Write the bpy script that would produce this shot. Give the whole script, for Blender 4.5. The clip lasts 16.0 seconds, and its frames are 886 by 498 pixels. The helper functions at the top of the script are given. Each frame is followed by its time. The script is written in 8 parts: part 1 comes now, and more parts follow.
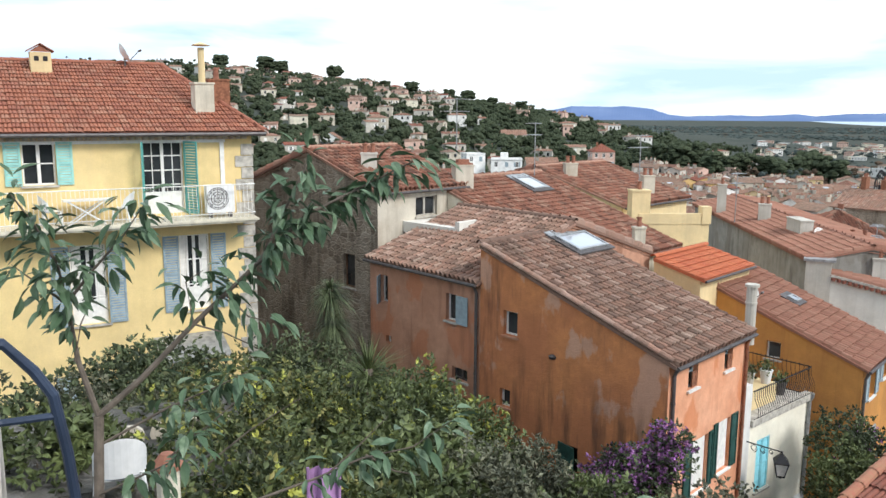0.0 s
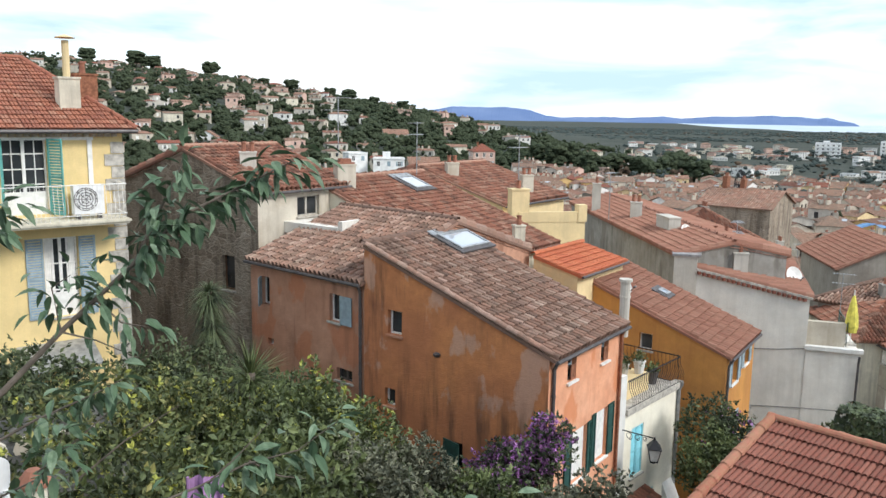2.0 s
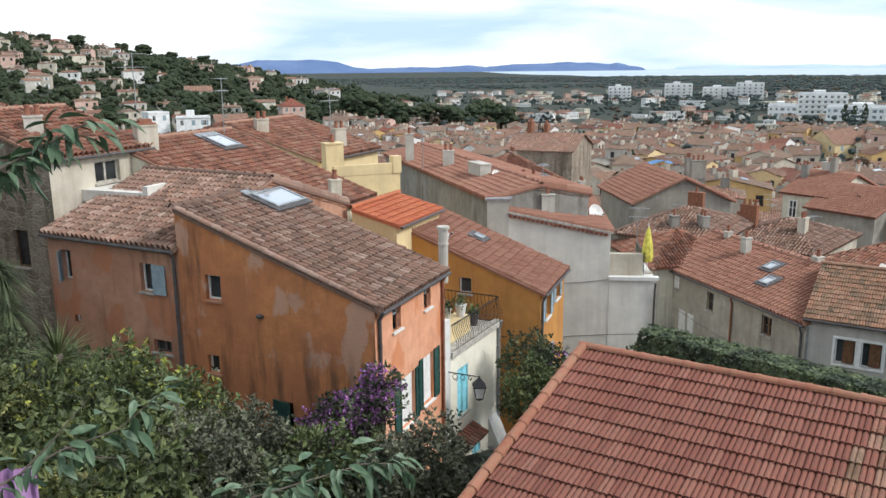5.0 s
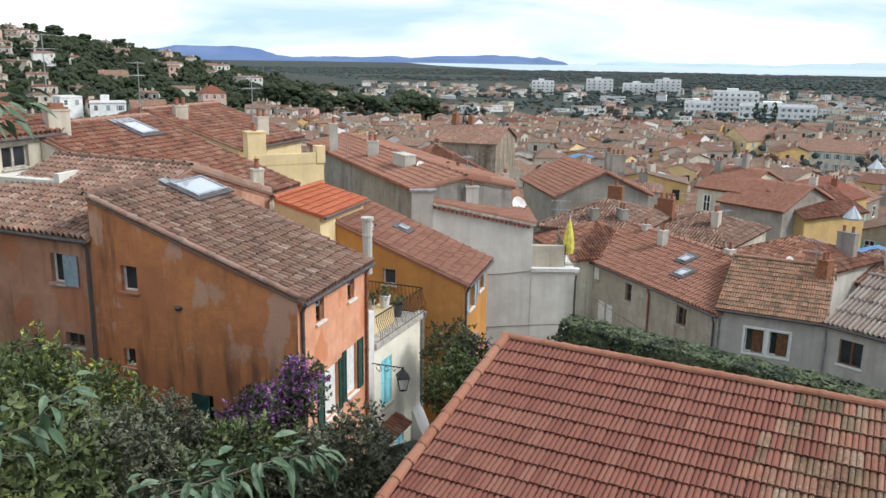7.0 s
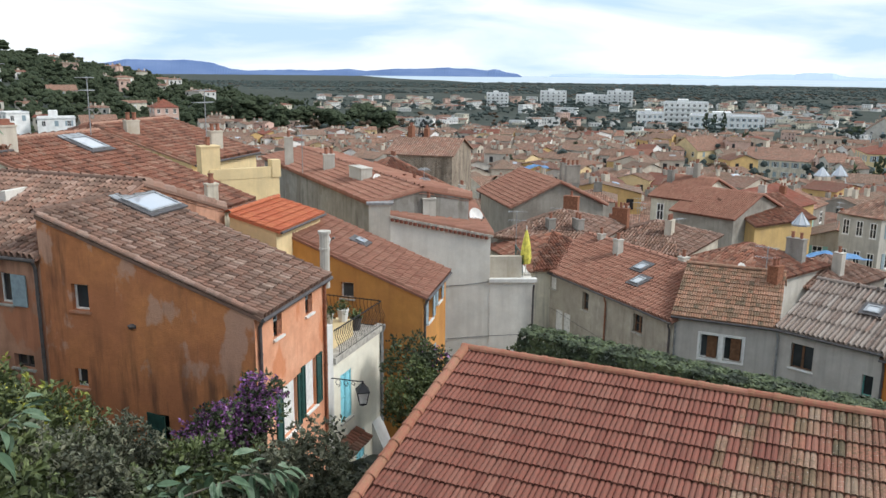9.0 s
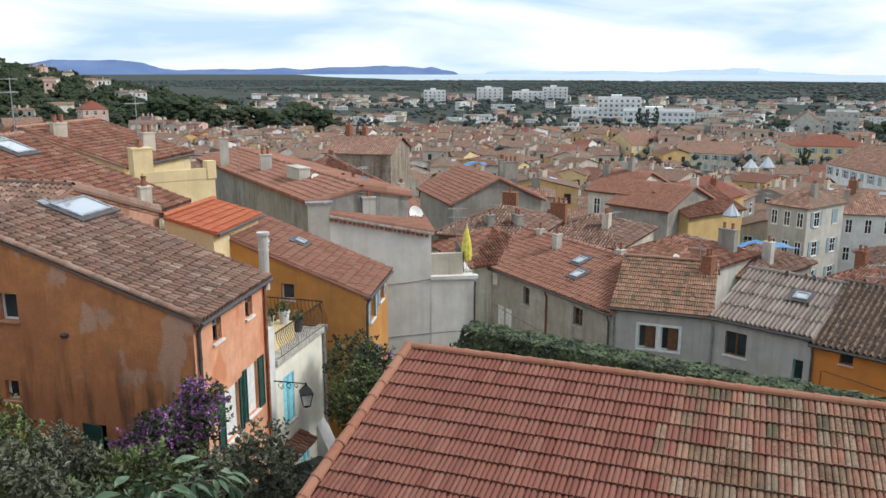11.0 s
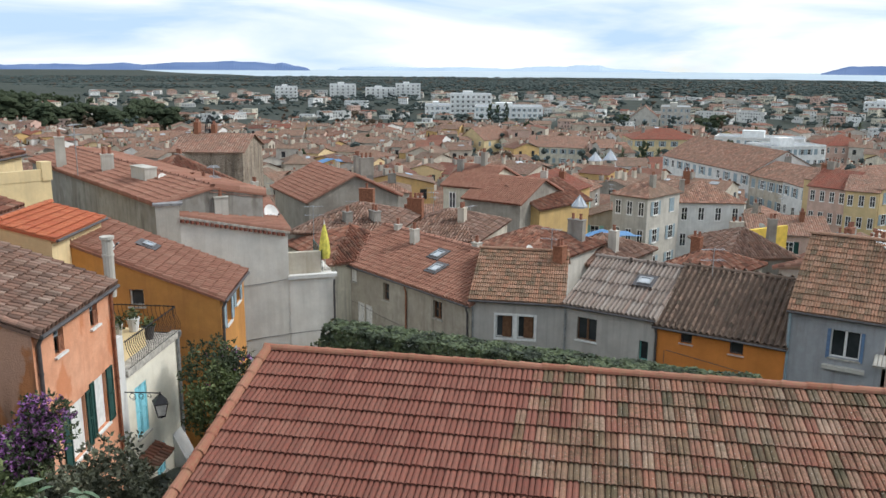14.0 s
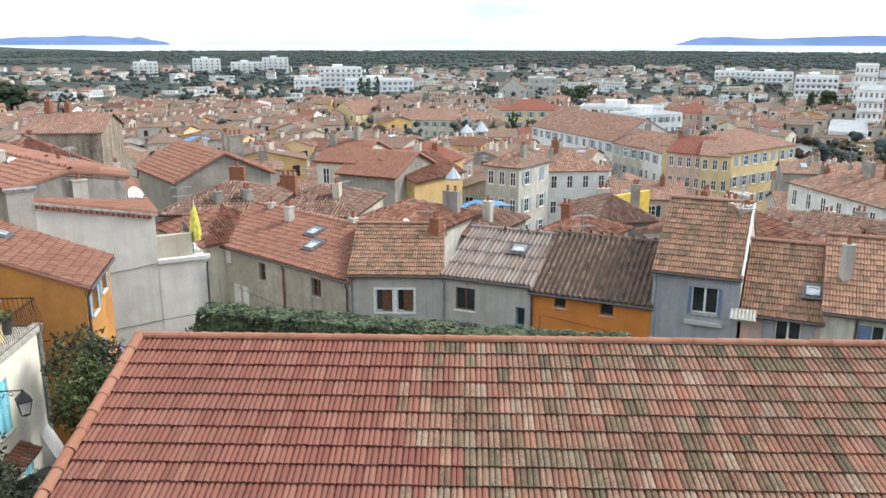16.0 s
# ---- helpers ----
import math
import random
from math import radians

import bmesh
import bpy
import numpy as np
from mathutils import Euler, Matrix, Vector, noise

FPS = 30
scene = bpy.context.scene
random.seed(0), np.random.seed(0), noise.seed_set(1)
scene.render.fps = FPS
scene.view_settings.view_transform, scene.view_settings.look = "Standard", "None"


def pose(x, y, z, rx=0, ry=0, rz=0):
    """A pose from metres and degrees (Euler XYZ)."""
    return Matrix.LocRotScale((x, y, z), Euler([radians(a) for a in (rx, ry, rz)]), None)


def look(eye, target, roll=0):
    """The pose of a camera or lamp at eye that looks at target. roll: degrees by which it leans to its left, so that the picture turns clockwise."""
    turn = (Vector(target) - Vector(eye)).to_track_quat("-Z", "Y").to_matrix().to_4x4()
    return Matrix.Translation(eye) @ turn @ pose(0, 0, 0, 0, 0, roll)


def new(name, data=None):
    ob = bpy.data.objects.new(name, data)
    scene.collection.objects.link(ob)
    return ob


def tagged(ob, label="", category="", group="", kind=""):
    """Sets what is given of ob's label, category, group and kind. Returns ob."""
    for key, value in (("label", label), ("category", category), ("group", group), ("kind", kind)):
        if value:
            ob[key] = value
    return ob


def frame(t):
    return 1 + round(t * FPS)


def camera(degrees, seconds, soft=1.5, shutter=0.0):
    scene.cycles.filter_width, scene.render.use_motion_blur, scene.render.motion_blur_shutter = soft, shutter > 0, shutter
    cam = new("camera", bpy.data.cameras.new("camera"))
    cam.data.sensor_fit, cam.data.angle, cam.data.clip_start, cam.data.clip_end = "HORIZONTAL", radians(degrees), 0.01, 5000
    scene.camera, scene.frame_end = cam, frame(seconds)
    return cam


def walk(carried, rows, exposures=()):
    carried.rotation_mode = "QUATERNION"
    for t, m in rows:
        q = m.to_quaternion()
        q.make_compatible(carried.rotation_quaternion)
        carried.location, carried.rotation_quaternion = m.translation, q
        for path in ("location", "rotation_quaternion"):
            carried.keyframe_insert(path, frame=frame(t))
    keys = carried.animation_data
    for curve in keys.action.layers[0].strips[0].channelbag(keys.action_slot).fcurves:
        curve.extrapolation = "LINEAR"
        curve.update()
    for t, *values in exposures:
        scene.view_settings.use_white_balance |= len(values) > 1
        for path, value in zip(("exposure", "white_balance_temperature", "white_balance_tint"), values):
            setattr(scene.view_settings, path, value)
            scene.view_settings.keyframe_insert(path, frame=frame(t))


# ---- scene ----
EYE = (0.0, 0.0, 32.0)
# seconds, heading clockwise from +y, tilt, lean, in degrees
TURN = [
    (0, -16.56, -9.46, 0.29),
    (0.5, -13.89, -9.37, 0.13),
    (1, -11.89, -9.30, 0.47),
    (1.5, -10.33, -9.28, 1.13),
    (2, -8.31, -9.42, 0.89),
    (2.5, -6.23, -10.63, -0.24),
    (3, -4.27, -11.56, -0.54),
    (3.5, -2.33, -11.60, -0.24),
    (4, -0.38, -11.92, -0.11),
    (4.5, 1.63, -12.29, -0.30),
    (5, 4.53, -12.62, -0.56),
    (5.2, 5.69, -12.74, -0.54),
    (7.3, 10.36, -13.23, 0.97),
    (7.5, 10.67, -13.22, 0.93),
    (8, 11.39, -13.20, 0.74),
    (8.5, 12.20, -12.81, 0.77),
    (8.7, 12.49, -12.42, 0.70),
    (10.8, 16.60, -12.43, 0.10),
    (11, 17.20, -12.45, 0.12),
    (11.5, 20.17, -12.45, 0.34),
    (12, 21.91, -12.40, 0.14),
    (12.5, 23.56, -12.40, -0.32),
    (13, 24.73, -12.45, -0.30),
    (13.5, 25.94, -12.52, 0.05),
    (14, 27.32, -12.66, 0.42),
    (14.5, 29.68, -12.81, 1.41),
    (15, 33.46, -13.56, 2.07),
    (15.5, 35.41, -14.20, 1.43),
    (16, 36.14, -14.42, 0.07),
]


def aim(yaw, tilt, lean):
    a, b = radians(yaw), radians(tilt)
    return look(EYE, (EYE[0] + math.sin(a) * math.cos(b), EYE[1] + math.cos(a) * math.cos(b), EYE[2] + math.sin(b)), lean)


cam = camera(56.8, 16.0)
walk(cam, [(t, aim(a, b, c)) for t, a, b, c in TURN], [(0, 0.40), (2, 0.38), (5, 0.25), (7.5, 0.28), (8.5, 0.22), (11, 0.15), (14, 0.1), (15, 0.28), (16, 0.72)])

# ---- light ----
world = bpy.data.worlds.new("sky")
scene.world = world
world.use_nodes = True
wt = world.node_tree
wt.nodes.clear()


def wnode(kind, **kw):
    n = wt.nodes.new(kind)
    for k, v in kw.items():
        if k in n.inputs:
            n.inputs[k].default_value = v
    return n


SUN_AZ, SUN_EL = 112.0, 40.0
sky = wnode("ShaderNodeTexSky")
sky.sky_type, sky.sun_disc = "NISHITA", False
sky.sun_elevation, sky.sun_rotation = radians(SUN_EL), radians(SUN_AZ)
sky.dust_density, sky.air_density, sky.ozone_density = 0.6, 1.0, 2.0
co = wnode("ShaderNodeTexCoord")
sep = wnode("ShaderNodeSeparateXYZ")
wt.links.new(co.outputs["Generated"], sep.inputs[0])
mp = wnode("ShaderNodeMapping")
mp.inputs["Scale"].default_value = (1.6, 1.6, 9.0)
wt.links.new(co.outputs["Generated"], mp.inputs[0])
nz = wnode("ShaderNodeTexNoise", Scale=2.2, Detail=7.0, Roughness=0.56, Distortion=0.5)
wt.links.new(mp.outputs[0], nz.inputs["Vector"])
cr = wnode("ShaderNodeValToRGB")
cr.color_ramp.elements[0].position, cr.color_ramp.elements[1].position = 0.18, 0.44
wt.links.new(nz.outputs[0], cr.inputs[0])
bg = wnode("ShaderNodeBackground", Strength=0.2)
wt.links.new(sky.outputs[0], bg.inputs[0])
nz2 = wnode("ShaderNodeTexNoise", Scale=1.7, Detail=7.0, Distortion=0.4)
wt.links.new(mp.outputs[0], nz2.inputs["Vector"])
cr2 = wnode("ShaderNodeValToRGB")
cr2.color_ramp.elements[0].position, cr2.color_ramp.elements[0].color = 0.37, (0.50, 0.68, 0.90, 1)
cr2.color_ramp.elements[1].position, cr2.color_ramp.elements[1].color = 0.56, (0.925, 0.975, 1.0, 1)
wt.links.new(nz2.outputs[0], cr2.inputs[0])
cloud = wnode("ShaderNodeBackground", Strength=1.06)
wt.links.new(cr2.outputs[0], cloud.inputs[0])
mixw = wnode("ShaderNodeMixShader")
wt.links.new(cr.outputs[0], mixw.inputs[0])
wt.links.new(bg.outputs[0], mixw.inputs[1])
wt.links.new(cloud.outputs[0], mixw.inputs[2])
wo = wnode("ShaderNodeOutputWorld")
wt.links.new(mixw.outputs[0], wo.inputs[0])

sun = new("sun", bpy.data.lights.new("sun", "SUN"))
sun.data.energy, sun.data.angle, sun.data.color = 2.2, radians(16), (1.0, 0.975, 0.94)
_a, _e = radians(SUN_AZ), radians(SUN_EL)
sun.matrix_world = look((0, 0, 80), (-math.sin(_a) * math.cos(_e), -math.cos(_a) * math.cos(_e), 80 - math.sin(_e)))


# ---- materials ----
def hexc(r, g, b):
    return (r, g, b, 1)


class Mat:
    """A small builder of node materials."""

    def __init__(self, name, rough=0.9, metal=0.0, spec=0.3):
        self.m = bpy.data.materials.new(name)
        self.m.use_nodes = True
        self.t = self.m.node_tree
        self.b = self.t.nodes["Principled BSDF"]
        self.b.inputs["Roughness"].default_value = rough
        self.b.inputs["Metallic"].default_value = metal
        self.b.inputs["Specular IOR Level"].default_value = spec

    def n(self, kind, **kw):
        n = self.t.nodes.new(kind)
        for k, v in kw.items():
            n.inputs[k].default_value = v
        return n

    def link(self, a, b):
        self.t.links.new(a, b)

    def coords(self, scale=(1, 1, 1), kind="Object"):
        c = self.n("ShaderNodeTexCoord")
        m = self.n("ShaderNodeMapping")
        m.inputs["Scale"].default_value = scale
        self.link(c.outputs[kind], m.inputs[0])
        return m.outputs[0]

    def world(self, scale=(1, 1, 1)):
        c = self.n("ShaderNodeNewGeometry")
        m = self.n("ShaderNodeMapping")
        m.inputs["Scale"].default_value = scale
        self.link(c.outputs["Position"], m.inputs[0])
        return m.outputs[0]

    def noise(self, vec, scale, detail=4, rough=0.55, lo=0.35, hi=0.65):
        z = self.n("ShaderNodeTexNoise", Scale=scale, Detail=detail, Roughness=rough)
        self.link(vec, z.inputs["Vector"])
        r = self.n("ShaderNodeMapRange")
        r.inputs[1].default_value, r.inputs[2].default_value = lo, hi
        self.link(z.outputs[0], r.inputs[0])
        return r.outputs[0]

    def mix(self, f, a, b, mode="MIX"):
        x = self.n("ShaderNodeMix")
        x.data_type, x.blend_type = "RGBA", mode
        if isinstance(f, (int, float)):
            x.inputs[0].default_value = f
        else:
            self.link(f, x.inputs[0])
        for s, v in ((6, a), (7, b)):
            if isinstance(v, tuple):
                x.inputs[s].default_value = v
            else:
                self.link(v, x.inputs[s])
        return x.outputs[2]

    def math(self, op, a, b):
        x = self.n("ShaderNodeMath")
        x.operation = op
        for s, v in ((0, a), (1, b)):
            if isinstance(v, (int, float)):
                x.inputs[s].default_value = v
            else:
                self.link(v, x.inputs[s])
        return x.outputs[0]

    def ramp(self, f, stops):
        r = self.n("ShaderNodeValToRGB")
        e = r.color_ramp.elements
        while len(e) < len(stops):
            e.new(0.5)
        for x, (p, c) in zip(e, stops):
            x.position, x.color = p, c
        self.link(f, r.inputs[0])
        return r.outputs[0]

    def bump(self, h, strength=0.3, dist=0.02):
        b = self.n("ShaderNodeBump", Strength=strength, Distance=dist)
        self.link(h, b.inputs["Height"])
        self.link(b.outputs[0], self.b.inputs["Normal"])

    def color(self, c):
        if isinstance(c, tuple):
            self.b.inputs["Base Color"].default_value = c
        else:
            self.link(c, self.b.inputs["Base Color"])
        return self.m


def c4(c, k=1.0):
    return (min(c[0] * k, 1), min(c[1] * k, 1), min(c[2] * k, 1), 1)


def plain(name, c, rough=0.6, metal=0.0, var=0.25, scale=6.0):
    m = Mat(name, rough, metal)
    v = m.world()
    f = m.noise(v, scale)
    g = m.noise(v, scale * 9, 3)
    m.bump(g, 0.15, 0.004)
    return m.color(m.mix(f, c4(c, 1 - var), c4(c, 1 + var * 0.5)))


def plaster(name, c, stain, amount=0.5, streak=0.5, patch=None, patchy=0.35):
    """Lime render: broad patches, run-down stains, fine grain."""
    m = Mat(name, 0.92, spec=0.2)
    v = m.world()
    col = m.mix(m.noise(v, 0.9, 6, 0.6), c4(c, 0.86), c4(c, 1.08))
    st = m.noise(m.world((2.4, 2.4, 0.17)), 1.6, 6, 0.65, 0.47, 0.68)
    st = m.math("MULTIPLY", st, streak)
    col = m.mix(st, col, c4(stain))
    bl = m.math("MULTIPLY", m.noise(v, 0.55, 7, 0.65, 0.48, 0.66), amount)
    col = m.mix(bl, col, c4(stain, 1.15))
    if patch:
        pa = m.math("MULTIPLY", m.noise(m.world((1, 1, 0.7)), 0.8, 4, 0.5, 0.6 - patchy * 0.1, 0.66), 0.75)
        col = m.mix(pa, col, c4(patch))
    g = m.noise(v, 28, 4)
    col = m.mix(m.math("MULTIPLY", g, 0.14), col, c4(stain, 0.8))
    m.bump(m.math("ADD", g, m.noise(v, 5, 4)), 0.25, 0.012)
    return m.color(col)


def worn_render(name, base, bright, stain, patch, dark=0.8, bare=0.75):
    """Old coloured limewash: hard-edged bare patches, runs of black stain, brighter repaints."""
    m = Mat(name, 0.93, spec=0.2)
    v = m.world()
    col = m.mix(m.noise(v, 0.45, 5, 0.6, 0.4, 0.6), c4(base), c4(bright))
    col = m.mix(m.math("MULTIPLY", m.noise(v, 2.6, 6, 0.65), 0.45), col, c4(base, 0.66))
    pm = m.math("MULTIPLY", m.noise(m.world((1.0, 1.0, 0.62)), 0.95, 5, 0.55, 0.555, 0.60), bare)
    col = m.mix(pm, col, c4(patch))
    broad = m.noise(v, 0.33, 4, 0.55, 0.40, 0.60)
    run = m.noise(m.world((2.0, 2.0, 0.22)), 1.1, 6, 0.62, 0.48, 0.64)
    col = m.mix(m.math("MULTIPLY", m.math("MULTIPLY", broad, run), dark), col, c4(stain))
    fine = m.math("MULTIPLY", m.noise(m.world((6, 6, 0.6)), 1.1, 5, 0.6, 0.58, 0.74), 0.35)
    col = m.mix(fine, col, c4(stain, 1.4))
    g = m.noise(v, 30, 4)
    col = m.mix(m.math("MULTIPLY", g, 0.18), col, c4(base, 0.5))
    m.bump(m.math("ADD", g, m.noise(v, 6, 4)), 0.35, 0.014)
    return m.color(col)


def rubble(name, tones, mortar, scale=2.6):
    """Rough rubble walling, half rendered over: stones of several tones in pale mortar."""
    m = Mat(name, 0.95, spec=0.15)
    v = m.world((1, 1, 1.5))
    wob = m.n("ShaderNodeTexNoise", Scale=1.7, Detail=4.0)
    m.link(v, wob.inputs["Vector"])
    vec = m.mix(0.25, v, wob.outputs["Color"], "ADD")
    vo = m.n("ShaderNodeTexVoronoi", Scale=scale)
    m.link(vec, vo.inputs["Vector"])
    sep_ = m.n("ShaderNodeSeparateColor")
    m.link(vo.outputs["Color"], sep_.inputs[0])
    n = len(tones)
    col = m.ramp(sep_.outputs[0], [(i / (n - 1), c4(t)) for i, t in enumerate(tones)])
    edge = m.n("ShaderNodeTexVoronoi", Scale=scale)
    edge.feature = "DISTANCE_TO_EDGE"
    m.link(vec, edge.inputs["Vector"])
    e = m.n("ShaderNodeMapRange")
    e.inputs[1].default_value, e.inputs[2].default_value = 0.02, 0.10
    m.link(edge.outputs["Distance"], e.inputs[0])
    col = m.mix(e.outputs[0], c4(mortar), col)
    skim = m.noise(v, 0.5, 6, 0.62, 0.46, 0.58)
    col = m.mix(m.math("MULTIPLY", skim, 0.8), col, c4(mortar, 0.85))
    stain = m.noise(m.world((1.6, 1.6, 0.3)), 0.9, 6, 0.65, 0.46, 0.64)
    col = m.mix(m.math("MULTIPLY", stain, 0.75), col, c4(tones[0], 0.45))
    col = m.mix(m.math("MULTIPLY", m.noise(v, 14, 5), 0.3), col, c4(tones[0], 0.6))
    m.bump(m.math("ADD", e.outputs[0], m.noise(v, 9, 5)), 0.6, 0.04)
    return m.color(col)


def tile_mat(name, tones, lichen=(0.07, 0.06, 0.045), amount=0.5, single=False, moss=0.0):
    """Fired clay: every tile its own tone, dark lichen in patches."""
    m = Mat(name, 0.88, spec=0.25)
    v = m.world()
    if single:
        rnd = m.n("ShaderNodeObjectInfo").outputs["Random"]
    else:
        rnd = m.n("ShaderNodeNewGeometry").outputs["Random Per Island"]
    n = len(tones)
    col = m.ramp(rnd, [(i / (n - 1), c4(t)) for i, t in enumerate(tones)])
    col = m.mix(m.math("MULTIPLY", m.noise(v, 14, 4), 0.3), col, c4(lichen, 1.5))
    big = m.noise(v, 0.9, 5, 0.6, 0.42, 0.68)
    fine = m.noise(v, 9, 5, 0.65, 0.4, 0.66)
    f = m.math("MULTIPLY", m.math("MULTIPLY", big, fine), amount)
    col = m.mix(f, col, c4(lichen))
    if moss:
        # moss gathers in runs, with pale lichen specks
        run = m.math("MULTIPLY", m.noise(v, 22, 5, 0.7, 0.45, 0.60), m.noise(v, 1.6, 5, 0.6, 0.40, 0.60))
        col = m.mix(m.math("MULTIPLY", run, moss), col, (0.055, 0.05, 0.026, 1))
        col = m.mix(m.math("MULTIPLY", m.noise(v, 5, 4, 0.6, 0.5, 0.66), moss * 0.35), col, (0.31, 0.21, 0.12, 1))
        col = m.mix(m.math("MULTIPLY", m.noise(v, 38, 3, 0.5, 0.66, 0.70), 0.7), col, (0.55, 0.52, 0.46, 1))
    m.bump(m.noise(v, 60, 3), 0.3, 0.004)
    return m.color(col)


def roof_far_mat(name, tones, lichen=(0.15, 0.12, 0.09), amount=0.5):
    """Tiles seen from afar, laid out on the slope's own metres."""
    m = Mat(name, 0.9, spec=0.2)
    uv = m.n("ShaderNodeTexCoord").outputs["UV"]
    s = m.n("ShaderNodeSeparateXYZ")
    m.link(uv, s.inputs[0])
    px, py = m.math("DIVIDE", s.outputs[0], 0.24), m.math("DIVIDE", s.outputs[1], 0.34)
    cell = m.n("ShaderNodeCombineXYZ")
    m.link(m.math("FLOOR", px, 0), cell.inputs[0])
    m.link(m.math("FLOOR", py, 0), cell.inputs[1])
    w = m.n("ShaderNodeTexWhiteNoise")
    m.link(cell.outputs[0], w.inputs[0])
    n = len(tones)
    col = m.ramp(w.outputs[0], [(i / (n - 1), c4(t)) for i, t in enumerate(tones)])
    isle = m.n("ShaderNodeNewGeometry").outputs["Random Per Island"]
    tone = m.ramp(isle, [(0.0, (0.50, 0.44, 0.40, 1)), (0.25, (0.95, 0.86, 0.78, 1)), (0.45, (0.72, 0.64, 0.60, 1)), (0.65, (1.15, 0.96, 0.84, 1)), (0.85, (0.86, 0.72, 0.62, 1)), (1.0, (0.62, 0.58, 0.56, 1))])
    col = m.mix(0.85, col, tone, "MULTIPLY")
    broad = m.n("ShaderNodeMath")
    broad.operation = "FRACT"
    m.link(m.math("MULTIPLY", isle, 17.3), broad.inputs[0])
    col = m.mix(m.math("MULTIPLY", broad.outputs[0], 0.45), col, c4(lichen, 1.7))
    v = m.world()
    f = m.math("MULTIPLY", m.noise(v, 0.7, 6, 0.65, 0.42, 0.66), amount)
    col = m.mix(f, col, c4(lichen))
    arch = m.math("ABSOLUTE", m.math("SINE", m.math("MULTIPLY", px, math.pi), 0), 0)
    step = m.math("FRACT", py, 0)
    m.bump(m.math("ADD", arch, m.math("MULTIPLY", step, -0.5)), 1.0, 0.07)
    return m.color(col)


def leaf_mat(name, a, b, c=None):
    m = Mat(name, 0.6, spec=0.35)
    rnd = m.n("ShaderNodeNewGeometry").outputs["Random Per Island"]
    stops = [(0.0, c4(a)), (0.75, c4(b))] + ([(1.0, c4(c))] if c else [])
    col = m.ramp(rnd, stops)
    # dark blotches put the shaded gaps of the foliage into the leaf colour
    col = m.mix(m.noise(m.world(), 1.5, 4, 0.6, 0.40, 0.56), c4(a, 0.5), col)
    return m.color(col)


CLAY = [(0.26, 0.105, 0.07), (0.38, 0.165, 0.11), (0.30, 0.125, 0.085), (0.46, 0.26, 0.185), (0.16, 0.075, 0.055), (0.40, 0.165, 0.105)]
BROWN = [(0.285, 0.154, 0.113), (0.35, 0.212, 0.16), (0.192, 0.111, 0.085), (0.458, 0.302, 0.239), (0.17, 0.104, 0.081), (0.372, 0.208, 0.153), (0.264, 0.154, 0.113), (0.47, 0.335, 0.265)]
REDS = [(0.241, 0.082, 0.058), (0.284, 0.107, 0.077), (0.211, 0.069, 0.05), (0.301, 0.125, 0.09)]
PATINA = [(0.27, 0.10, 0.072), (0.33, 0.19, 0.135), (0.36, 0.15, 0.10), (0.29, 0.115, 0.082), (0.10, 0.075, 0.048), (0.39, 0.265, 0.195), (0.26, 0.10, 0.07), (0.14, 0.105, 0.062), (0.36, 0.19, 0.135), (0.30, 0.125, 0.09)]
ROW = [(0.36, 0.165, 0.105), (0.40, 0.20, 0.13), (0.25, 0.14, 0.09), (0.43, 0.235, 0.16), (0.16, 0.105, 0.07), (0.38, 0.18, 0.115)]
ROSE = [(0.323, 0.147, 0.104), (0.37, 0.18, 0.128), (0.285, 0.128, 0.09), (0.389, 0.204, 0.147)]
FAR_TONES = [(0.27, 0.15, 0.115), (0.33, 0.205, 0.16), (0.29, 0.165, 0.125), (0.38, 0.275, 0.22), (0.19, 0.115, 0.095)]
M = {}
M["clay"] = tile_mat("clay_tiles", CLAY)
M["brown"] = tile_mat("weathered_brown_tiles", BROWN, amount=0.7)
M["brown_1"] = tile_mat("weathered_brown_tile", BROWN, amount=0.7, single=True)
M["red"] = tile_mat("red_tiles", REDS, amount=0.3)
M["red_1"] = tile_mat("red_tile", REDS, amount=0.25, single=True)
M["patina"] = tile_mat("lichened_tiles", PATINA, (0.075, 0.066, 0.04), 0.5, moss=0.75)
M["patina_1"] = tile_mat("lichened_tile", PATINA, (0.075, 0.066, 0.04), 0.5, single=True, moss=0.75)
M["row"] = tile_mat("lichened_orange_tiles", ROW, (0.085, 0.075, 0.045), 0.6, moss=0.55)
M["rose"] = tile_mat("rose_red_tiles", ROSE, (0.12, 0.085, 0.06), 0.35)
M["pale_plaster"] = plaster("pale_cement_render", (0.76, 0.73, 0.67), (0.50, 0.46, 0.40), 0.4, 0.3)
M["bright"] = tile_mat("new_red_tiles", [(0.52, 0.13, 0.06), (0.56, 0.17, 0.08), (0.48, 0.12, 0.06)], amount=0.1)
M["grey_tile"] = tile_mat("grey_brown_tiles", [(0.17, 0.115, 0.085), (0.24, 0.165, 0.125), (0.12, 0.08, 0.062), (0.30, 0.20, 0.15), (0.09, 0.068, 0.052)], (0.07, 0.062, 0.048), 0.6)
M["far_clay"] = roof_far_mat("far_clay_roof", FAR_TONES)
M["far_brown"] = roof_far_mat("far_brown_roof", BROWN)
M["far_red"] = roof_far_mat("far_red_roof", REDS, amount=0.35)
M["ochre"] = worn_render("ochre_render", (0.53, 0.21, 0.098), (0.67, 0.275, 0.11), (0.10, 0.06, 0.045), (0.60, 0.40, 0.31), 0.75, 0.65)
M["ochre_pale"] = worn_render("pale_ochre_render", (0.50, 0.26, 0.17), (0.60, 0.34, 0.235), (0.16, 0.075, 0.05), (0.52, 0.19, 0.09), 0.6, 0.6)
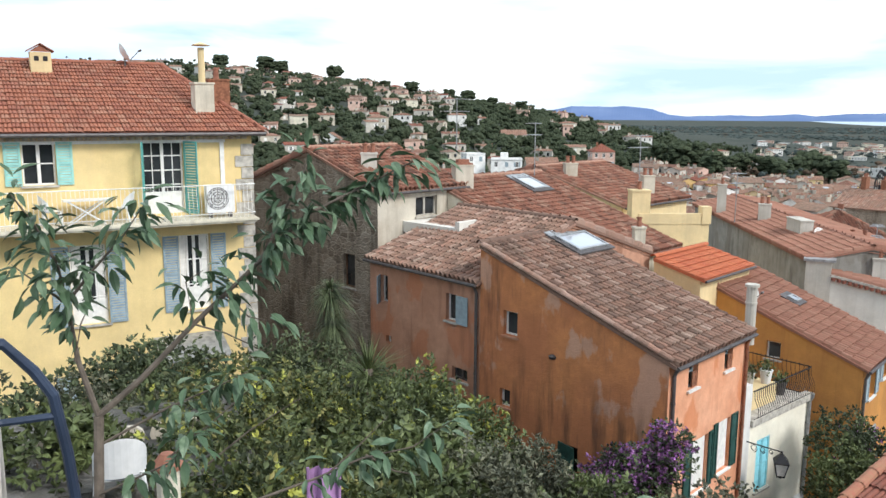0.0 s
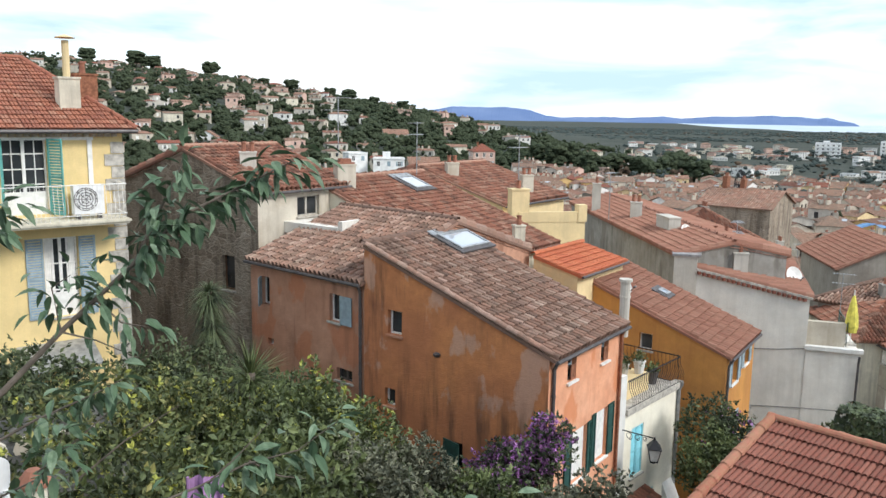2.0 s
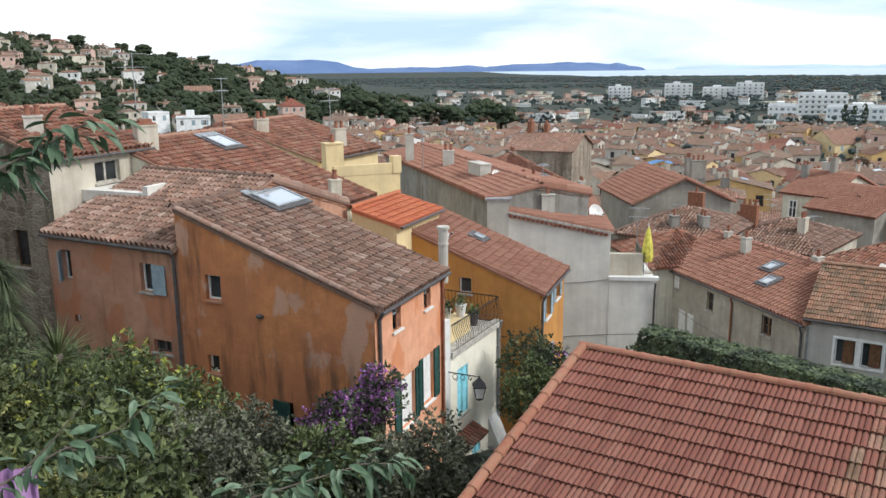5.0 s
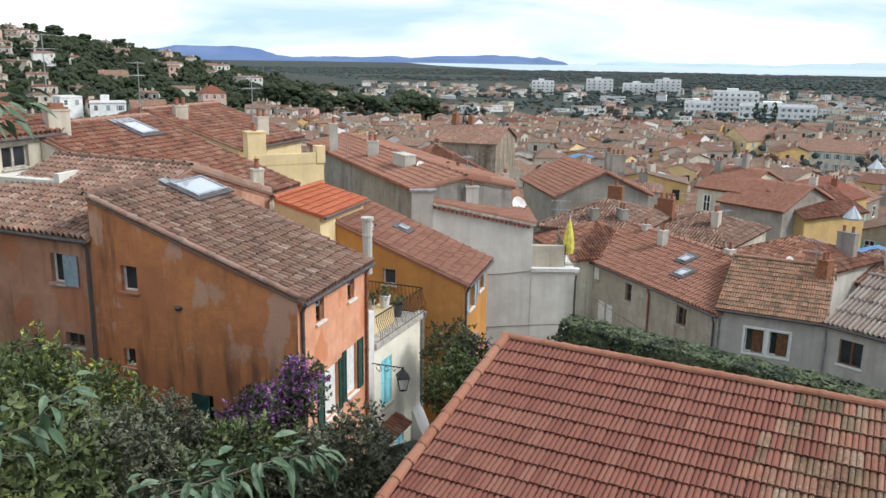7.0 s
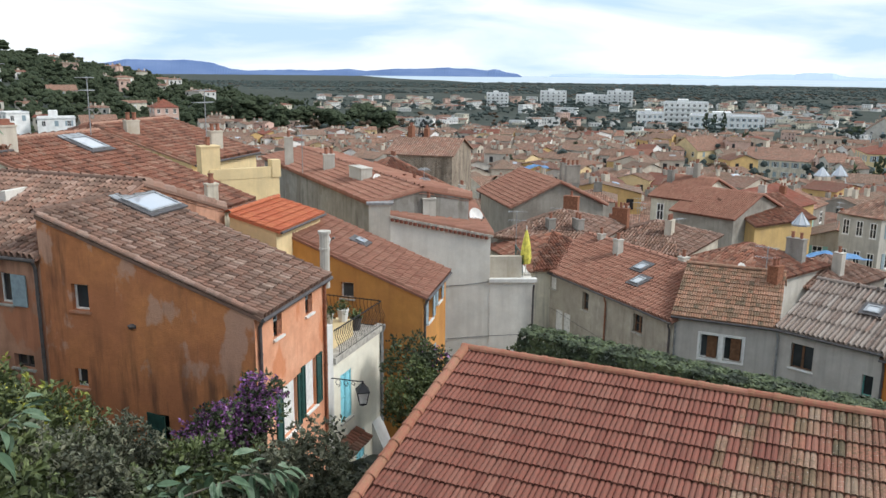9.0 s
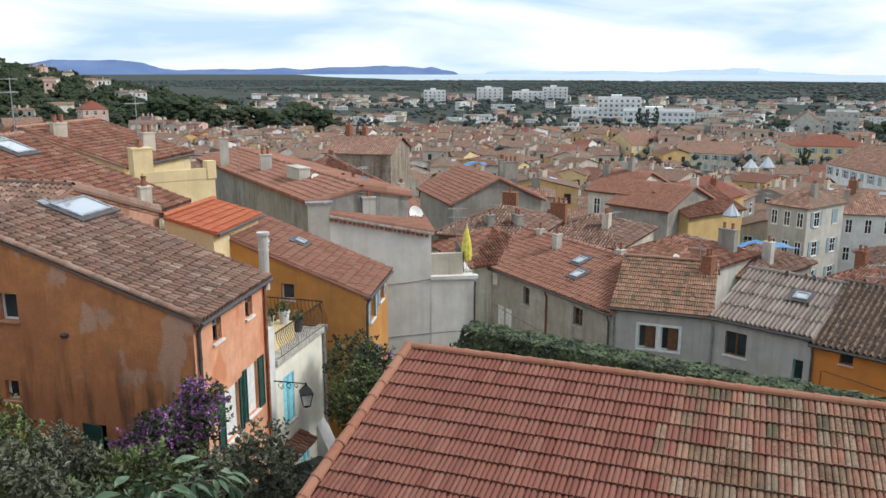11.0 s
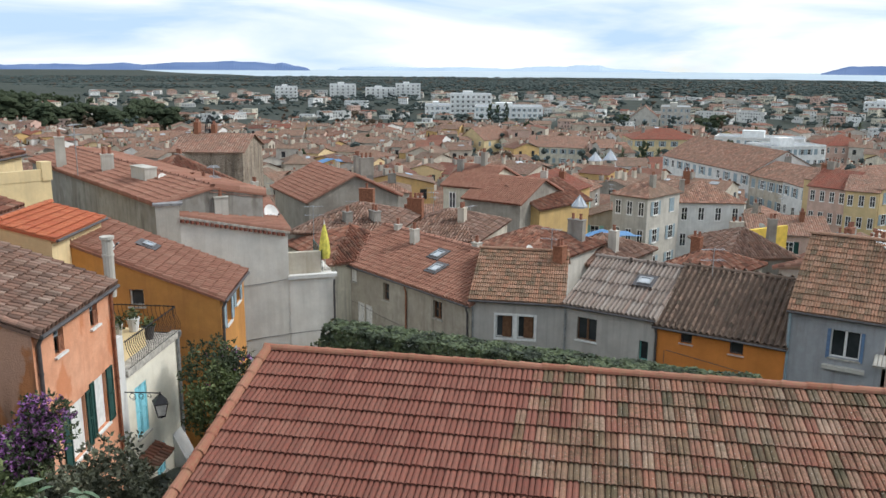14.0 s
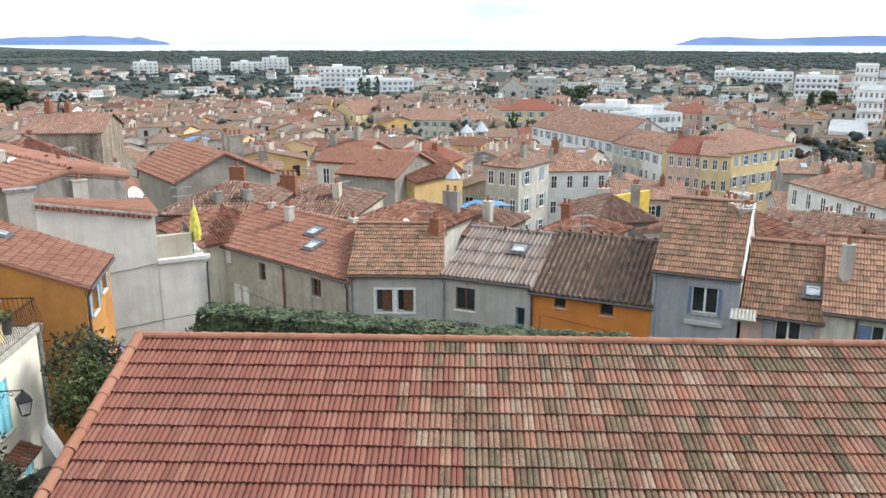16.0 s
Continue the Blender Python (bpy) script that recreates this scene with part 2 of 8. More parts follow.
M["salmon"] = worn_render("salmon_render", (0.80, 0.38, 0.225), (0.85, 0.46, 0.30), (0.40, 0.13, 0.07), (0.64, 0.22, 0.09), 0.35, 0.7)
M["yellow"] = plaster("yellow_render", (0.83, 0.64, 0.31), (0.62, 0.48, 0.27), 0.25, 0.2)
M["pale_yellow"] = plaster("pale_yellow_render", (0.76, 0.60, 0.34), (0.5, 0.4, 0.25), 0.3, 0.3)
M["cream"] = plaster("cream_render", (0.74, 0.69, 0.56), (0.30, 0.27, 0.22), 0.5, 0.6)
M["cream_pale"] = plaster("pale_cream_render", (0.90, 0.86, 0.73), (0.55, 0.48, 0.36), 0.25, 0.2)
M["white_block"] = plaster("white_block_render", (0.86, 0.86, 0.84), (0.6, 0.58, 0.55), 0.2, 0.15)
M["orange"] = plaster("orange_render", (0.60, 0.29, 0.085), (0.36, 0.16, 0.06), 0.55, 0.4)
M["orange_red"] = plaster("bright_orange_render", (0.68, 0.25, 0.06), (0.5, 0.17, 0.05), 0.3, 0.25)
M["greige"] = plaster("grey_beige_render", (0.58, 0.55, 0.49), (0.30, 0.27, 0.23), 0.45, 0.4)
M["greige_dark"] = plaster("warm_grey_render", (0.52, 0.49, 0.45), (0.30, 0.27, 0.24), 0.45, 0.4)
M["grey"] = plaster("grey_cement_render", (0.36, 0.335, 0.29), (0.16, 0.14, 0.12), 0.65, 0.35)
M["grey_blue"] = plaster("blue_grey_render", (0.42, 0.43, 0.45), (0.22, 0.21, 0.20), 0.5, 0.4)
M["dark_stone"] = rubble("dark_rubble", [(0.22, 0.175, 0.135), (0.40, 0.33, 0.255), (0.30, 0.24, 0.185), (0.48, 0.41, 0.33)], (0.45, 0.385, 0.305))
M["flags"] = rubble("grey_flagstones", [(0.13, 0.125, 0.115), (0.20, 0.19, 0.175), (0.16, 0.15, 0.14)], (0.11, 0.105, 0.09), 1.6)
M["row_wall"] = worn_render("stained_beige_render", (0.40, 0.36, 0.30), (0.50, 0.46, 0.39), (0.13, 0.11, 0.09), (0.30, 0.27, 0.23), 0.75, 0.5)
M["side_grey"] = worn_render("stained_grey_render", (0.30, 0.285, 0.255), (0.40, 0.38, 0.345), (0.10, 0.088, 0.075), (0.22, 0.195, 0.165), 0.85, 0.6)
M["old_stone"] = plaster("old_pale_render", (0.60, 0.55, 0.46), (0.33, 0.27, 0.20), 0.6, 0.5)
M["white"] = plaster("white_render", (0.78, 0.77, 0.74), (0.45, 0.43, 0.40), 0.3, 0.3)
M["pink"] = plaster("pink_render", (0.66, 0.46, 0.38), (0.40, 0.28, 0.23), 0.4, 0.4)
M["trim"] = plain("white_paint", (0.80, 0.79, 0.76), 0.5, var=0.12)
M["stone"] = plain("pale_stone", (0.47, 0.44, 0.39), 0.9, var=0.35)
# near-black paint: the shade inside rooms and holes is put into the colour
M["dark"] = plain("unlit_interior", (0.03, 0.03, 0.032), 0.8)
M["teal"] = plain("teal_paint", (0.14, 0.42, 0.38), 0.55, var=0.18)
M["teal_pale"] = plain("pale_teal_paint", (0.33, 0.62, 0.56), 0.55, var=0.15)
M["slate_blue"] = plain("blue_grey_paint", (0.30, 0.38, 0.42), 0.6, var=0.2)
M["sky_blue"] = plain("light_blue_paint", (0.25, 0.62, 0.72), 0.55, var=0.15)
M["green_paint"] = plain("dark_green_paint", (0.02, 0.065, 0.055), 0.5, var=0.3)
M["blue_paint"] = plain("blue_paint", (0.14, 0.22, 0.36), 0.5)
M["brown_wood"] = plain("brown_wood", (0.17, 0.085, 0.045), 0.6, var=0.35)
M["zinc"] = plain("zinc", (0.40, 0.41, 0.42), 0.45, 0.6, 0.3)
M["pipe"] = plain("dark_downpipe", (0.12, 0.11, 0.11), 0.5, 0.3)
M["iron"] = plain("black_iron", (0.025, 0.025, 0.028), 0.5, 0.4)
M["rail_blue"] = plain("dark_blue_paint", (0.035, 0.05, 0.085), 0.4, 0.2)
M["brick"] = plain("brown_brick", (0.28, 0.12, 0.07), 0.9, var=0.4, scale=12)
M["bark"] = plain("grey_bark", (0.16, 0.13, 0.105), 0.9, var=0.35, scale=20)
M["asphalt"] = plain("worn_asphalt", (0.09, 0.088, 0.085), 0.9)
M["plastic_white"] = plain("white_plastic", (0.80, 0.80, 0.80), 0.35, var=0.08)
M["terracotta"] = plain("terracotta", (0.30, 0.13, 0.085), 0.85)
M["cloth_yellow"] = plain("yellow_canvas", (0.70, 0.62, 0.12), 0.85)
M["tarp"] = plain("blue_tarpaulin", (0.10, 0.24, 0.45), 0.5)
M["bleached"] = tile_mat("bleached_ribbed_sheets", [(0.20, 0.15, 0.12), (0.27, 0.22, 0.19), (0.15, 0.10, 0.08), (0.32, 0.28, 0.25), (0.20, 0.12, 0.09)], (0.38, 0.34, 0.30), 0.5)
M["pantile"] = tile_mat("pale_pantiles", [(0.40, 0.20, 0.13), (0.46, 0.25, 0.17), (0.36, 0.175, 0.12), (0.24, 0.13, 0.09)], (0.16, 0.13, 0.08), 0.5, moss=0.4)
M["villa_tile"] = tile_mat("brown_red_tiles", [(0.34, 0.12, 0.07), (0.40, 0.15, 0.09), (0.29, 0.10, 0.065), (0.42, 0.20, 0.13)], (0.18, 0.10, 0.07), 0.45)
M["ridge_1"] = tile_mat("ridge_tile", [(0.34, 0.12, 0.08), (0.39, 0.165, 0.115), (0.31, 0.105, 0.07)], (0.20, 0.17, 0.09), 0.5, single=True)
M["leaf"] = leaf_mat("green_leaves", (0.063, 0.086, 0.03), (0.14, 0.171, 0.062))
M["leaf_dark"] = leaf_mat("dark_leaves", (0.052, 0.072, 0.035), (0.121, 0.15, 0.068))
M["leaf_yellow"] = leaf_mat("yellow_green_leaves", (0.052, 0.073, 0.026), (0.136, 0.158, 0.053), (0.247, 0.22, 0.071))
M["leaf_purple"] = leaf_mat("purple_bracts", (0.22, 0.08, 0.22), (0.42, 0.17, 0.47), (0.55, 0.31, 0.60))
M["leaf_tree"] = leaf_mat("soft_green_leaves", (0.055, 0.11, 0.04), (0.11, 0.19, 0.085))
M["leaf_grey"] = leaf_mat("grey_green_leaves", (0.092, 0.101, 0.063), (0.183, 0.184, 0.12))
M["lamp_glass"] = plain("frosted_lamp_glass", (0.55, 0.56, 0.55), 0.3)
_g = Mat("window_glass", 0.08, spec=0.6)
M["glass"] = _g.color(_g.mix(_g.noise(_g.world(), 0.8, 3), (0.015, 0.018, 0.02, 1), (0.05, 0.055, 0.06, 1)))
_g = Mat("skylight_glass", 0.04, metal=0.0, spec=1.0)
_g.b.inputs["Coat Weight"].default_value = 1.0
M["skylight"] = _g.color((0.45, 0.48, 0.52, 1))


# ---- mesh building ----
Zv = Vector((0, 0, 1))


def V(*a):
    return Vector(a)


class MB:
    """Collects faces for one mesh."""

    def __init__(self):
        self.v, self.f, self.mi, self.uv = [], [], [], []

    def face(self, pts, m=0, uv=None):
        i = len(self.v)
        self.v.extend(tuple(p) for p in pts)
        self.f.append(tuple(range(i, i + len(pts))))
        self.mi.append(m)
        self.uv.append(uv)

    def box(self, o, a, b, c, m=0):
        """A box from corner o along three vectors (right-handed)."""
        p = [o, o + a, o + a + b, o + b, o + c, o + a + c, o + a + b + c, o + b + c]
        i = len(self.v)
        self.v.extend(tuple(q) for q in p)
        for f in ((0, 3, 2, 1), (4, 5, 6, 7), (0, 1, 5, 4), (1, 2, 6, 5), (2, 3, 7, 6), (3, 0, 4, 7)):
            self.f.append(tuple(i + k for k in f))
            self.mi.append(m)
            self.uv.append(None)

    def cbox(self, c, sx, sy, sz, rot=0.0, m=0):
        """A box standing on centre c of its base, turned about z."""
        ca, sa = math.cos(rot), math.sin(rot)
        a, b = V(ca, sa, 0) * sx, V(-sa, ca, 0) * sy
        self.box(Vector(c) - a / 2 - b / 2, a, b, V(0, 0, sz), m)

    def tube(self, pts, r, seg=8, m=0, caps=True):
        pts = [Vector(p) for p in pts]
        i0 = len(self.v)
        for k, p in enumerate(pts):
            d = (pts[min(k + 1, len(pts) - 1)] - pts[max(k - 1, 0)]).normalized()
            s = d.cross(Zv if abs(d.z) < 0.95 else V(1, 0, 0)).normalized()
            t = s.cross(d)
            rr = r[k] if isinstance(r, (list, tuple)) else r
            for j in range(seg):
                a = 2 * math.pi * j / seg
                self.v.append(tuple(p + (s * math.cos(a) + t * math.sin(a)) * rr))
        for k in range(len(pts) - 1):
            for j in range(seg):
                a, b = i0 + k * seg + j, i0 + k * seg + (j + 1) % seg
                self.f.append((a, b, b + seg, a + seg))
                self.mi.append(m)
                self.uv.append(None)
        if caps:
            self.f.append(tuple(i0 + j for j in range(seg)))
            e = i0 + (len(pts) - 1) * seg
            self.f.append(tuple(e + j for j in reversed(range(seg))))
            self.mi += [m, m]
            self.uv += [None, None]

    def lathe(self, c, prof, seg=12, m=0, squash=1.0):
        """Turn a profile of (radius, height) about the upright axis through c."""
        c = Vector(c)
        i0 = len(self.v)
        for r, h in prof:
            for j in range(seg):
                a = 2 * math.pi * j / seg
                self.v.append((c.x + r * math.cos(a), c.y + r * math.sin(a) * squash, c.z + h))
        for k in range(len(prof) - 1):
            for j in range(seg):
                a, b = i0 + k * seg + j, i0 + k * seg + (j + 1) % seg
                self.f.append((a, b, b + seg, a + seg))
                self.mi.append(m)
                self.uv.append(None)

    def mesh(self, name, mats, smooth=False):
        me = bpy.data.meshes.new(name)
        me.from_pydata(self.v, [], self.f)
        for x in mats if isinstance(mats, (list, tuple)) else [mats]:
            me.materials.append(x)
        me.polygons.foreach_set("material_index", self.mi)
        if smooth:
            me.polygons.foreach_set("use_smooth", [True] * len(self.f))
        if any(self.uv):
            lay = me.uv_layers.new(name="metres")
            k = 0
            flat = []
            for f, uv in zip(self.f, self.uv):
                for j in range(len(f)):
                    flat.extend(uv[j] if uv else (0.0, 0.0))
            lay.data.foreach_set("uv", flat)
        me.update()
        return me


def thing(name, label, category, at=(0, 0, 0), group="", kind=""):
    ob = new(name)
    ob.location = at
    ob.empty_display_size = 0.2
    return tagged(ob, label, category, group, kind)


def part(name, mb, mat, parent, label="", smooth=False, kind=""):
    """One mesh object under a thing or a part; the mesh is given in world metres."""
    ob = new(name, mb.mesh(name, mat, smooth) if isinstance(mb, MB) else mb)
    if parent:
        ob.parent = parent
        w = Matrix.Identity(4)
        p = parent
        while p:
            w = p.matrix_basis @ w if p.parent is None else p.matrix_parent_inverse @ p.matrix_basis @ w
            p = p.parent
        ob.matrix_parent_inverse = w.inverted()
    if label:
        ob["label"] = label
    if kind:
        ob["kind"] = kind
    return ob


def single(name, mb, mat, label, category, smooth=False, group="", kind=""):
    return tagged(new(name, mb.mesh(name, mat, smooth)), label, category, group, kind)


# ---- walls with real openings ----
class Wall:
    """A wall seen from outside: p is its left foot, u runs to the right, z up."""

    def __init__(self, p, u):
        self.p, self.u = Vector(p), Vector((u[0], u[1], 0)).normalized()
        self.n = V(self.u.y, -self.u.x, 0)

    def at(self, x, z, o=0.0):
        return V(self.p.x, self.p.y, z) + self.u * x + self.n * o

    def panel(self, mb, width, z0, tops, holes=(), depth=0.2, m=0):
        """tops: [(x, z)...] the upper edge from left to right; holes: (x, z, w, h)."""
        def top(x):
            for (xa, za), (xb, zb) in zip(tops, tops[1:]):
                if xa - 1e-6 <= x <= xb + 1e-6:
                    return za + (zb - za) * (x - xa) / max(xb - xa, 1e-6)
            return tops[-1][1]
        zs = sorted({z0, *[h[1] for h in holes], *[h[1] + h[3] for h in holes]})
        cross = [xa + (xb - xa) * (z - za) / (zb - za) for (xa, za), (xb, zb) in zip(tops, tops[1:]) if abs(zb - za) > 1e-6 for z in zs if min(za, zb) < z < max(za, zb)]
        xs = sorted({0.0, width, *cross, *[t[0] for t in tops], *[h[0] for h in holes], *[h[0] + h[2] for h in holes]})
        for xa, xb in zip(xs, xs[1:]):
            if xb - xa < 1e-5:
                continue
            for k, za in enumerate(zs):
                cx = (xa + xb) / 2
                last = k == len(zs) - 1
                zb = zs[k + 1] if not last else None
                if not last and any(h[0] < cx < h[0] + h[2] and h[1] < (za + zb) / 2 < h[1] + h[3] for h in holes):
                    continue
                if last:
                    ta, tb = top(xa), top(xb)
                else:
                    ta, tb = min(zb, top(xa)), min(zb, top(xb))
                if max(ta, tb) <= za + 1e-4:
                    continue
                mb.face([self.at(xa, za), self.at(xb, za), self.at(xb, max(tb, za)), self.at(xa, max(ta, za))], m)
        for x, z, w, h in holes:
            a, b, c, d = [(x, z), (x + w, z), (x + w, z + h), (x, z + h)]
            for p, q in ((a, b), (b, c), (c, d), (d, a)):
                mb.face([self.at(*q), self.at(*p), self.at(*p, -depth), self.at(*q, -depth)], m)


def bars(mb, w, x, z, ww, h, o, t, th, m=0):
    """A rectangular frame of bars t wide and th deep on wall w, its face at o."""
    for bx, bz, bw, bh in ((x, z, t, h), (x + ww - t, z, t, h), (x + t, z, ww - 2 * t, t), (x + t, z + h - t, ww - 2 * t, t)):
        mb.box(w.at(bx, bz, o - th), w.u * bw, w.n * th * 1.0, Zv * bh, m)


def shutter_leaf(mb, w, x, z, ww, h, o, m=0, slats=True):
    bars(mb, w, x, z, ww, h, o, 0.06, 0.035, m)
    mb.box(w.at(x + 0.06, z + h / 2 - 0.03, o - 0.035), w.u * (ww - 0.12), w.n * 0.035, Zv * 0.06, m)
    if slats:
        k = max(4, int(h / 0.085))
        for i in range(k):
            zz = z + 0.06 + (h - 0.14) * (i + 0.5) / k
            a, b = w.at(x + 0.06, zz - 0.03, o - 0.008), w.at(x + ww - 0.06, zz - 0.03, o - 0.008)
            c, d = w.at(x + ww - 0.06, zz + 0.03, o - 0.03), w.at(x + 0.06, zz + 0.03, o - 0.03)
            mb.face([a, b, c, d], m)
    else:
        mb.box(w.at(x + 0.05, z + 0.05, o - 0.028), w.u * (ww - 0.1), w.n * 0.018, Zv * (h - 0.1), m)


def window(parent, w, x, z, ww, h, shut=None, shut_mat=None, frame_mat=None, cross=1, leaves=2, sill=True, depth=0.2, curtain=False, door=False, name="window", sill_mat=None):
    """A casement set in its opening; shut: 'open' or 'closed' leaves, or none."""
    frame_mat = frame_mat or M["trim"]
    mb = MB()
    o = -depth + 0.06
    bars(mb, w, x, z, ww, h, o, 0.05, 0.06)
    if leaves == 2:
        mb.box(w.at(x + ww / 2 - 0.045, z + 0.05, o - 0.05), w.u * 0.09, w.n * 0.055, Zv * (h - 0.1))
    for i in range(cross):
        zz = z + h * (i + 1) / (cross + 1)
        mb.box(w.at(x + 0.05, zz - 0.018, o - 0.045), w.u * (ww - 0.1), w.n * 0.04, Zv * 0.036)
    if door:
        mb.box(w.at(x + 0.05, z + 0.05, o - 0.04), w.u * (ww - 0.1), w.n * 0.036, Zv * h * 0.28)
        for f in (0.25, 0.75):
            mb.box(w.at(x + ww * f - 0.012, z + 0.1, o - 0.045), w.u * 0.024, w.n * 0.04, Zv * (h - 0.15))
    win = part(name, mb, frame_mat, parent)
    g = MB()
    g.box(w.at(x + 0.03, z + 0.03, o - 0.05), w.u * (ww - 0.06), w.n * 0.012, Zv * (h - 0.06))
    part("pane", g, M["glass"], win)
    if curtain:
        g = MB()
        k = 10
        for s0 in (0.06, 0.68):
            for i in range(k):
                xa, xb = x + ww * (s0 + 0.26 * i / k), x + ww * (s0 + 0.26 * (i + 1) / k)
                oa, ob_ = o - 0.034 + 0.004 * (i % 2), o - 0.034 + 0.004 * ((i + 1) % 2)
                g.face([w.at(xa, z + 0.05, oa), w.at(xb, z + 0.05, ob_), w.at(xb, z + h - 0.05, ob_), w.at(xa, z + h - 0.05, oa)])
        part("curtain", g, M["trim"], win)
    if sill:
        g = MB()
        g.box(w.at(x - 0.06, z - 0.06, -depth + 0.02), w.u * (ww + 0.12), w.n * (depth + 0.06), Zv * 0.058)
        part("sill", g, sill_mat or M["stone"], win)
    if shut == "open":
        for xx in (x - ww / 2 - 0.02, x + ww + 0.02):
            g = MB()
            shutter_leaf(g, w, xx, z, ww / 2, h, 0.05)
            part("shutter", g, shut_mat, win)
    elif shut == "closed":
        for xx in (x, x + ww / 2 + 0.005):
            g = MB()
            shutter_leaf(g, w, xx + 0.01, z + 0.01, ww / 2 - 0.015, h - 0.02, -0.02)
            part("shutter", g, shut_mat, win)
    elif shut == "out":
        # leaves standing square to the wall
        for xx in (x - 0.02, x + ww - 0.015):
            g = MB()
            side = Wall(w.at(xx, 0, 0), w.n)
            shutter_leaf(g, side, 0.0, z, ww / 2, h, 0.035)
            part("shutter", g, shut_mat, win)
    return win


# ---- tiled roofs ----
def canal(p):
    k = p / 0.22
    return [(x * p, h * k) for x, h in ((-0.5, -0.11), (-0.37, -0.10), (-0.30, -0.01), (-0.2, 0.06), (0.0, 0.10), (0.2, 0.06), (0.30, -0.01), (0.37, -0.10), (0.5, -0.11))]


def marseille(p):
    k = p
    return [(-0.5 * k, -0.012), (-0.44 * k, 0.016), (-0.30 * k, 0.026), (-0.12 * k, 0.018), (-0.05 * k, -0.010), (0.02 * k, 0.016), (0.20 * k, 0.026), (0.38 * k, 0.018), (0.5 * k, -0.012)]


def tile_verts(prof, gauge, thick=0.036):
    """One tile lying along +y from its lower edge at 0, x across; its lip faces -y."""
    lo, hi, lip = [], [], []
    if max(h for x, h in prof) < 0.04:
        thick = 0.018
    for x, h in prof:
        lo.append((x, -0.03, h + thick + 0.016))
        hi.append((x * 0.93, gauge + 0.03, h - 0.004))
        lip.append((x, -0.026, h + thick + 0.002))
    n = len(prof)
    verts = lo + hi + lip
    faces = [(i, i + 1, n + i + 1, n + i) for i in range(n - 1)]
    faces += [(2 * n + i, 2 * n + i + 1, i + 1, i) for i in range(n - 1)]
    return verts, faces


def lay_tiles(parent, o, u, v, width, length, pitch, gauge, prof, mat, mat_one=None, inside=None, near=None, limit=300, jitter=0.012, seed=1, name="tile", stagger=None):
    """Tiles on the slope from o, u along the eave, v up the slope. Those nearest to the point near become single tiles."""
    rng = random.Random(seed)
    o, u, v = Vector(o), Vector(u).normalized(), Vector(v).normalized()
    w = u.cross(v)
    verts, faces = tile_verts(prof(pitch), gauge)
    spots = []
    nc, nr = int(width / pitch + 0.5), int(length / gauge + 0.5)
    if stagger is None:
        stagger = 0.08 if prof is canal else 0.0
    shift = [rng.uniform(-1, 1) * stagger * gauge for c in range(nc)]
    for r in range(nr):
        for c in range(nc):
            x, y = (c + 0.5) * width / nc, r * length / nr + (shift[c] if r else 0.0)
            if inside and not inside(x, y + gauge / 2):
                continue
            spots.append((x + rng.uniform(-1, 1) * jitter, y + rng.uniform(-1, 1) * jitter, rng.uniform(0, jitter), rng.uniform(-1, 1) * jitter * 1.6))
    singles = set()
    if near is not None:
        near = Vector(near)
        order = sorted(range(len(spots)), key=lambda i: (o + u * spots[i][0] + v * spots[i][1] - near).length)
        singles = set(order[:limit])
        me = bpy.data.meshes.new(name)
        me.from_pydata(verts, [], faces)
        mo = None
        if not isinstance(mat_one, (list, tuple)):
            me.materials.append(mat_one or mat)
        else:
            me.materials.append(mat_one[0])
            mo = me.copy()
            mo.materials.clear()
            mo.materials.append(mat_one[1])
    mb = MB()
    for i, (x, y, z, t) in enumerate(spots):
        p = o + u * x + v * y + w * z
        ct, st = math.cos(t), math.sin(t)
        uu, vv = u * ct + v * st, v * ct - u * st
        if i in singles:
            ob = new(name, me)
            if near is not None and mo is not None and tile_zone(p):
                ob.data = mo
            mm = Matrix((uu, vv, w)).transposed().to_4x4()
            mm.translation = p
            ob.parent = parent
            ob.matrix_parent_inverse = parent.matrix_basis.inverted()
            ob.matrix_basis = mm
        else:
            k = len(mb.v)
            mb.v.extend(tuple(p + uu * a + vv * b + w * c) for a, b, c in verts)
            mz = 1 if isinstance(mat, (list, tuple)) and tile_zone(p) else 0
            for f in faces:
                mb.f.append(tuple(k + q for q in f))
                mb.mi.append(mz)
                mb.uv.append(None)
    if mb.f:
        part("tiles", mb, list(mat) if isinstance(mat, (list, tuple)) else mat, parent, kind="stuff")


def tile_zone(p):
    return False


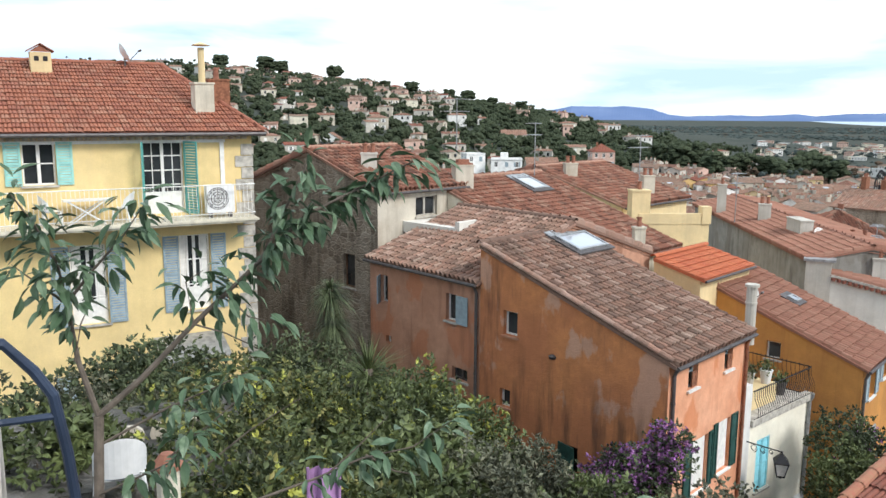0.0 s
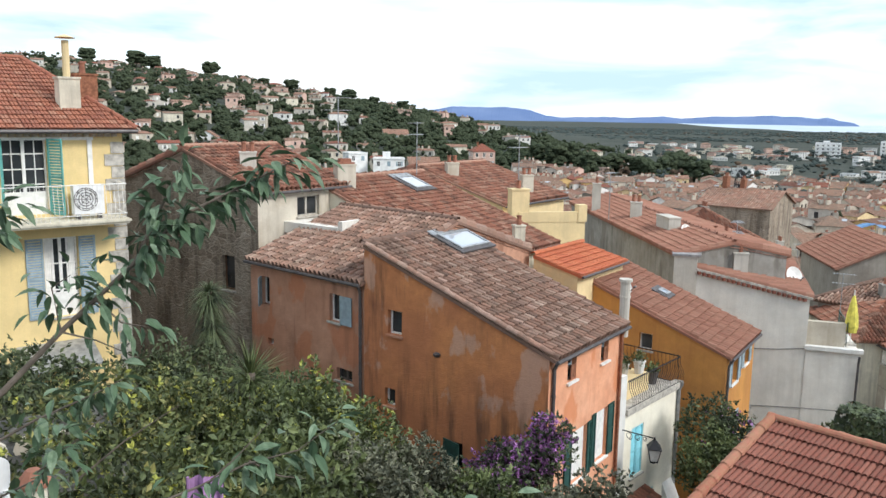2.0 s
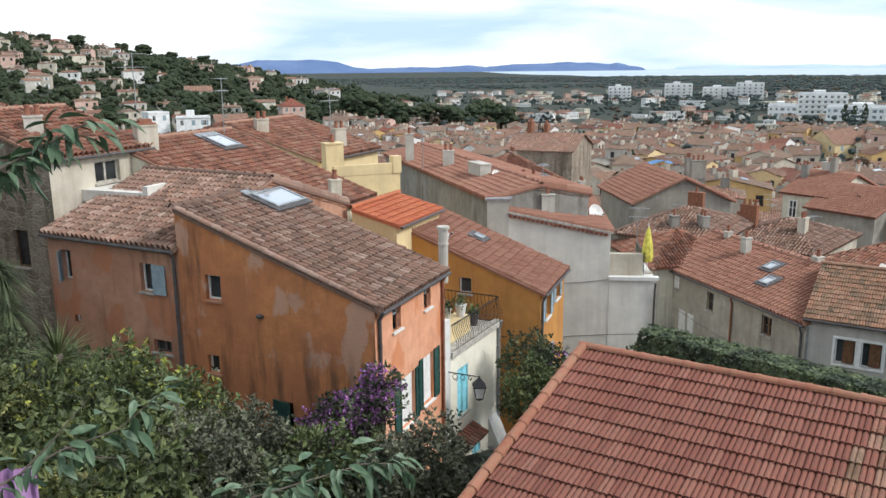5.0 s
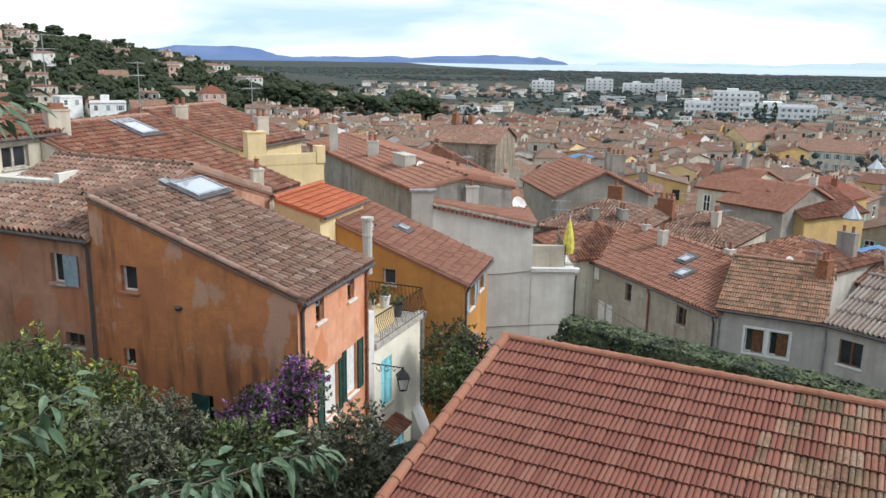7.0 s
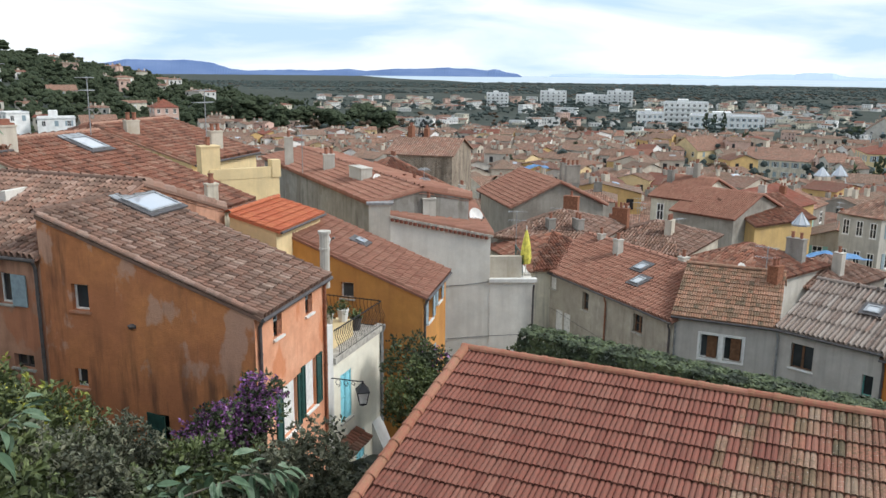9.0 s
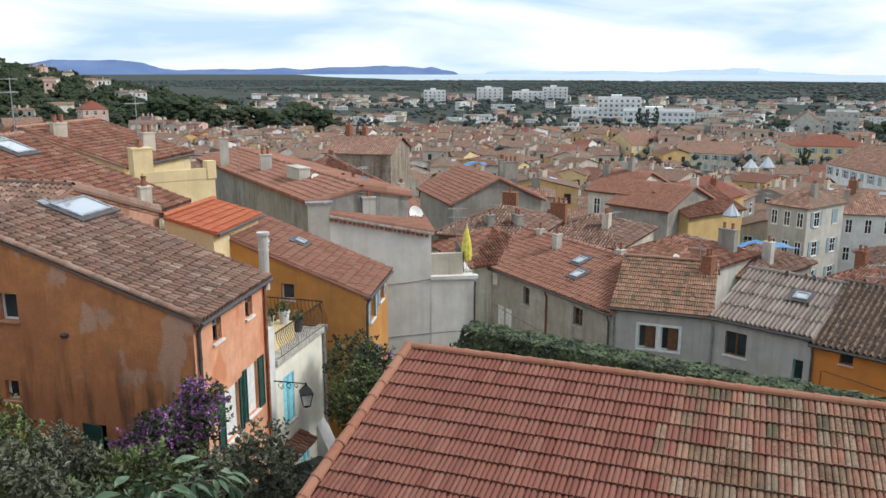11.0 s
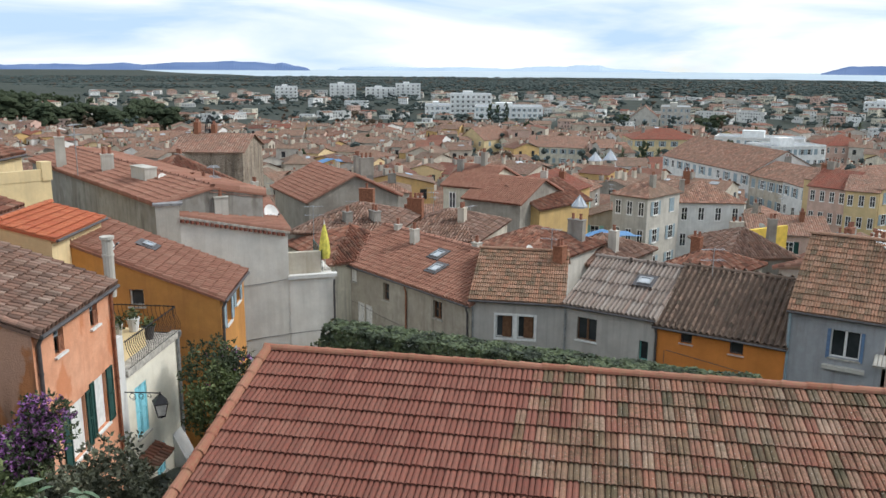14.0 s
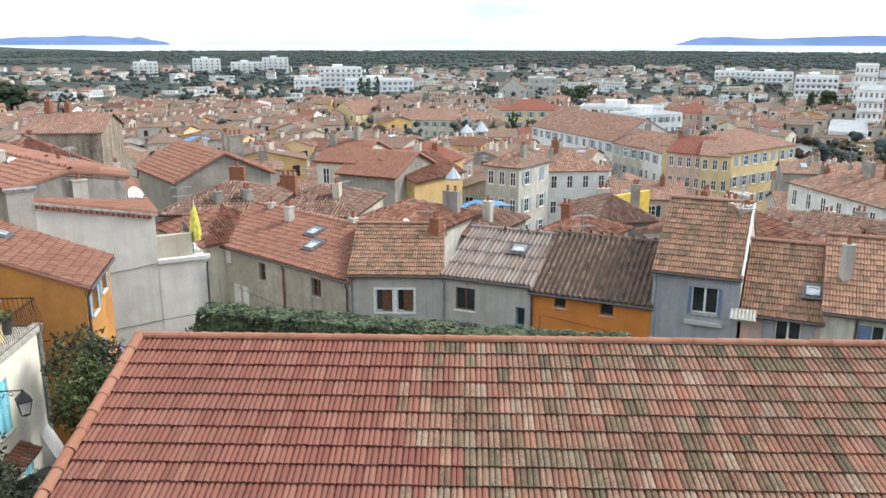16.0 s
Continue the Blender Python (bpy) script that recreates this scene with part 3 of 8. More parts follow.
def ridge_caps(parent, a, b, mat, r=0.11, gauge=0.4, name="ridge_tile", lift=0.02, single_mat=True):
    """Half-round cap tiles from a to b, each a piece."""
    a, b = Vector(a), Vector(b)
    L = (b - a).length
    d = (b - a) / L
    s = d.cross(Zv).normalized()
    t = s.cross(d)
    k = max(1, int(L / gauge + 0.5))
    g = L / k
    mb = MB()
    n = 6
    for e, (y, rr) in enumerate(((-0.04, r * 1.08), (0.05, r * 1.08), (0.055, r), (g + 0.01, r * 0.93))):
        for j in range(n + 1):
            an = math.pi * j / n
            mb.v.append((math.cos(an) * rr, y, math.sin(an) * rr))
    for e in range(3):
        for j in range(n):
            q = e * (n + 1) + j
            mb.f.append((q, q + 1, q + n + 2, q + n + 1))
            mb.mi.append(0)
            mb.uv.append(None)
    me = mb.mesh(name, mat)
    base = Matrix((s, d, t)).transposed().to_4x4()
    for i in range(k):
        ob = new(name, me)
        m = base.copy()
        m.translation = a + d * g * i + t * lift
        ob.parent = parent
        ob.matrix_parent_inverse = parent.matrix_basis.inverted()
        ob.matrix_basis = m @ pose(0, 0, 0, 0, 0, random.uniform(-2, 2))


def slab(parent, pts, thick, mat, name="roof_deck"):
    """A plane roof deck from its corners, thick downwards."""
    mb = MB()
    pts = [Vector(p) for p in pts]
    lo = [p - Zv * thick for p in pts]
    mb.face(pts)
    mb.face(list(reversed(lo)))
    for i in range(len(pts)):
        j = (i + 1) % len(pts)
        mb.face([pts[j], pts[i], lo[i], lo[j]])
    return part(name, mb, mat, parent)


def house(name, label, L, u, width, z, run, rise, base, mat, roof, back="gable", holes=(), side_holes=(), rside_holes=(), pitch=0.23, gauge=0.33, prof=canal, over=0.18, verge=0.06, tiles=True, single_near=None, single_mat=None, side_mat=None, caps=True, front_mat=None, seed=1, gutter=True, group="houses of the old town", skew=0.0):
    """A house by its front eave: L the eave's left end, u to the right, run and rise to the ridge behind."""
    u = Vector((u[0], u[1], 0)).normalized()
    n = V(u.y, -u.x, 0)
    L = V(L[0], L[1], z)
    h = thing(name, label, "house", (L.x, L.y, base), group)
    depth = run * 2 if back == "gable" else run
    W = {"front": Wall(L, u), "right": Wall(L + u * width, -n - u * skew), "back": Wall(L + u * (width - skew * depth) - n * depth, -u), "left": Wall(L - n * depth, n)}
    top = [(0, z - 0.02), (width, z - 0.02)]
    if back == "gable":
        rt = [(0, z - 0.02), (run, z + rise - 0.02), (depth, z - 0.02)]
        lt = rt
        bt = top
    else:
        rt = [(0, z - 0.02), (depth, z + rise - 0.02)]
        lt = [(0, z + rise - 0.02), (depth, z - 0.02)]
        bt = [(0, z + rise - 0.02), (width, z + rise - 0.02)]
    if skew:
        k_ = math.hypot(1, skew)
        rt = [(x * k_, zz) for x, zz in rt]
        bt = [(0, bt[0][1]), (width - skew * depth, bt[1][1])]
    for key, wd, tp, hl, mm in (("front", width, top, holes, front_mat or mat), ("right", depth * math.hypot(1, skew), rt, rside_holes, side_mat or mat), ("back", width - skew * depth, bt, (), mat), ("left", depth, lt, side_holes, side_mat or mat)):
        mb = MB()
        W[key].panel(mb, wd, base, tp, hl)
        part("wall", mb, mm, h)
    # added box behind the openings, coloured near black as an unlit room
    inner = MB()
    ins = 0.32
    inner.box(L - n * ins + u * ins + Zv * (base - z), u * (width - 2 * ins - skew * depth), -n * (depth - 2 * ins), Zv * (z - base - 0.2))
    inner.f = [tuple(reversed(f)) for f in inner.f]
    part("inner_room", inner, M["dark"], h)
    sl = math.hypot(run, rise)
    vv = (-n * run + Zv * rise) / sl
    o = L - u * verge - vv * over
    wd = width + 2 * verge
    ln = sl + over
    cut = skew * run
    deck = slab(h, [o, o + u * wd, o + u * (wd - cut) + vv * ln, o + vv * ln], 0.10, roof)
    if back == "gable":
        v2 = (n * run + Zv * rise) / sl
        o2 = L - n * depth + u * (width + verge - 2 * cut) - v2 * over
        slab(h, [o2, o2 - u * (wd - 2 * cut), o2 - u * (wd - 2 * cut) + v2 * ln, o2 + u * cut + v2 * ln], 0.10, roof)
    if tiles:
        lay_tiles(h, o + (u.cross(vv)) * 0.005, u, vv, wd, ln, pitch, gauge, prof, roof, single_mat, near=single_near, seed=seed, inside=(lambda px, py: px < wd - cut * py / ln) if skew else None)
        if back == "gable":
            lay_tiles(h, o2, -u, v2, wd - 2 * cut, ln, pitch * 2, gauge * 2, prof, roof, seed=seed + 1)
        if caps:
            ra = L - u * verge - n * run + Zv * (rise + 0.03)
            ridge_caps(h, ra, ra + u * (wd - cut), roof, gauge=0.42)
    if gutter:
        mb = MB()
        g0 = o - Zv * 0.07 + n * 0.05
        mb.tube([g0 + u * 0.02, g0 + u * (wd - 0.02)], 0.055, 8)
        part("gutter", mb, M["pipe"], h)
    return h, W, (u, n, vv, o)


def chimney(parent, p, h, sx=0.7, sy=0.45, rot=0.0, mat=None, pots=2, base=None):
    mb = MB()
    p = Vector(p)
    mb.cbox(p, sx, sy, h, rot)
    mb.cbox(p + Zv * h, sx + 0.06, sy + 0.06, 0.06, rot)
    ch = part("chimney", mb, mat or M["greige"], parent)
    u = V(math.cos(rot), math.sin(rot), 0)
    for i in range(pots):
        g = MB()
        q = p + u * (sx * ((i + 0.5) / pots - 0.5)) + Zv * (h + 0.07)
        g.lathe(q, [(0.10, 0), (0.085, 0.28), (0.11, 0.30), (0.11, 0.34), (0.07, 0.34)], 8)
        part("chimney_pot", g, M["terracotta"], ch)
    return ch


def aerial(p, h, rot, name="aerial"):
    """A roof aerial: mast, boom and cross elements."""
    p = Vector(p)
    t = thing(name, "thin metal rooftop television aerial on mast", "aerial", p, "roof aerials")
    mb = MB()
    mb.tube([p, p + Zv * h], 0.022, 5)
    part("mast", mb, M["zinc"], t)
    u, n = V(math.cos(rot), math.sin(rot), 0), V(-math.sin(rot), math.cos(rot), 0)
    for k, zz in enumerate((h - 0.05, h - 0.55)):
        q = p + Zv * zz
        mb = MB()
        mb.tube([q - u * 0.5, q + u * 0.6], 0.014, 4)
        boom = part("boom", mb, M["zinc"], t)
        for i in range(7):
            c = q + u * (-0.45 + i * 0.16)
            l = 0.34 - i * 0.025
            mb = MB()
            mb.tube([c - n * l, c + n * l], 0.009, 4)
            part("rod", mb, M["zinc"], boom)


def dish(p, az, r=0.4):
    """A satellite dish on its bracket."""
    p = Vector(p)
    t = thing("satellite_dish", "pale round satellite dish on a roof bracket", "dish", p, "satellite dishes")
    d = V(math.sin(az), math.cos(az), 0.5).normalized()
    s = d.cross(Zv).normalized()
    q = s.cross(d)
    c = p + Zv * 0.7
    mb = MB()
    rings = []
    for k in range(5):
        rr = r * k / 4
        rings.append([c + (s * math.cos(a) + q * math.sin(a) * 1.08) * rr - d * 0.12 * (1 - (k / 4) ** 2) for a in [2 * math.pi * j / 16 for j in range(16)]])
    for k in range(4):
        for j in range(16):
            i = (j + 1) % 16
            mb.face([rings[k][j], rings[k][i], rings[k + 1][i], rings[k + 1][j]])
            mb.face([x - d * 0.015 for x in (rings[k + 1][j], rings[k + 1][i], rings[k][i], rings[k][j])])
    part("reflector", mb, M["trim"], t)
    mb = MB()
    mb.tube([p, p + Zv * 0.6, c - d * 0.12], 0.03, 6)
    mb.tube([c - q * r, c - q * r * 0.5 + d * 0.45], 0.014, 5)
    mb.tube([c - q * r * 0.5 + d * 0.42, c - q * r * 0.5 + d * 0.54], 0.04, 6)
    part("arm", mb, M["pipe"], t)


# ---- ground, hill, sea, far ranges ----
def smooth(a, b, x):
    t = max(0.0, min(1.0, (x - a) / (b - a)))
    return t * t * (3 - 2 * t)


def lerp_table(x, tab):
    for (xa, ya), (xb, yb) in zip(tab, tab[1:]):
        if x <= xb:
            return ya + (yb - ya) * (x - xa) / (xb - xa)
    return tab[-1][1]


FALL = [(0, 30.3), (2.2, 30.3), (3.0, 25.5), (6, 23.6), (14, 21.8), (22, 20.2), (30, 17.5), (42, 15.5), (60, 12.5), (100, 8.0), (150, 4.5), (250, 1.0), (400, 0.0), (9000, 0.0)]
CREST = [(-75, 2.2), (-50, 2.3), (-36, 2.65), (-30, 2.4), (-26, 1.95), (-22, 1.65), (-19, 1.1), (-14, 0.4), (-9, -0.35), (-4, -1.35), (0, -2.1), (6, -3.0), (12, -3.6), (90, -3.6)]


def crest(az):
    return lerp_table(max(az, -75), CREST)


def ground_z(x, y):
    d = math.hypot(x, y)
    az = math.degrees(math.atan2(x, y))
    if az > 110 or az < -110:
        return 30.3
    z = lerp_table(d, FALL)
    top = 32 + 640 * math.tan(radians(crest(az)))
    if top > z:
        s = smooth(130, 640, d)
        back = 1 - smooth(700, 1500, d)
        z = z + (top - z) * s * back
    return z


def build_ground():
    mb = MB()
    rings = [0.0, 1.2, 2.2, 3.0, 4.5, 6, 9, 14, 18, 22, 26, 30, 36, 42, 50, 60, 75, 90, 110, 130, 160, 200, 240, 280, 330, 380, 430, 480, 530, 580, 640, 700, 780, 880, 1000, 1150, 1300, 1500, 1900, 2600, 3600, 4950]
    n = 120
    idx = []
    for d in rings:
        row = []
        for k in range(n):
            a = 2 * math.pi * k / n
            x, y = d * math.sin(a), d * math.cos(a)
            z = ground_z(x, y)
            if d > 150:
                z += noise.noise(V(x, y, 0) * 0.006) * min(6, (d - 150) * 0.02) * (1 if d < 900 else 0)
            row.append(len(mb.v))
            mb.v.append((x, y, z))
        idx.append(row)
    for r in range(len(rings) - 1):
        for k in range(n):
            j = (k + 1) % n
            mb.f.append((idx[r][k], idx[r][j], idx[r + 1][j], idx[r + 1][k]))
            mb.mi.append(0)
            mb.uv.append(None)
    m = Mat("ground_cover", 0.95, spec=0.1)
    v = m.world()
    # cool tint: some of the plain's haze is mixed into this base colour
    col = m.mix(m.noise(v, 0.02, 8, 0.65), (0.042, 0.055, 0.047, 1), (0.082, 0.092, 0.082, 1))
    col = m.mix(m.noise(v, 0.6, 6, 0.65), col, (0.055, 0.06, 0.048, 1))
    m.bump(m.noise(v, 3, 5), 0.4, 0.1)
    single("ground", mb, m.color(col), "dark earth and scrub covering slope and plain", "ground", kind="structure")


build_ground()

# the sea: a sheet just above the plain, its shore wandering
mb = MB()
near, far = [], []
for k in range(160):
    az = 5.6 + 84 * k / 159
    a = radians(az)
    s = 2250 + 260 * noise.noise(V(az * 0.09, 3, 0)) + 120 * noise.noise(V(az * 0.5, 7, 0)) + 900 * (1 - smooth(6, 17, az)) + 1700 * (1 - smooth(5.6, 9.5, az))
    near.append(V(math.sin(a) * s, math.cos(a) * s, 0.6))
    far.append(V(math.sin(a) * 4960, math.cos(a) * 4960, 0.6))
for k in range(159):
    mb.face([near[k], near[k + 1], far[k + 1], far[k]])
m = Mat("sea_water", 0.35, spec=0.5)
col = m.mix(m.noise(m.world((0.002, 0.002, 1)), 1.5, 4), (0.36, 0.46, 0.53, 1), (0.46, 0.55, 0.60, 1))
m.bump(m.noise(m.world((0.05, 0.05, 1)), 1.0, 4), 0.3, 0.4)
single("sea", mb, m.color(col), "pale grey-blue sea under a bright sky", "sea", kind="structure")


def range_of_hills(name, label, d, tab, mat, seed):
    """A distant range: a thick ridge of land whose crest follows a table of bearings and heights in degrees."""
    mb = MB()
    a0, a1 = tab[0][0], tab[-1][0]
    n = int((a1 - a0) * 6)
    rows = [[], [], []]
    for k in range(n + 1):
        az = a0 + (a1 - a0) * k / n
        e = lerp_table(az, tab)
        w = noise.noise(V(az * 0.8, seed, 0)) * 0.02 + noise.noise(V(az * 2.6, seed, 2)) * 0.022
        zt = 32 + d * math.tan(radians(e + (w if 0 < k < n else 0)))
        a = radians(az)
        for r, (dd, z) in enumerate(((d - 250, 0.0), (d, max(zt, 0.2)), (d + 200, 0.0))):
            rows[r].append(V(math.sin(a) * dd, math.cos(a) * dd, z))
    for r in (0, 1):
        for k in range(n):
            mb.face([rows[r][k], rows[r][k + 1], rows[r + 1][k + 1], rows[r + 1][k]])
    single(name, mb, mat, label, "hills", kind="structure")


# distance haze is put into both base colours, blue and pale blue
m = Mat("haze_blue_hills", 1.0, spec=0.0)
HILL_HAZE_BLUE = m.color(m.mix(m.noise(m.world(), 0.004, 6), (0.12, 0.18, 0.33, 1), (0.16, 0.225, 0.38, 1)))
m = Mat("haze_pale_islands", 1.0, spec=0.0)
HILL_HAZE_PALE = m.color(m.mix(m.noise(m.world(), 0.004, 5), (0.42, 0.52, 0.64, 1), (0.48, 0.58, 0.68, 1)))
range_of_hills("backdrop_range", "far coastal hills coloured haze blue beyond the plain", 4400, [(-26, -0.13), (-12, 0.01999999999999999), (-10.16, 0.12), (-8.98, 0.24), (-7.77, 0.47), (-5.17, 0.44), (-4.21, 0.49), (-2.49, 0.3), (-1.42, -0.05), (-0.32, -0.18), (2.29, -0.08), (4.18, -0.13), (6.46, 0.01), (7.61, -0.12), (9.53, 0.05), (11.22, 0.07), (13.18, 0.17), (13.75, 0.1), (14.71, 0.11), (15.87, -0.02), (16.36, 0.1), (17.21, -0.12), (17.97, -0.22), (18.24, -0.4)], HILL_HAZE_BLUE, 1)
range_of_hills("backdrop_island_pale", "islands coloured pale as haze on the sea's horizon", 4800, [(20.06, -0.36), (20.24, -0.25), (22.47, -0.14), (26.12, -0.19), (28.6, -0.13), (31.71, -0.24), (33.37, -0.07), (35.63, -0.05), (36.26, 0.05), (37.82, 0.04), (38.45, -0.13), (39.0, -0.19), (41.0, -0.25), (42.5, -0.36)], HILL_HAZE_PALE, 5)
range_of_hills("backdrop_island", "long peninsula coloured haze blue lying in the sea", 4500, [(51.5, -0.35), (53, 0.08), (55, 0.12), (57, 0.0), (60, 0.12), (63, 0.2), (70, 0.1), (80, 0.0)], HILL_HAZE_BLUE, 9)


# ---- the houses close below ----
def downpipe(parent, wall, x, z1, z0, mat=None, r=0.05):
    mb = MB()
    mb.tube([wall.at(x, z1, 0.16), wall.at(x, z1 - 0.12, 0.15), wall.at(x, z1 - 0.3, 0.07), wall.at(x, z0, 0.07)], r, 8)
    zz = z1 - 1.0
    while zz > z0:
        mb.tube([wall.at(x, zz, 0.07), wall.at(x, zz - 0.05, 0.07)], r * 1.25, 8)
        zz -= 1.8
    part("downpipe", mb, mat or M["pipe"], parent)


def skylight(parent, o, u, v, x, y, w, h, flash=True):
    """A roof window on the slope from o: kerb, glass and lead flashing."""
    n = u.cross(v)
    b = o + u * x + v * y
    mb = MB()
    mb.box(b - u * 0.16 - v * 0.16 + n * 0.05, u * (w + 0.32), v * (h + 0.4), n * 0.06)
    sk = part("skylight", mb, M["pipe"], parent, "dark framed roof window")
    mb = MB()
    t = 0.09
    for a, c, ww, hh in ((0, 0, w, t), (0, h - t, w, t), (0, t, t, h - 2 * t), (w - t, t, t, h - 2 * t)):
        mb.box(b + u * a + v * c + n * 0.08, u * ww, v * hh, n * 0.09)
    part("frame", mb, M["zinc"], sk)
    mb = MB()
    mb.box(b + u * t + v * t + n * 0.12, u * (w - 2 * t), v * (h - 2 * t), n * 0.02)
    part("pane", mb, M["skylight"], sk)
    if flash:
        for k in range(6):
            mb = MB()
            mb.box(b + u * (-0.1 + k * (w + 0.2) / 6) + v * (h + 0.06) + n * (0.10 + 0.012 * (k % 2)), u * ((w + 0.2) / 6 - 0.01), v * 0.3, n * 0.015)
            part("flashing", mb, M["zinc"], sk)


def cable(pts, wall, mat=None, r=0.012):
    mb = MB()
    mb.tube([wall.at(x, z, 0.02) for x, z in pts], r, 5)
    single("cable", mb, mat or M["pipe"], "black cable clipped along a house wall", "cable", group="wall cables")


UA = (0.4575, 0.8892)
A_FRONT = [(1.05, 24.88, 0.52, 0.82), (3.15, 24.92, 0.50, 0.80), (1.45, 21.8, 0.94, 1.53), (2.96, 21.92, 0.81, 1.53)]
A_SIDE = [(0.92, 25.56, 0.52, 0.73), (0.81, 23.34, 0.40, 0.55), (2.99, 22.0, 0.66, 0.82)]
A, AW, (au, an, av, ao) = house("house", "ochre stained house with salmon front and old tiles", (-0.18, 20.5), UA, 4.55, 25.89, 6.29, 2.23, 14.5, M["ochre"], M["brown"], back="shed", front_mat=M["salmon"], holes=A_FRONT, side_holes=A_SIDE, single_near=(1.0, 21.0, 26.5), single_mat=M["brown_1"], pitch=0.215, gauge=0.31, over=0.22)
f = AW["front"]
for x, z, w, h in A_FRONT[:2]:
    window(A, f, x, z, w, h, frame_mat=M["slate_blue"], leaves=1, cross=1, sill_mat=M["trim"])
    mb = MB()
    shutter_leaf(mb, Wall(f.at(x + w * 0.52, 0, -0.02), f.u), 0, z + 0.02, w * 0.45, h * 0.5, 0.0, slats=False)
    part("lower_leaf", mb, M["brick"], A, "small red-brown shutter leaf")
for x, z, w, h in A_FRONT[2:]:
    window(A, f, x, z, w, h, leaves=2, cross=2, sill_mat=M["trim"])
    mb = MB()
    mb.box(f.at(x + 0.02, z + 0.02, -0.10), f.u * (w - 0.04), f.n * 0.02, Zv * (h - 0.04))
    part("blind", mb, M["trim"], A, "white blind drawn down")
    for hx in (x - (0.44 if x < 2 else 0.27), x + w + 0.02):
        mb = MB()
        lw = 0.42 if (x < 2) == (hx < x) else 0.25
        shutter_leaf(mb, f, hx, z - 0.02, lw, h + 0.06, 0.05)
        part("shutter", mb, M["green_paint"], A, "dark green louvred shutter swung open")
g = AW["left"]
for x, z, w, h in A_SIDE[:2]:
    window(A, g, x, z, w, h, leaves=1, cross=0, sill_mat=M["ochre_pale"])
mb = MB()
shutter_leaf(mb, Wall(g.at(2.99, 0, 0.03), (g.u * 1.0 + g.n * 0.25)), 0, 22.0, 0.66, 0.86, 0.0, slats=False)
part("hatch", mb, M["green_paint"], A, "dark green board hatch, ajar")
mb = MB()
mb.lathe(g.at(2.72, 25.18, 0.0), [(0.02, 0), (0.10, 0.02), (0.13, 0.10), (0.06, 0.14), (0.02, 0.15)], 10)
part("vent_spout", mb, M["pipe"], A)
downpipe(A, f, 0.16, 25.8, 19.0)
downpipe(A, f, 4.45, 25.8, 19.0, M["brick"])
skylight(A, ao + au.cross(av) * 0.06, au, av, 3.0, 5.35, 1.65, 1.05)
ridge_caps(A, AW["left"].at(0, 28.17, 0.02), AW["left"].at(6.4, 25.93, 0.02), M["brown_1"], 0.09, 0.36, lift=0.0, name="verge_tile")
mb = MB()
mb.tube([(1.96, 24.65, 25.4), (1.96, 24.65, 27.1)], 0.15, 12)
mb.tube([(1.96, 24.65, 27.1), (1.96, 24.65, 27.18)], 0.2, 12)
mb.tube([(1.96, 24.65, 26.6), (1.96, 24.65, 26.66)], 0.17, 12)
single("flue_pipe", mb, M["greige"], "pale rendered flue pipe with zinc cap", "chimney")

A2_HOLES = [(0.62, 25.5, 0.42, 0.95), (4.10, 25.52, 0.52, 0.88), (4.42, 23.68, 0.73, 0.40), (0.91, 24.1, 0.3, 0.25)]
A2, A2W, _f = house("house", "pale ochre house with weathered brown tile roof", (-10.55, 26.48), (0.839, -0.544), 5.68, 27.03, 4.24, 1.42, 17, M["ochre_pale"], M["brown"], holes=A2_HOLES, pitch=0.215, gauge=0.31, over=0.2, seed=5)
f2 = A2W["front"]
window(A2, f2, *A2_HOLES[0], leaves=1, cross=0, sill=False)
window(A2, f2, *A2_HOLES[1], leaves=1, cross=0)
window(A2, f2, *A2_HOLES[2], leaves=2, cross=0, frame_mat=M["pipe"])
window(A2, f2, *A2_HOLES[3], leaves=1, cross=0, sill=False)
mb = MB()
shutter_leaf(mb, f2, 4.64, 25.5, 0.52, 0.9, 0.06, slats=False)
part("shutter", mb, M["slate_blue"], A2, "dark slate shutter folded open")
mb = MB()
shutter_leaf(mb, Wall(f2.at(0.6, 0, 0.03), f2.u * 0.5 + f2.n * 0.6), 0, 25.48, 0.42, 0.97, 0.0, slats=False)
part("shutter", mb, M["slate_blue"], A2, "dark slate shutter standing ajar")
downpipe(A2, f2, 5.58, 26.95, 19.0)

# grey rubble house behind, with its pale stone side
G0, G0W, (gu, gn, gv, go) = house("house", "old rubble-walled house with pale stone side", (-10.65, 27.51), (0.467, 0.884), 4.6, 29.21, 4.11, 1.35, 17, M["dark_stone"], M["clay"], holes=[(1.9, 28.1, 1.15, 0.75)], side_holes=[(6.2, 25.4, 0.7, 1.3)], front_mat=M["old_stone"], seed=9)
window(G0, G0W["front"], 1.9, 28.1, 1.15, 0.75, frame_mat=M["stone"], leaves=2, cross=0)
window(G0, G0W["left"], 6.2, 25.4, 0.7, 1.3, frame_mat=M["brown_wood"], leaves=1, cross=0)
chimney(G0, (-8.6, 31.6, 28.9), 1.0, 0.75, 0.55, 0.6, M["old_stone"], 0)
mb = MB()
mb.cbox((-8.6, 31.6, 29.97), 0.7, 0.5, 0.06, 0.6)
mb.cbox((-8.6, 31.6, 30.03), 0.45, 0.32, 0.14, 0.6)
part("chimney_hood", mb, M["terracotta"], G0)
chimney(G0, (-11.8, 29.6, 29.6), 0.8, 0.6, 0.5, 0.4, M["greige"], 2)

# roofs stepping up behind the ochre house
A3, A3W, (u3, n3, v3, o3) = house("house", "low house with faded red tiles and skylight", (-3.4, 27.86), UA, 6.9, 26.81, 7.0, 2.5, 16, M["cream"], M["clay"], seed=12)
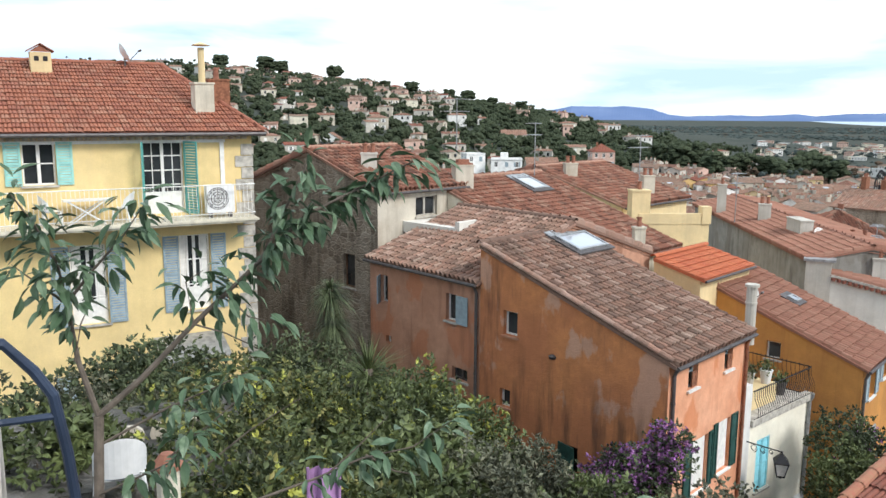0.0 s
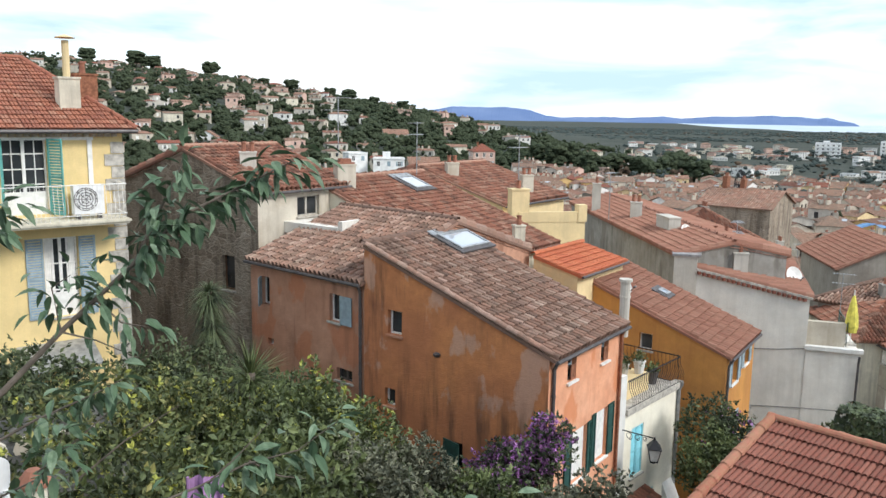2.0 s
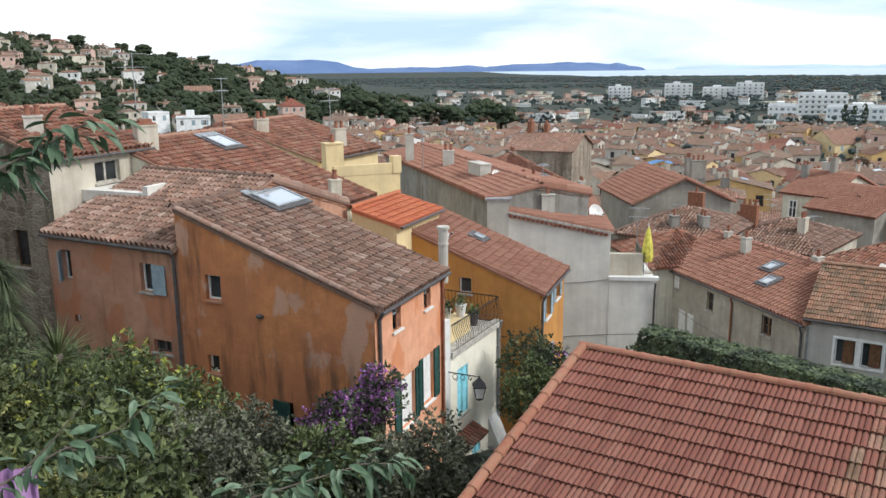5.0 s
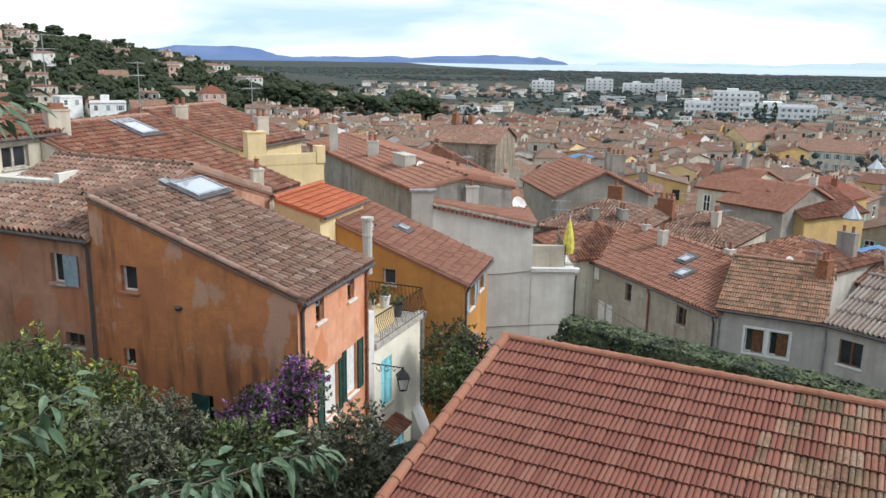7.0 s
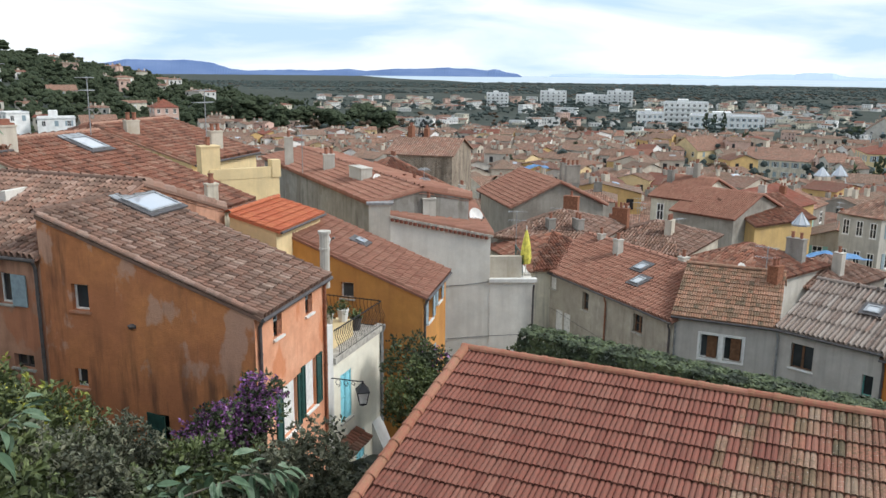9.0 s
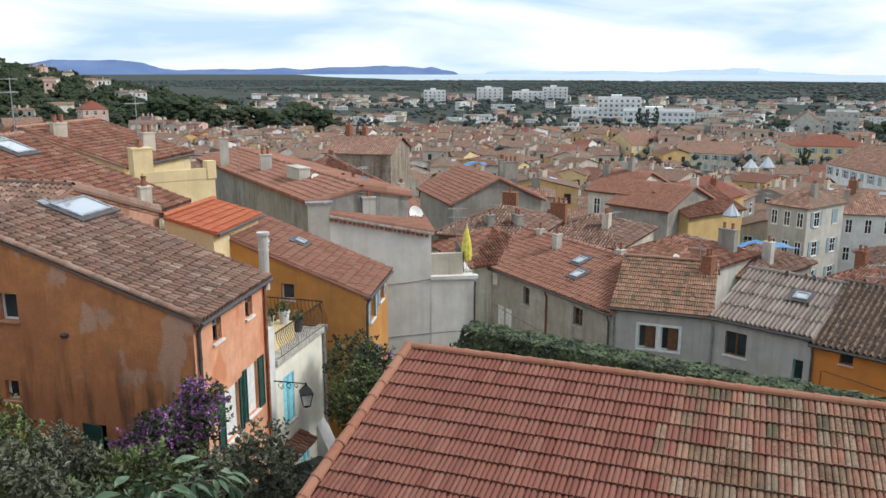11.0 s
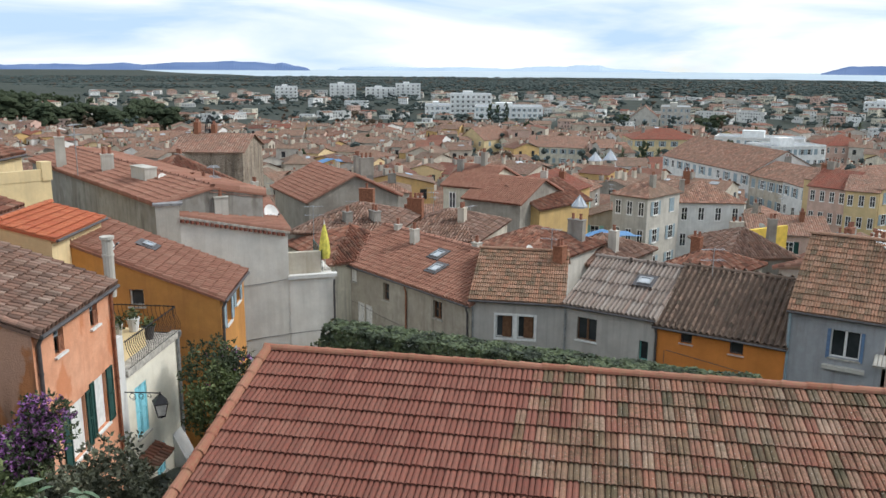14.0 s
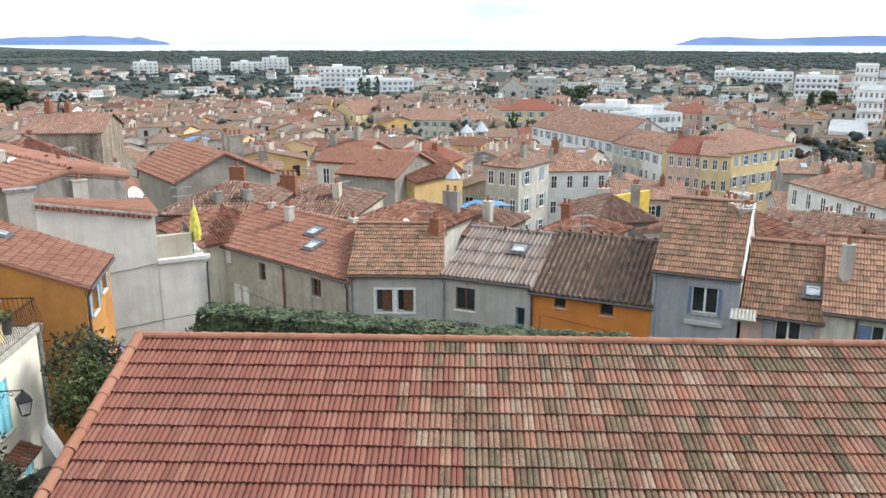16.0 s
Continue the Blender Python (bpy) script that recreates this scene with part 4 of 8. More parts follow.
skylight(A3, o3 + u3.cross(v3) * 0.06, u3, v3, 4.2, 5.75, 1.1, 1.2)
chimney(A3, (-1.6, 30.6, 27.3), 0.55, 0.4, 0.35, 0.4, M["cream"], 1)
mb = MB()
p0 = A3W["front"].at(0.0, 0) - n3 * 3.4
mb.box(V(p0.x, p0.y, 27.6), u3 * 0.2, -n3 * 4.2, Zv * 0.62)
mb.box(V(p0.x, p0.y, 27.6) - u3 * 2.4, u3 * 2.4, -n3 * 0.2, Zv * 0.62)
mb.box(V(p0.x, p0.y, 27.6) - u3 * 2.4 - n3 * 0.22, u3 * 2.4, -n3 * 3.9, Zv * 0.4)
single("parapet", mb, M["pale_plaster"], "whitewashed parapet wall between two roofs", "wall")
A4, A4W, (u4, n4, v4, o4) = house("house", "long pale yellow house under clay tiles", (-2.8, 38.5), UA, 6.2, 27.79, 5.08, 1.52, 14, M["pale_yellow"], M["clay"], seed=14)
for q in ((-5.6, 41.0, 28.6), (-1.9, 42.2, 28.0)):
    chimney(A4, q, 0.9, 0.6, 0.5, 0.45, M["old_stone"], 2)
# yellow terrace house with its tall stack
mb = MB()
w0 = Wall((-1.9, 35.9, 0), (0.94, 0.34))
T1 = thing("house", "yellow rendered house with stepped roof terrace", "house", (-1.9, 35.9, 15), "houses of the old town")
mb.box(w0.at(0, 15), w0.u * 3.1, -w0.n * 3.0, Zv * 12.3)
mb.f = [tuple(reversed(q)) for q in mb.f]
part("wall", mb, M["pale_yellow"], T1)
mb = MB()
mb.box(w0.at(0, 27.3, 0.02), w0.u * 3.1, -w0.n * 0.25, Zv * 0.45)
mb.box(w0.at(2.75, 27.3, 0.06), w0.u * 0.4, -w0.n * 0.5, Zv * 0.75)
mb.f = [tuple(reversed(q)) for q in mb.f]
part("parapet", mb, M["pale_yellow"], T1)
chimney(T1, (-1.95, 36.3, 27.0), 1.7, 0.8, 0.7, 0.35, M["pale_yellow"], 1)
aerial((-2.0, 36.6, 28.8), 2.3, 1.0)
YG, YGW, _y = house("house", "small yellow house with new red tiles", (0.63, 29.34), UA, 4.0, 26.37, 1.82, 0.47, 16, M["pale_yellow"], M["bright"], back="shed", holes=[(2.4, 24.6, 0.8, 1.2)], prof=marseille, seed=15)
window(YG, YGW["front"], 2.4, 24.6, 0.8, 1.2, shut="open", shut_mat=M["teal_pale"])
dish((2.4, 29.6, 25.2), 2.6, 0.22)

# orange house
C_HOLES = [(0.8, 22.6, 0.8, 1.1), (2.5, 22.9, 0.7, 0.95), (0.9, 20.2, 0.8, 1.2)]
C, CW, (cu, cn, cv, co_) = house("house", "orange rendered house with red tiled shed roof", (5.80, 28.41), (0.422, 0.907), 4.1, 23.91, 5.4, 2.1, 12, M["orange"], M["rose"], back="shed", holes=C_HOLES, side_holes=[(2.25, 23.6, 0.5, 0.62)], prof=canal, pitch=0.22, gauge=0.34, seed=16)
for hh in C_HOLES:
    window(C, CW["front"], *hh, shut="open", shut_mat=M["slate_blue"], sill_mat=M["trim"])
window(C, CW["left"], 2.25, 23.6, 0.5, 0.62, leaves=1, cross=0)
downpipe(C, CW["front"], 0.1, 23.8, 18)
skylight(C, co_ + cu.cross(cv) * 0.05, cu, cv, 2.3, 3.4, 0.5, 0.4, False)

# tall grey-white house: a gable wall with a falling roof line and a terrace
DW = Wall((4.9, 35.55, 0), (0.986, -0.165))
TD = thing("house", "tall grey-white house with red roof and terrace", "house", (4.9, 35.5, 12), "houses of the old town")
mb = MB()
DW.panel(mb, 5.35, 12, [(0, 24.6), (0.05, 25.75), (0.9, 25.55), (5.35, 24.68)])
e_ = Wall(DW.at(5.35, 0), -DW.n)
e_.panel(mb, 9.0, 12, [(0, 24.68), (9.0, 24.68)])
b_ = Wall(DW.at(5.35, 0, -9), -DW.u)
b_.panel(mb, 5.35, 12, [(0, 24.68), (5.35, 25.75)])
l_ = Wall(DW.at(0, 0, -9), DW.n)
l_.panel(mb, 9.0, 12, [(0, 25.75), (9.0, 25.75)])
part("wall", mb, M["pale_plaster"], TD)
ra, rb = DW.at(5.45, 24.78, 0.1), DW.at(0.85, 25.68, 0.1)
sl_u, sl_v = -DW.n, (rb - ra).normalized()
slab(TD, [ra, ra + sl_u * 9.2, rb + sl_u * 9.2, rb], 0.1, M["stone"])
lay_tiles(TD, ra + sl_u.cross(sl_v) * 0.01, sl_u, sl_v, 9.2, (rb - ra).length, 0.22, 0.36, canal, M["rose"], seed=21)
mb = MB()
for k in range(22):
    q = DW.at(0.95 + k * 0.2, 25.42 - k * 0.2 * 0.195, 0.0)
    mb.lathe(q + DW.n * 0.06, [(0.085, 0), (0.085, 0.12), (0.02, 0.13)], 7)
part("eaves_course", mb, M["red"], TD, "scalloped clay tile eaves course", kind="stuff")
mb = MB()
mb.box(DW.at(-0.1, 23.4, 0.05), DW.u * 0.95, -DW.n * 0.9, Zv * 2.75)
mb.f = [tuple(reversed(q)) for q in mb.f]
part("chimney", mb, M["greige"], TD)
mb = MB()
mb.box(DW.at(-0.2, 26.15, 0.1), DW.u * 1.2, -DW.n * 1.1, Zv * 0.1)
mb.f = [tuple(reversed(q)) for q in mb.f]
part("chimney_cap", mb, M["zinc"], TD)
chimney(TD, DW.at(2.6, 25.0, -1.4), 1.2, 0.6, 0.5, 0, M["greige"], 1)
chimney(TD, DW.at(1.8, 25.1, -5.0), 1.4, 1.0, 0.6, 0, M["greige"], 2)
# the terrace block beside it
mb = MB()
TW = Wall(DW.at(5.35, 0, 0.02), DW.u)
TW.panel(mb, 2.05, 12, [(0, 22.62), (2.05, 22.62)])
Wall(TW.at(2.05, 0), -TW.n).panel(mb, 3.2, 12, [(0, 22.62), (3.2, 22.62)])
mb.face([TW.at(0, 22.62), TW.at(2.05, 22.62), TW.at(2.05, 22.62, -3.2), TW.at(0, 22.62, -3.2)])
part("terrace_wall", mb, M["pale_plaster"], TD)
mb = MB()
mb.box(TW.at(-0.05, 22.60, 0.1), TW.u * 2.2, -TW.n * 0.3, Zv * 0.16)
mb.f = [tuple(reversed(q)) for q in mb.f]
part("coping", mb, M["white"], TD, "white coping of the terrace edge")
mb = MB()
mb.box(TW.at(0.0, 22.7, -0.4), TW.u * 1.5, -TW.n * 0.3, Zv * 1.0)
mb.f = [tuple(reversed(q)) for q in mb.f]
part("terrace_parapet", mb, M["old_stone"], TD)
mb = MB()
for k in range(9):
    q = TW.at(1.55 + 0.0, 22.75, -0.4 - k * 0.3)
    mb.tube([q, q + Zv * 1.0], 0.018, 5)
mb.tube([TW.at(1.55, 23.75, -0.4), TW.at(1.55, 23.75, -2.8)], 0.025, 5)
part("railing", mb, M["green_paint"], TD)
cable([(3.3, 22.42), (4.2, 22.48), (5.3, 22.62)], DW)
cable([(3.4, 19.75), (3.42, 19.92), (4.6, 20.0), (5.4, 20.05), (7.3, 20.12)], DW)
downpipe(TD, TW, 2.0, 22.5, 13)
P = thing("parasol", "closed yellow canvas parasol on the terrace", "parasol", TW.at(1.72, 22.76, -0.6))
mb = MB()
mb.lathe(TW.at(1.72, 23.3, -0.6), [(0.02, 0), (0.22, 0.04), (0.27, 0.3), (0.22, 0.8), (0.13, 1.25), (0.05, 1.55), (0.0, 1.62)], 9)
part("canopy", mb, M["cloth_yellow"], P)
mb = MB()
mb.tube([TW.at(1.72, 22.76, -0.6), TW.at(1.72, 25.1, -0.6)], 0.022, 6)
part("pole", mb, M["trim"], P)
mb = MB()
mb.cbox(TW.at(1.72, 22.78, -0.6), 0.4, 0.4, 0.08)
part("foot", mb, M["stone"], P)

# long grey side wall and its strip of red roof
LD, LDW, _l = house("house", "long house with stained grey wall and red roof", (0.6, 56.0), (0.215, -0.977), 20.6, 26.19, 2.4, 0.5, 12, M["side_grey"], M["rose"], prof=canal, pitch=0.24, gauge=0.36, seed=23, gutter=False)
chimney(LD, (5.2, 41.5, 25.9), 1.2, 1.6, 0.6, -1.3, M["greige"], 0)
chimney(LD, (4.0, 46.0, 26.0), 1.3, 0.6, 0.5, 0, M["greige"], 2)
chimney(LD, (2.0, 50.5, 26.0), 1.9, 0.5, 0.5, 0, M["greige"], 1)
dish((6.0, 40.5, 25.8), 2.4, 0.4)

# the row along the street
S = 1.2


def row_house(label, L, u, w, z, run, rise, mat, roof, pr, holes=(), **kw):
    sm = M["greige"] if mat == "grey_blue" else M[mat]
    return house("house", label, (L[0] * S, L[1] * S), u, w * S, 32 - (32 - z) * S, run * S, rise * S, 11, M[mat], M[roof], prof=pr, holes=holes, side_mat=sm, group="houses along the street", **kw)


UR = (0.501, -0.865)
hl = [(5.1, 19.7, 0.55, 0.95), (9.35, 19.75, 0.7, 0.9), (2.65, 17.7, 0.65, 1.35), (3.45, 17.7, 0.6, 1.35), (0.68, 20.0, 0.42, 0.7), (2.06, 20.1, 0.5, 0.68)]
R0, R0W, (ru, rn, rv, ro) = row_house("long beige stained house with red tiled roof", (12.91, 36.69), (0.214, -0.977), 10.17, 22.92, 3.11, 1.15, "row_wall", "rose", canal, hl, seed=31, pitch=0.24, gauge=0.36, skew=0.32)
window(R0, R0W["front"], *hl[0], frame_mat=M["brown_wood"], leaves=1)
window(R0, R0W["front"], *hl[1], frame_mat=M["brown_wood"], leaves=2)
for hh in hl[2:]:
    window(R0, R0W["front"], *hh, shut="closed", shut_mat=M["trim"], leaves=1)
skylight(R0, ro + ru.cross(rv) * 0.05, ru, rv, 6.5, 2.5, 0.62, 0.62, False)
skylight(R0, ro + ru.cross(rv) * 0.05, ru, rv, 7.6, 1.4, 0.62, 0.62, False)
chimney(R0, R0W["front"].at(4.1, 21.9, -2.9), 1.1, 0.4, 0.4, 0.3, M["greige"], 1)
chimney(R0, R0W["front"].at(8.2, 22.2, -3.9), 0.6, 0.4, 0.4, 0.3, M["greige"], 1)
chimney(R0, R0W["front"].at(1.6, 21.9, -3.6), 0.9, 0.35, 0.35, 0.3, M["greige"], 1)
downpipe(R0, R0W["front"], 12.0, 20.9, 12)
downpipe(R0, R0W["front"], 7.2, 20.9, 12, M["brick"])
cable([(0.2, 19.0), (3.0, 18.9), (4.4, 18.75), (7.2, 18.6), (11.9, 18.5)], R0W["front"])

hl = [(1.26, 19.5, 0.80, 1.1), (2.26, 19.5, 0.80, 1.1)]
R1, R1W, (ru, rn, rv, ro) = row_house("grey house with lichened red tile roof", (15.1, 26.92), (0.794, -0.609), 3.66, 23.17, 3.3, 1.2, "greige_dark", "row", marseille, hl, seed=32, pitch=0.22, gauge=0.35)
for hh in hl:
    window(R1, R1W["front"], *hh, frame_mat=M["trim"], leaves=2, cross=0, sill=False)
    mb = MB()
    shutter_leaf(mb, R1W["front"], hh[0] + 0.30, hh[1] + 0.03, 0.42, 1.03, -0.09, slats=False)
    part("inner_shutter", mb, M["brown_wood"], R1)
mb = MB()
bars(mb, R1W["front"], 1.16, 19.4, 2.0, 1.30, 0.05, 0.1, 0.07)
mb.box(R1W["front"].at(2.06, 19.5, -0.02), R1W["front"].u * 0.20, R1W["front"].n * 0.07, Zv * 1.1)
part("window_surround", mb, M["trim"], R1, "white painted window surround")
downpipe(R1, R1W["front"], 0.15, 21.0, 12, M["zinc"])
chimney(R1, R1W["front"].at(4.0, 21.8, -3.2), 1.5, 0.55, 0.5, 0.5, M["brick"], 2)

hl = [(0.70, 19.75, 0.95, 1.08), (3.65, 19.35, 0.42, 0.9)]
R2, R2W, (ru, rn, rv, ro) = row_house("grey house with bleached ribbed roof", (17.99, 24.70), UR, 3.62, 23.17, 3.28, 1.15, "greige_dark", "bleached", canal, hl, seed=33, pitch=0.2, gauge=1.1)
window(R2, R2W["front"], *hl[0], frame_mat=M["brown_wood"], leaves=2, cross=0, sill_mat=M["trim"])
window(R2, R2W["front"], *hl[1], frame_mat=M["teal"], leaves=1, cross=0, sill=False)
downpipe(R2, R2W["front"], 0.12, 21.2, 12, M["zinc"])
skylight(R2, ro + ru.cross(rv) * 0.05, ru, rv, 2.75, 2.35, 0.62, 0.55, False)

hl = [(1.15, 20.5, 0.50, 0.62), (3.2, 20.42, 0.55, 0.62)]
R3, R3W, _r = row_house("bright orange house with grey-brown canal tiles", (19.78, 21.61), UR, 4.5, 22.98, 3.35, 1.43, "orange_red", "grey_tile", canal, hl, seed=34, pitch=0.25, gauge=0.3)
for hh in hl:
    window(R3, R3W["front"], *hh, frame_mat=M["pipe"], leaves=1, cross=0, sill_mat=M["pink"])
mb = MB()
mb.box(R3W["front"].at(0.1, 20.95, 0.02), R3W["front"].u * 5.2, R3W["front"].n * 0.1, Zv * 0.1)
part("cornice", mb, M["trim"], R3)
downpipe(R3, R3W["front"], 0.12, 21.0, 12)
cable([(0.5, 19.4), (0.5, 20.0), (0.6, 20.05), (2.6, 19.85), (5.3, 19.55)], R3W["front"])

hl = [(1.6, 21.05, 1.05, 1.12)]
R4, R4W, (ru, rn, rv, ro) = row_house("blue-grey house with tall lichened tile roof", (22.01, 17.77), UR, 2.89, 24.34, 3.34, 1.85, "grey_blue", "row", marseille, hl, seed=35, pitch=0.22, gauge=0.35)
window(R4, R4W["front"], *hl[0], frame_mat=M["trim"], leaves=2, cross=0)
for xx in (1.48, 2.66):
    mb = MB()
    shutter_leaf(mb, R4W["front"], xx, 21.0, 0.12, 1.18, 0.06, slats=False)
    part("shutter", mb, M["blue_paint"], R4)
mb = MB()
mb.box(R4W["front"].at(1.4, 20.6, -0.02), R4W["front"].u * 1.5, R4W["front"].n * 0.22, Zv * 0.14)
part("ledge", mb, M["greige"], R4)
downpipe(R4, R4W["front"], 0.1, 22.6, 12, M["slate_blue"])
chimney(R4, R4W["front"].at(3.2, 24.3, -3.6), 0.55, 0.7, 0.4, -0.5, M["greige"], 1)
ridge_caps(R4, R4W["front"].at(3.5, 22.85, 0.1), R4W["front"].at(3.5, 25.05, -4.0), M["white"], 0.055, 0.4, name="verge_tile")

hl = [(1.3, 19.6, 0.95, 1.6)]
R5, R5W, (ru, rn, rv, ro) = row_house("low pink house with lichened red roof", (23.51, 15.18), UR, 2.51, 23.18, 3.0, 1.75, "pink", "row", marseille, hl, seed=36, pitch=0.22, gauge=0.35)
window(R5, R5W["front"], *hl[0], frame_mat=M["trim"], shut="open", shut_mat=M["grey_blue"], leaves=2, cross=0, sill=False)
skylight(R5, ro + ru.cross(rv) * 0.05, ru, rv, 2.35, 1.25, 0.5, 0.5, False)
for k in range(7):
    mb = MB()
    q = R5W["front"].at(-0.35 + k * 0.14, 21.42, 0.0)
    mb.tube([q, q + R5W["front"].n * 0.55 - Zv * 0.28], 0.08, 6)
    part("corrugation", mb, M["greige"], R5, "grey cement corrugation of the lean-to")

hl = [(1.75, 19.9, 0.9, 1.5)]
R6, R6W, _r = row_house("cream house with pale pantile roof", (24.74, 13.05), UR, 5.0, 23.56, 3.2, 1.75, "cream", "pantile", marseille, hl, seed=37, pitch=0.24, gauge=0.33)
window(R6, R6W["front"], *hl[0], shut="open", shut_mat=M["blue_paint"])
chimney(R6, R6W["front"].at(0.7, 22.2, -1.6), 1.9, 0.36, 0.36, -0.5, M["greige_dark"], 1)
mb = MB()
q = R6W["front"].at(0.3, 22.1, -1.0)
mb.box(q, R6W["front"].u * 0.9, -R6W["front"].n * 1.4 + Zv * 0.75, Zv * 0.25)
mb.f = [tuple(reversed(z)) for z in mb.f]
part("flashing", mb, M["zinc"], R6, "crumpled zinc chimney flashing")
downpipe(R6, R6W["front"], 1.2, 21.7, 12)

# yellow house on the slope
YL, YU = V(-21.66, 14.59, 0), (0.6826, 0.7308)
Y_FRONT = [(5.58, 29.9, 0.86, 1.22), (8.8, 28.9, 1.2, 2.2), (9.75, 25.8, 0.95, 2.4), (6.62, 25.7, 1.0, 2.4), (2.6, 25.7, 1.0, 2.4), (2.2, 29.9, 0.9, 1.2), (6.04, 23.4, 0.6, 0.8)]
YH = thing("house", "yellow rendered villa with hipped roof and balcony", "house", (YL.x, YL.y, 17))
yw = Wall(YL, YU)
Ylen, Ydep, yz = 12.15, 10.4, 31.35
mb = MB()
yw.panel(mb, Ylen, 16, [(0, yz), (Ylen, yz)], Y_FRONT, 0.25)
part("wall", mb, M["yellow"], YH)
mb = MB()
yr = Wall(yw.at(Ylen, 0), -yw.n)
yr.panel(mb, Ydep, 16, [(0, yz), (Ydep, yz)])
Wall(yw.at(Ylen, 0, -Ydep), -yw.u).panel(mb, Ylen, 16, [(0, yz), (Ylen, yz)])
Wall(yw.at(0, 0, -Ydep), yw.n).panel(mb, Ydep, 16, [(0, yz), (Ydep, yz)])
part("wall", mb, M["dark_stone"], YH)
# box painted near black for the villa's unlit inside
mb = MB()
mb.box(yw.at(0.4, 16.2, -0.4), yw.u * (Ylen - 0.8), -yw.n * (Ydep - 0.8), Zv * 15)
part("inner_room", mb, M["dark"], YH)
window(YH, yw, *Y_FRONT[0], shut="open", shut_mat=M["teal_pale"], cross=1)
window(YH, yw, *Y_FRONT[1], cross=4, door=True, sill=False, name="balcony_door")
for x, way in ((8.8, -0.2), (10.0, 0.42)):
    mb = MB()
    shutter_leaf(mb, Wall(yw.at(x, 0, 0.04), yw.u * way + yw.n * 0.8), 0, 28.9, 0.58, 2.2, 0.0)
    part("shutter", mb, M["teal"], YH, "teal louvred shutter standing out from the wall")
for k in (2, 3, 4):
    window(YH, yw, *Y_FRONT[k], shut="open", shut_mat=M["slate_blue"], cross=2, door=True, curtain=True)
window(YH, yw, *Y_FRONT[5], shut="open", shut_mat=M["teal_pale"], cross=1)
window(YH, yw, *Y_FRONT[6], shut="closed", shut_mat=M["slate_blue"])
# hipped roof
e = 0.35
rise = 2.25
c0, c1 = yw.at(-e, yz + 0.02, e), yw.at(Ylen + e, yz + 0.02, e)
c2, c3 = yw.at(Ylen + e, yz + 0.02, -Ydep - e), yw.at(-e, yz + 0.02, -Ydep - e)
r0, r1 = yw.at(2.0, yz + rise, -Ydep / 2), yw.at(Ylen - 1.6, yz + rise, -Ydep / 2)
for pts, uu in (([c0, c1, r1, r0], yw.u), ([c1, c2, r1], -yw.n), ([c2, c3, r0, r1], -yw.u), ([c3, c0, r0], yw.n)):
    slab(YH, pts, 0.12, M["villa_tile"])
    nn = (pts[1] - pts[0]).cross(pts[2] - pts[0]).normalized()
    vv = nn.cross(uu)
    P2 = [((p - pts[0]).dot(uu), (p - pts[0]).dot(vv)) for p in pts]

    def inside(px, py, P2=P2):
        for i in range(len(P2)):
            (ax, ay), (bx, by) = P2[i], P2[(i + 1) % len(P2)]
            if (bx - ax) * (py - ay) - (by - ay) * (px - ax) < -0.05:
                return False
        return True
    lay_tiles(YH, pts[0] + nn * 0.01, uu, vv, max(p[0] for p in P2), max(p[1] for p in P2), 0.22, 0.34, marseille, M["villa_tile"], inside=inside, seed=41)
ridge_caps(YH, r0, r1, M["villa_tile"], 0.1, 0.42)
ridge_caps(YH, c1, r1, M["villa_tile"], 0.1, 0.42, name="hip_tile")
# scalloped eaves, gutter, quoins, pilaster
mb = MB()
for k in range(60):
    q = yw.at(0.1 + k * 0.2, yz - 0.2, 0.06)
    mb.lathe(q, [(0.09, 0.0), (0.09, 0.16), (0.02, 0.17)], 7)
part("eaves_course", mb, M["old_stone"], YH, "scalloped pale tile course under the eaves", kind="stuff")
mb = MB()
mb.tube([c0 + yw.n * 0.06 - Zv * 0.06, c1 + yw.n * 0.06 - Zv * 0.06], 0.06, 8)
part("gutter", mb, M["pipe"], YH)
for k in range(38):
    mb = MB()
    zz = yz - 0.35 - k * 0.37
    wd = 0.55 if k % 2 else 0.36
    mb.box(yw.at(Ylen - wd, zz - 0.36, 0.0), yw.u * (wd + 0.025), yw.n * 0.03, Zv * 0.345)
    mb.box(yw.at(Ylen, zz - 0.36, -0.5), yw.u * 0.025, yw.n * 0.5, Zv * 0.345)
    part("quoin_stone", mb, M["stone"], YH)
mb = MB()
mb.box(yw.at(11.12, 28.75, 0.0), yw.u * 0.13, yw.n * 0.05, Zv * 2.35)
mb.box(yw.at(2.0, 31.05, 0.0), yw.u * 9.3, yw.n * 0.03, Zv * 0.09)
part("pilaster", mb, M["trim"], YH, "white painted strips on the facade")
# balcony
mb = MB()
mb.box(yw.at(0.5, 28.62, 0.0), yw.u * 11.45, yw.n * 1.0, Zv * 0.16)
mb.box(yw.at(0.45, 28.68, 0.95), yw.u * 11.55, yw.n * 0.1, Zv * 0.07)
bal = part("balcony_slab", mb, M["cream"], YH)
mb = MB()
for a, b in ((yw.at(0.55, 29.8, 0.98), yw.at(11.9, 29.8, 0.98)), (yw.at(0.55, 28.92, 0.98), yw.at(11.9, 28.92, 0.98)), (yw.at(11.9, 29.8, 0.98), yw.at(11.9, 29.8, 0.0)), (yw.at(11.9, 28.92, 0.98), yw.at(11.9, 28.92, 0.0))):
    mb.tube([a, b], 0.016, 5)
part("handrail", mb, M["trim"], bal)
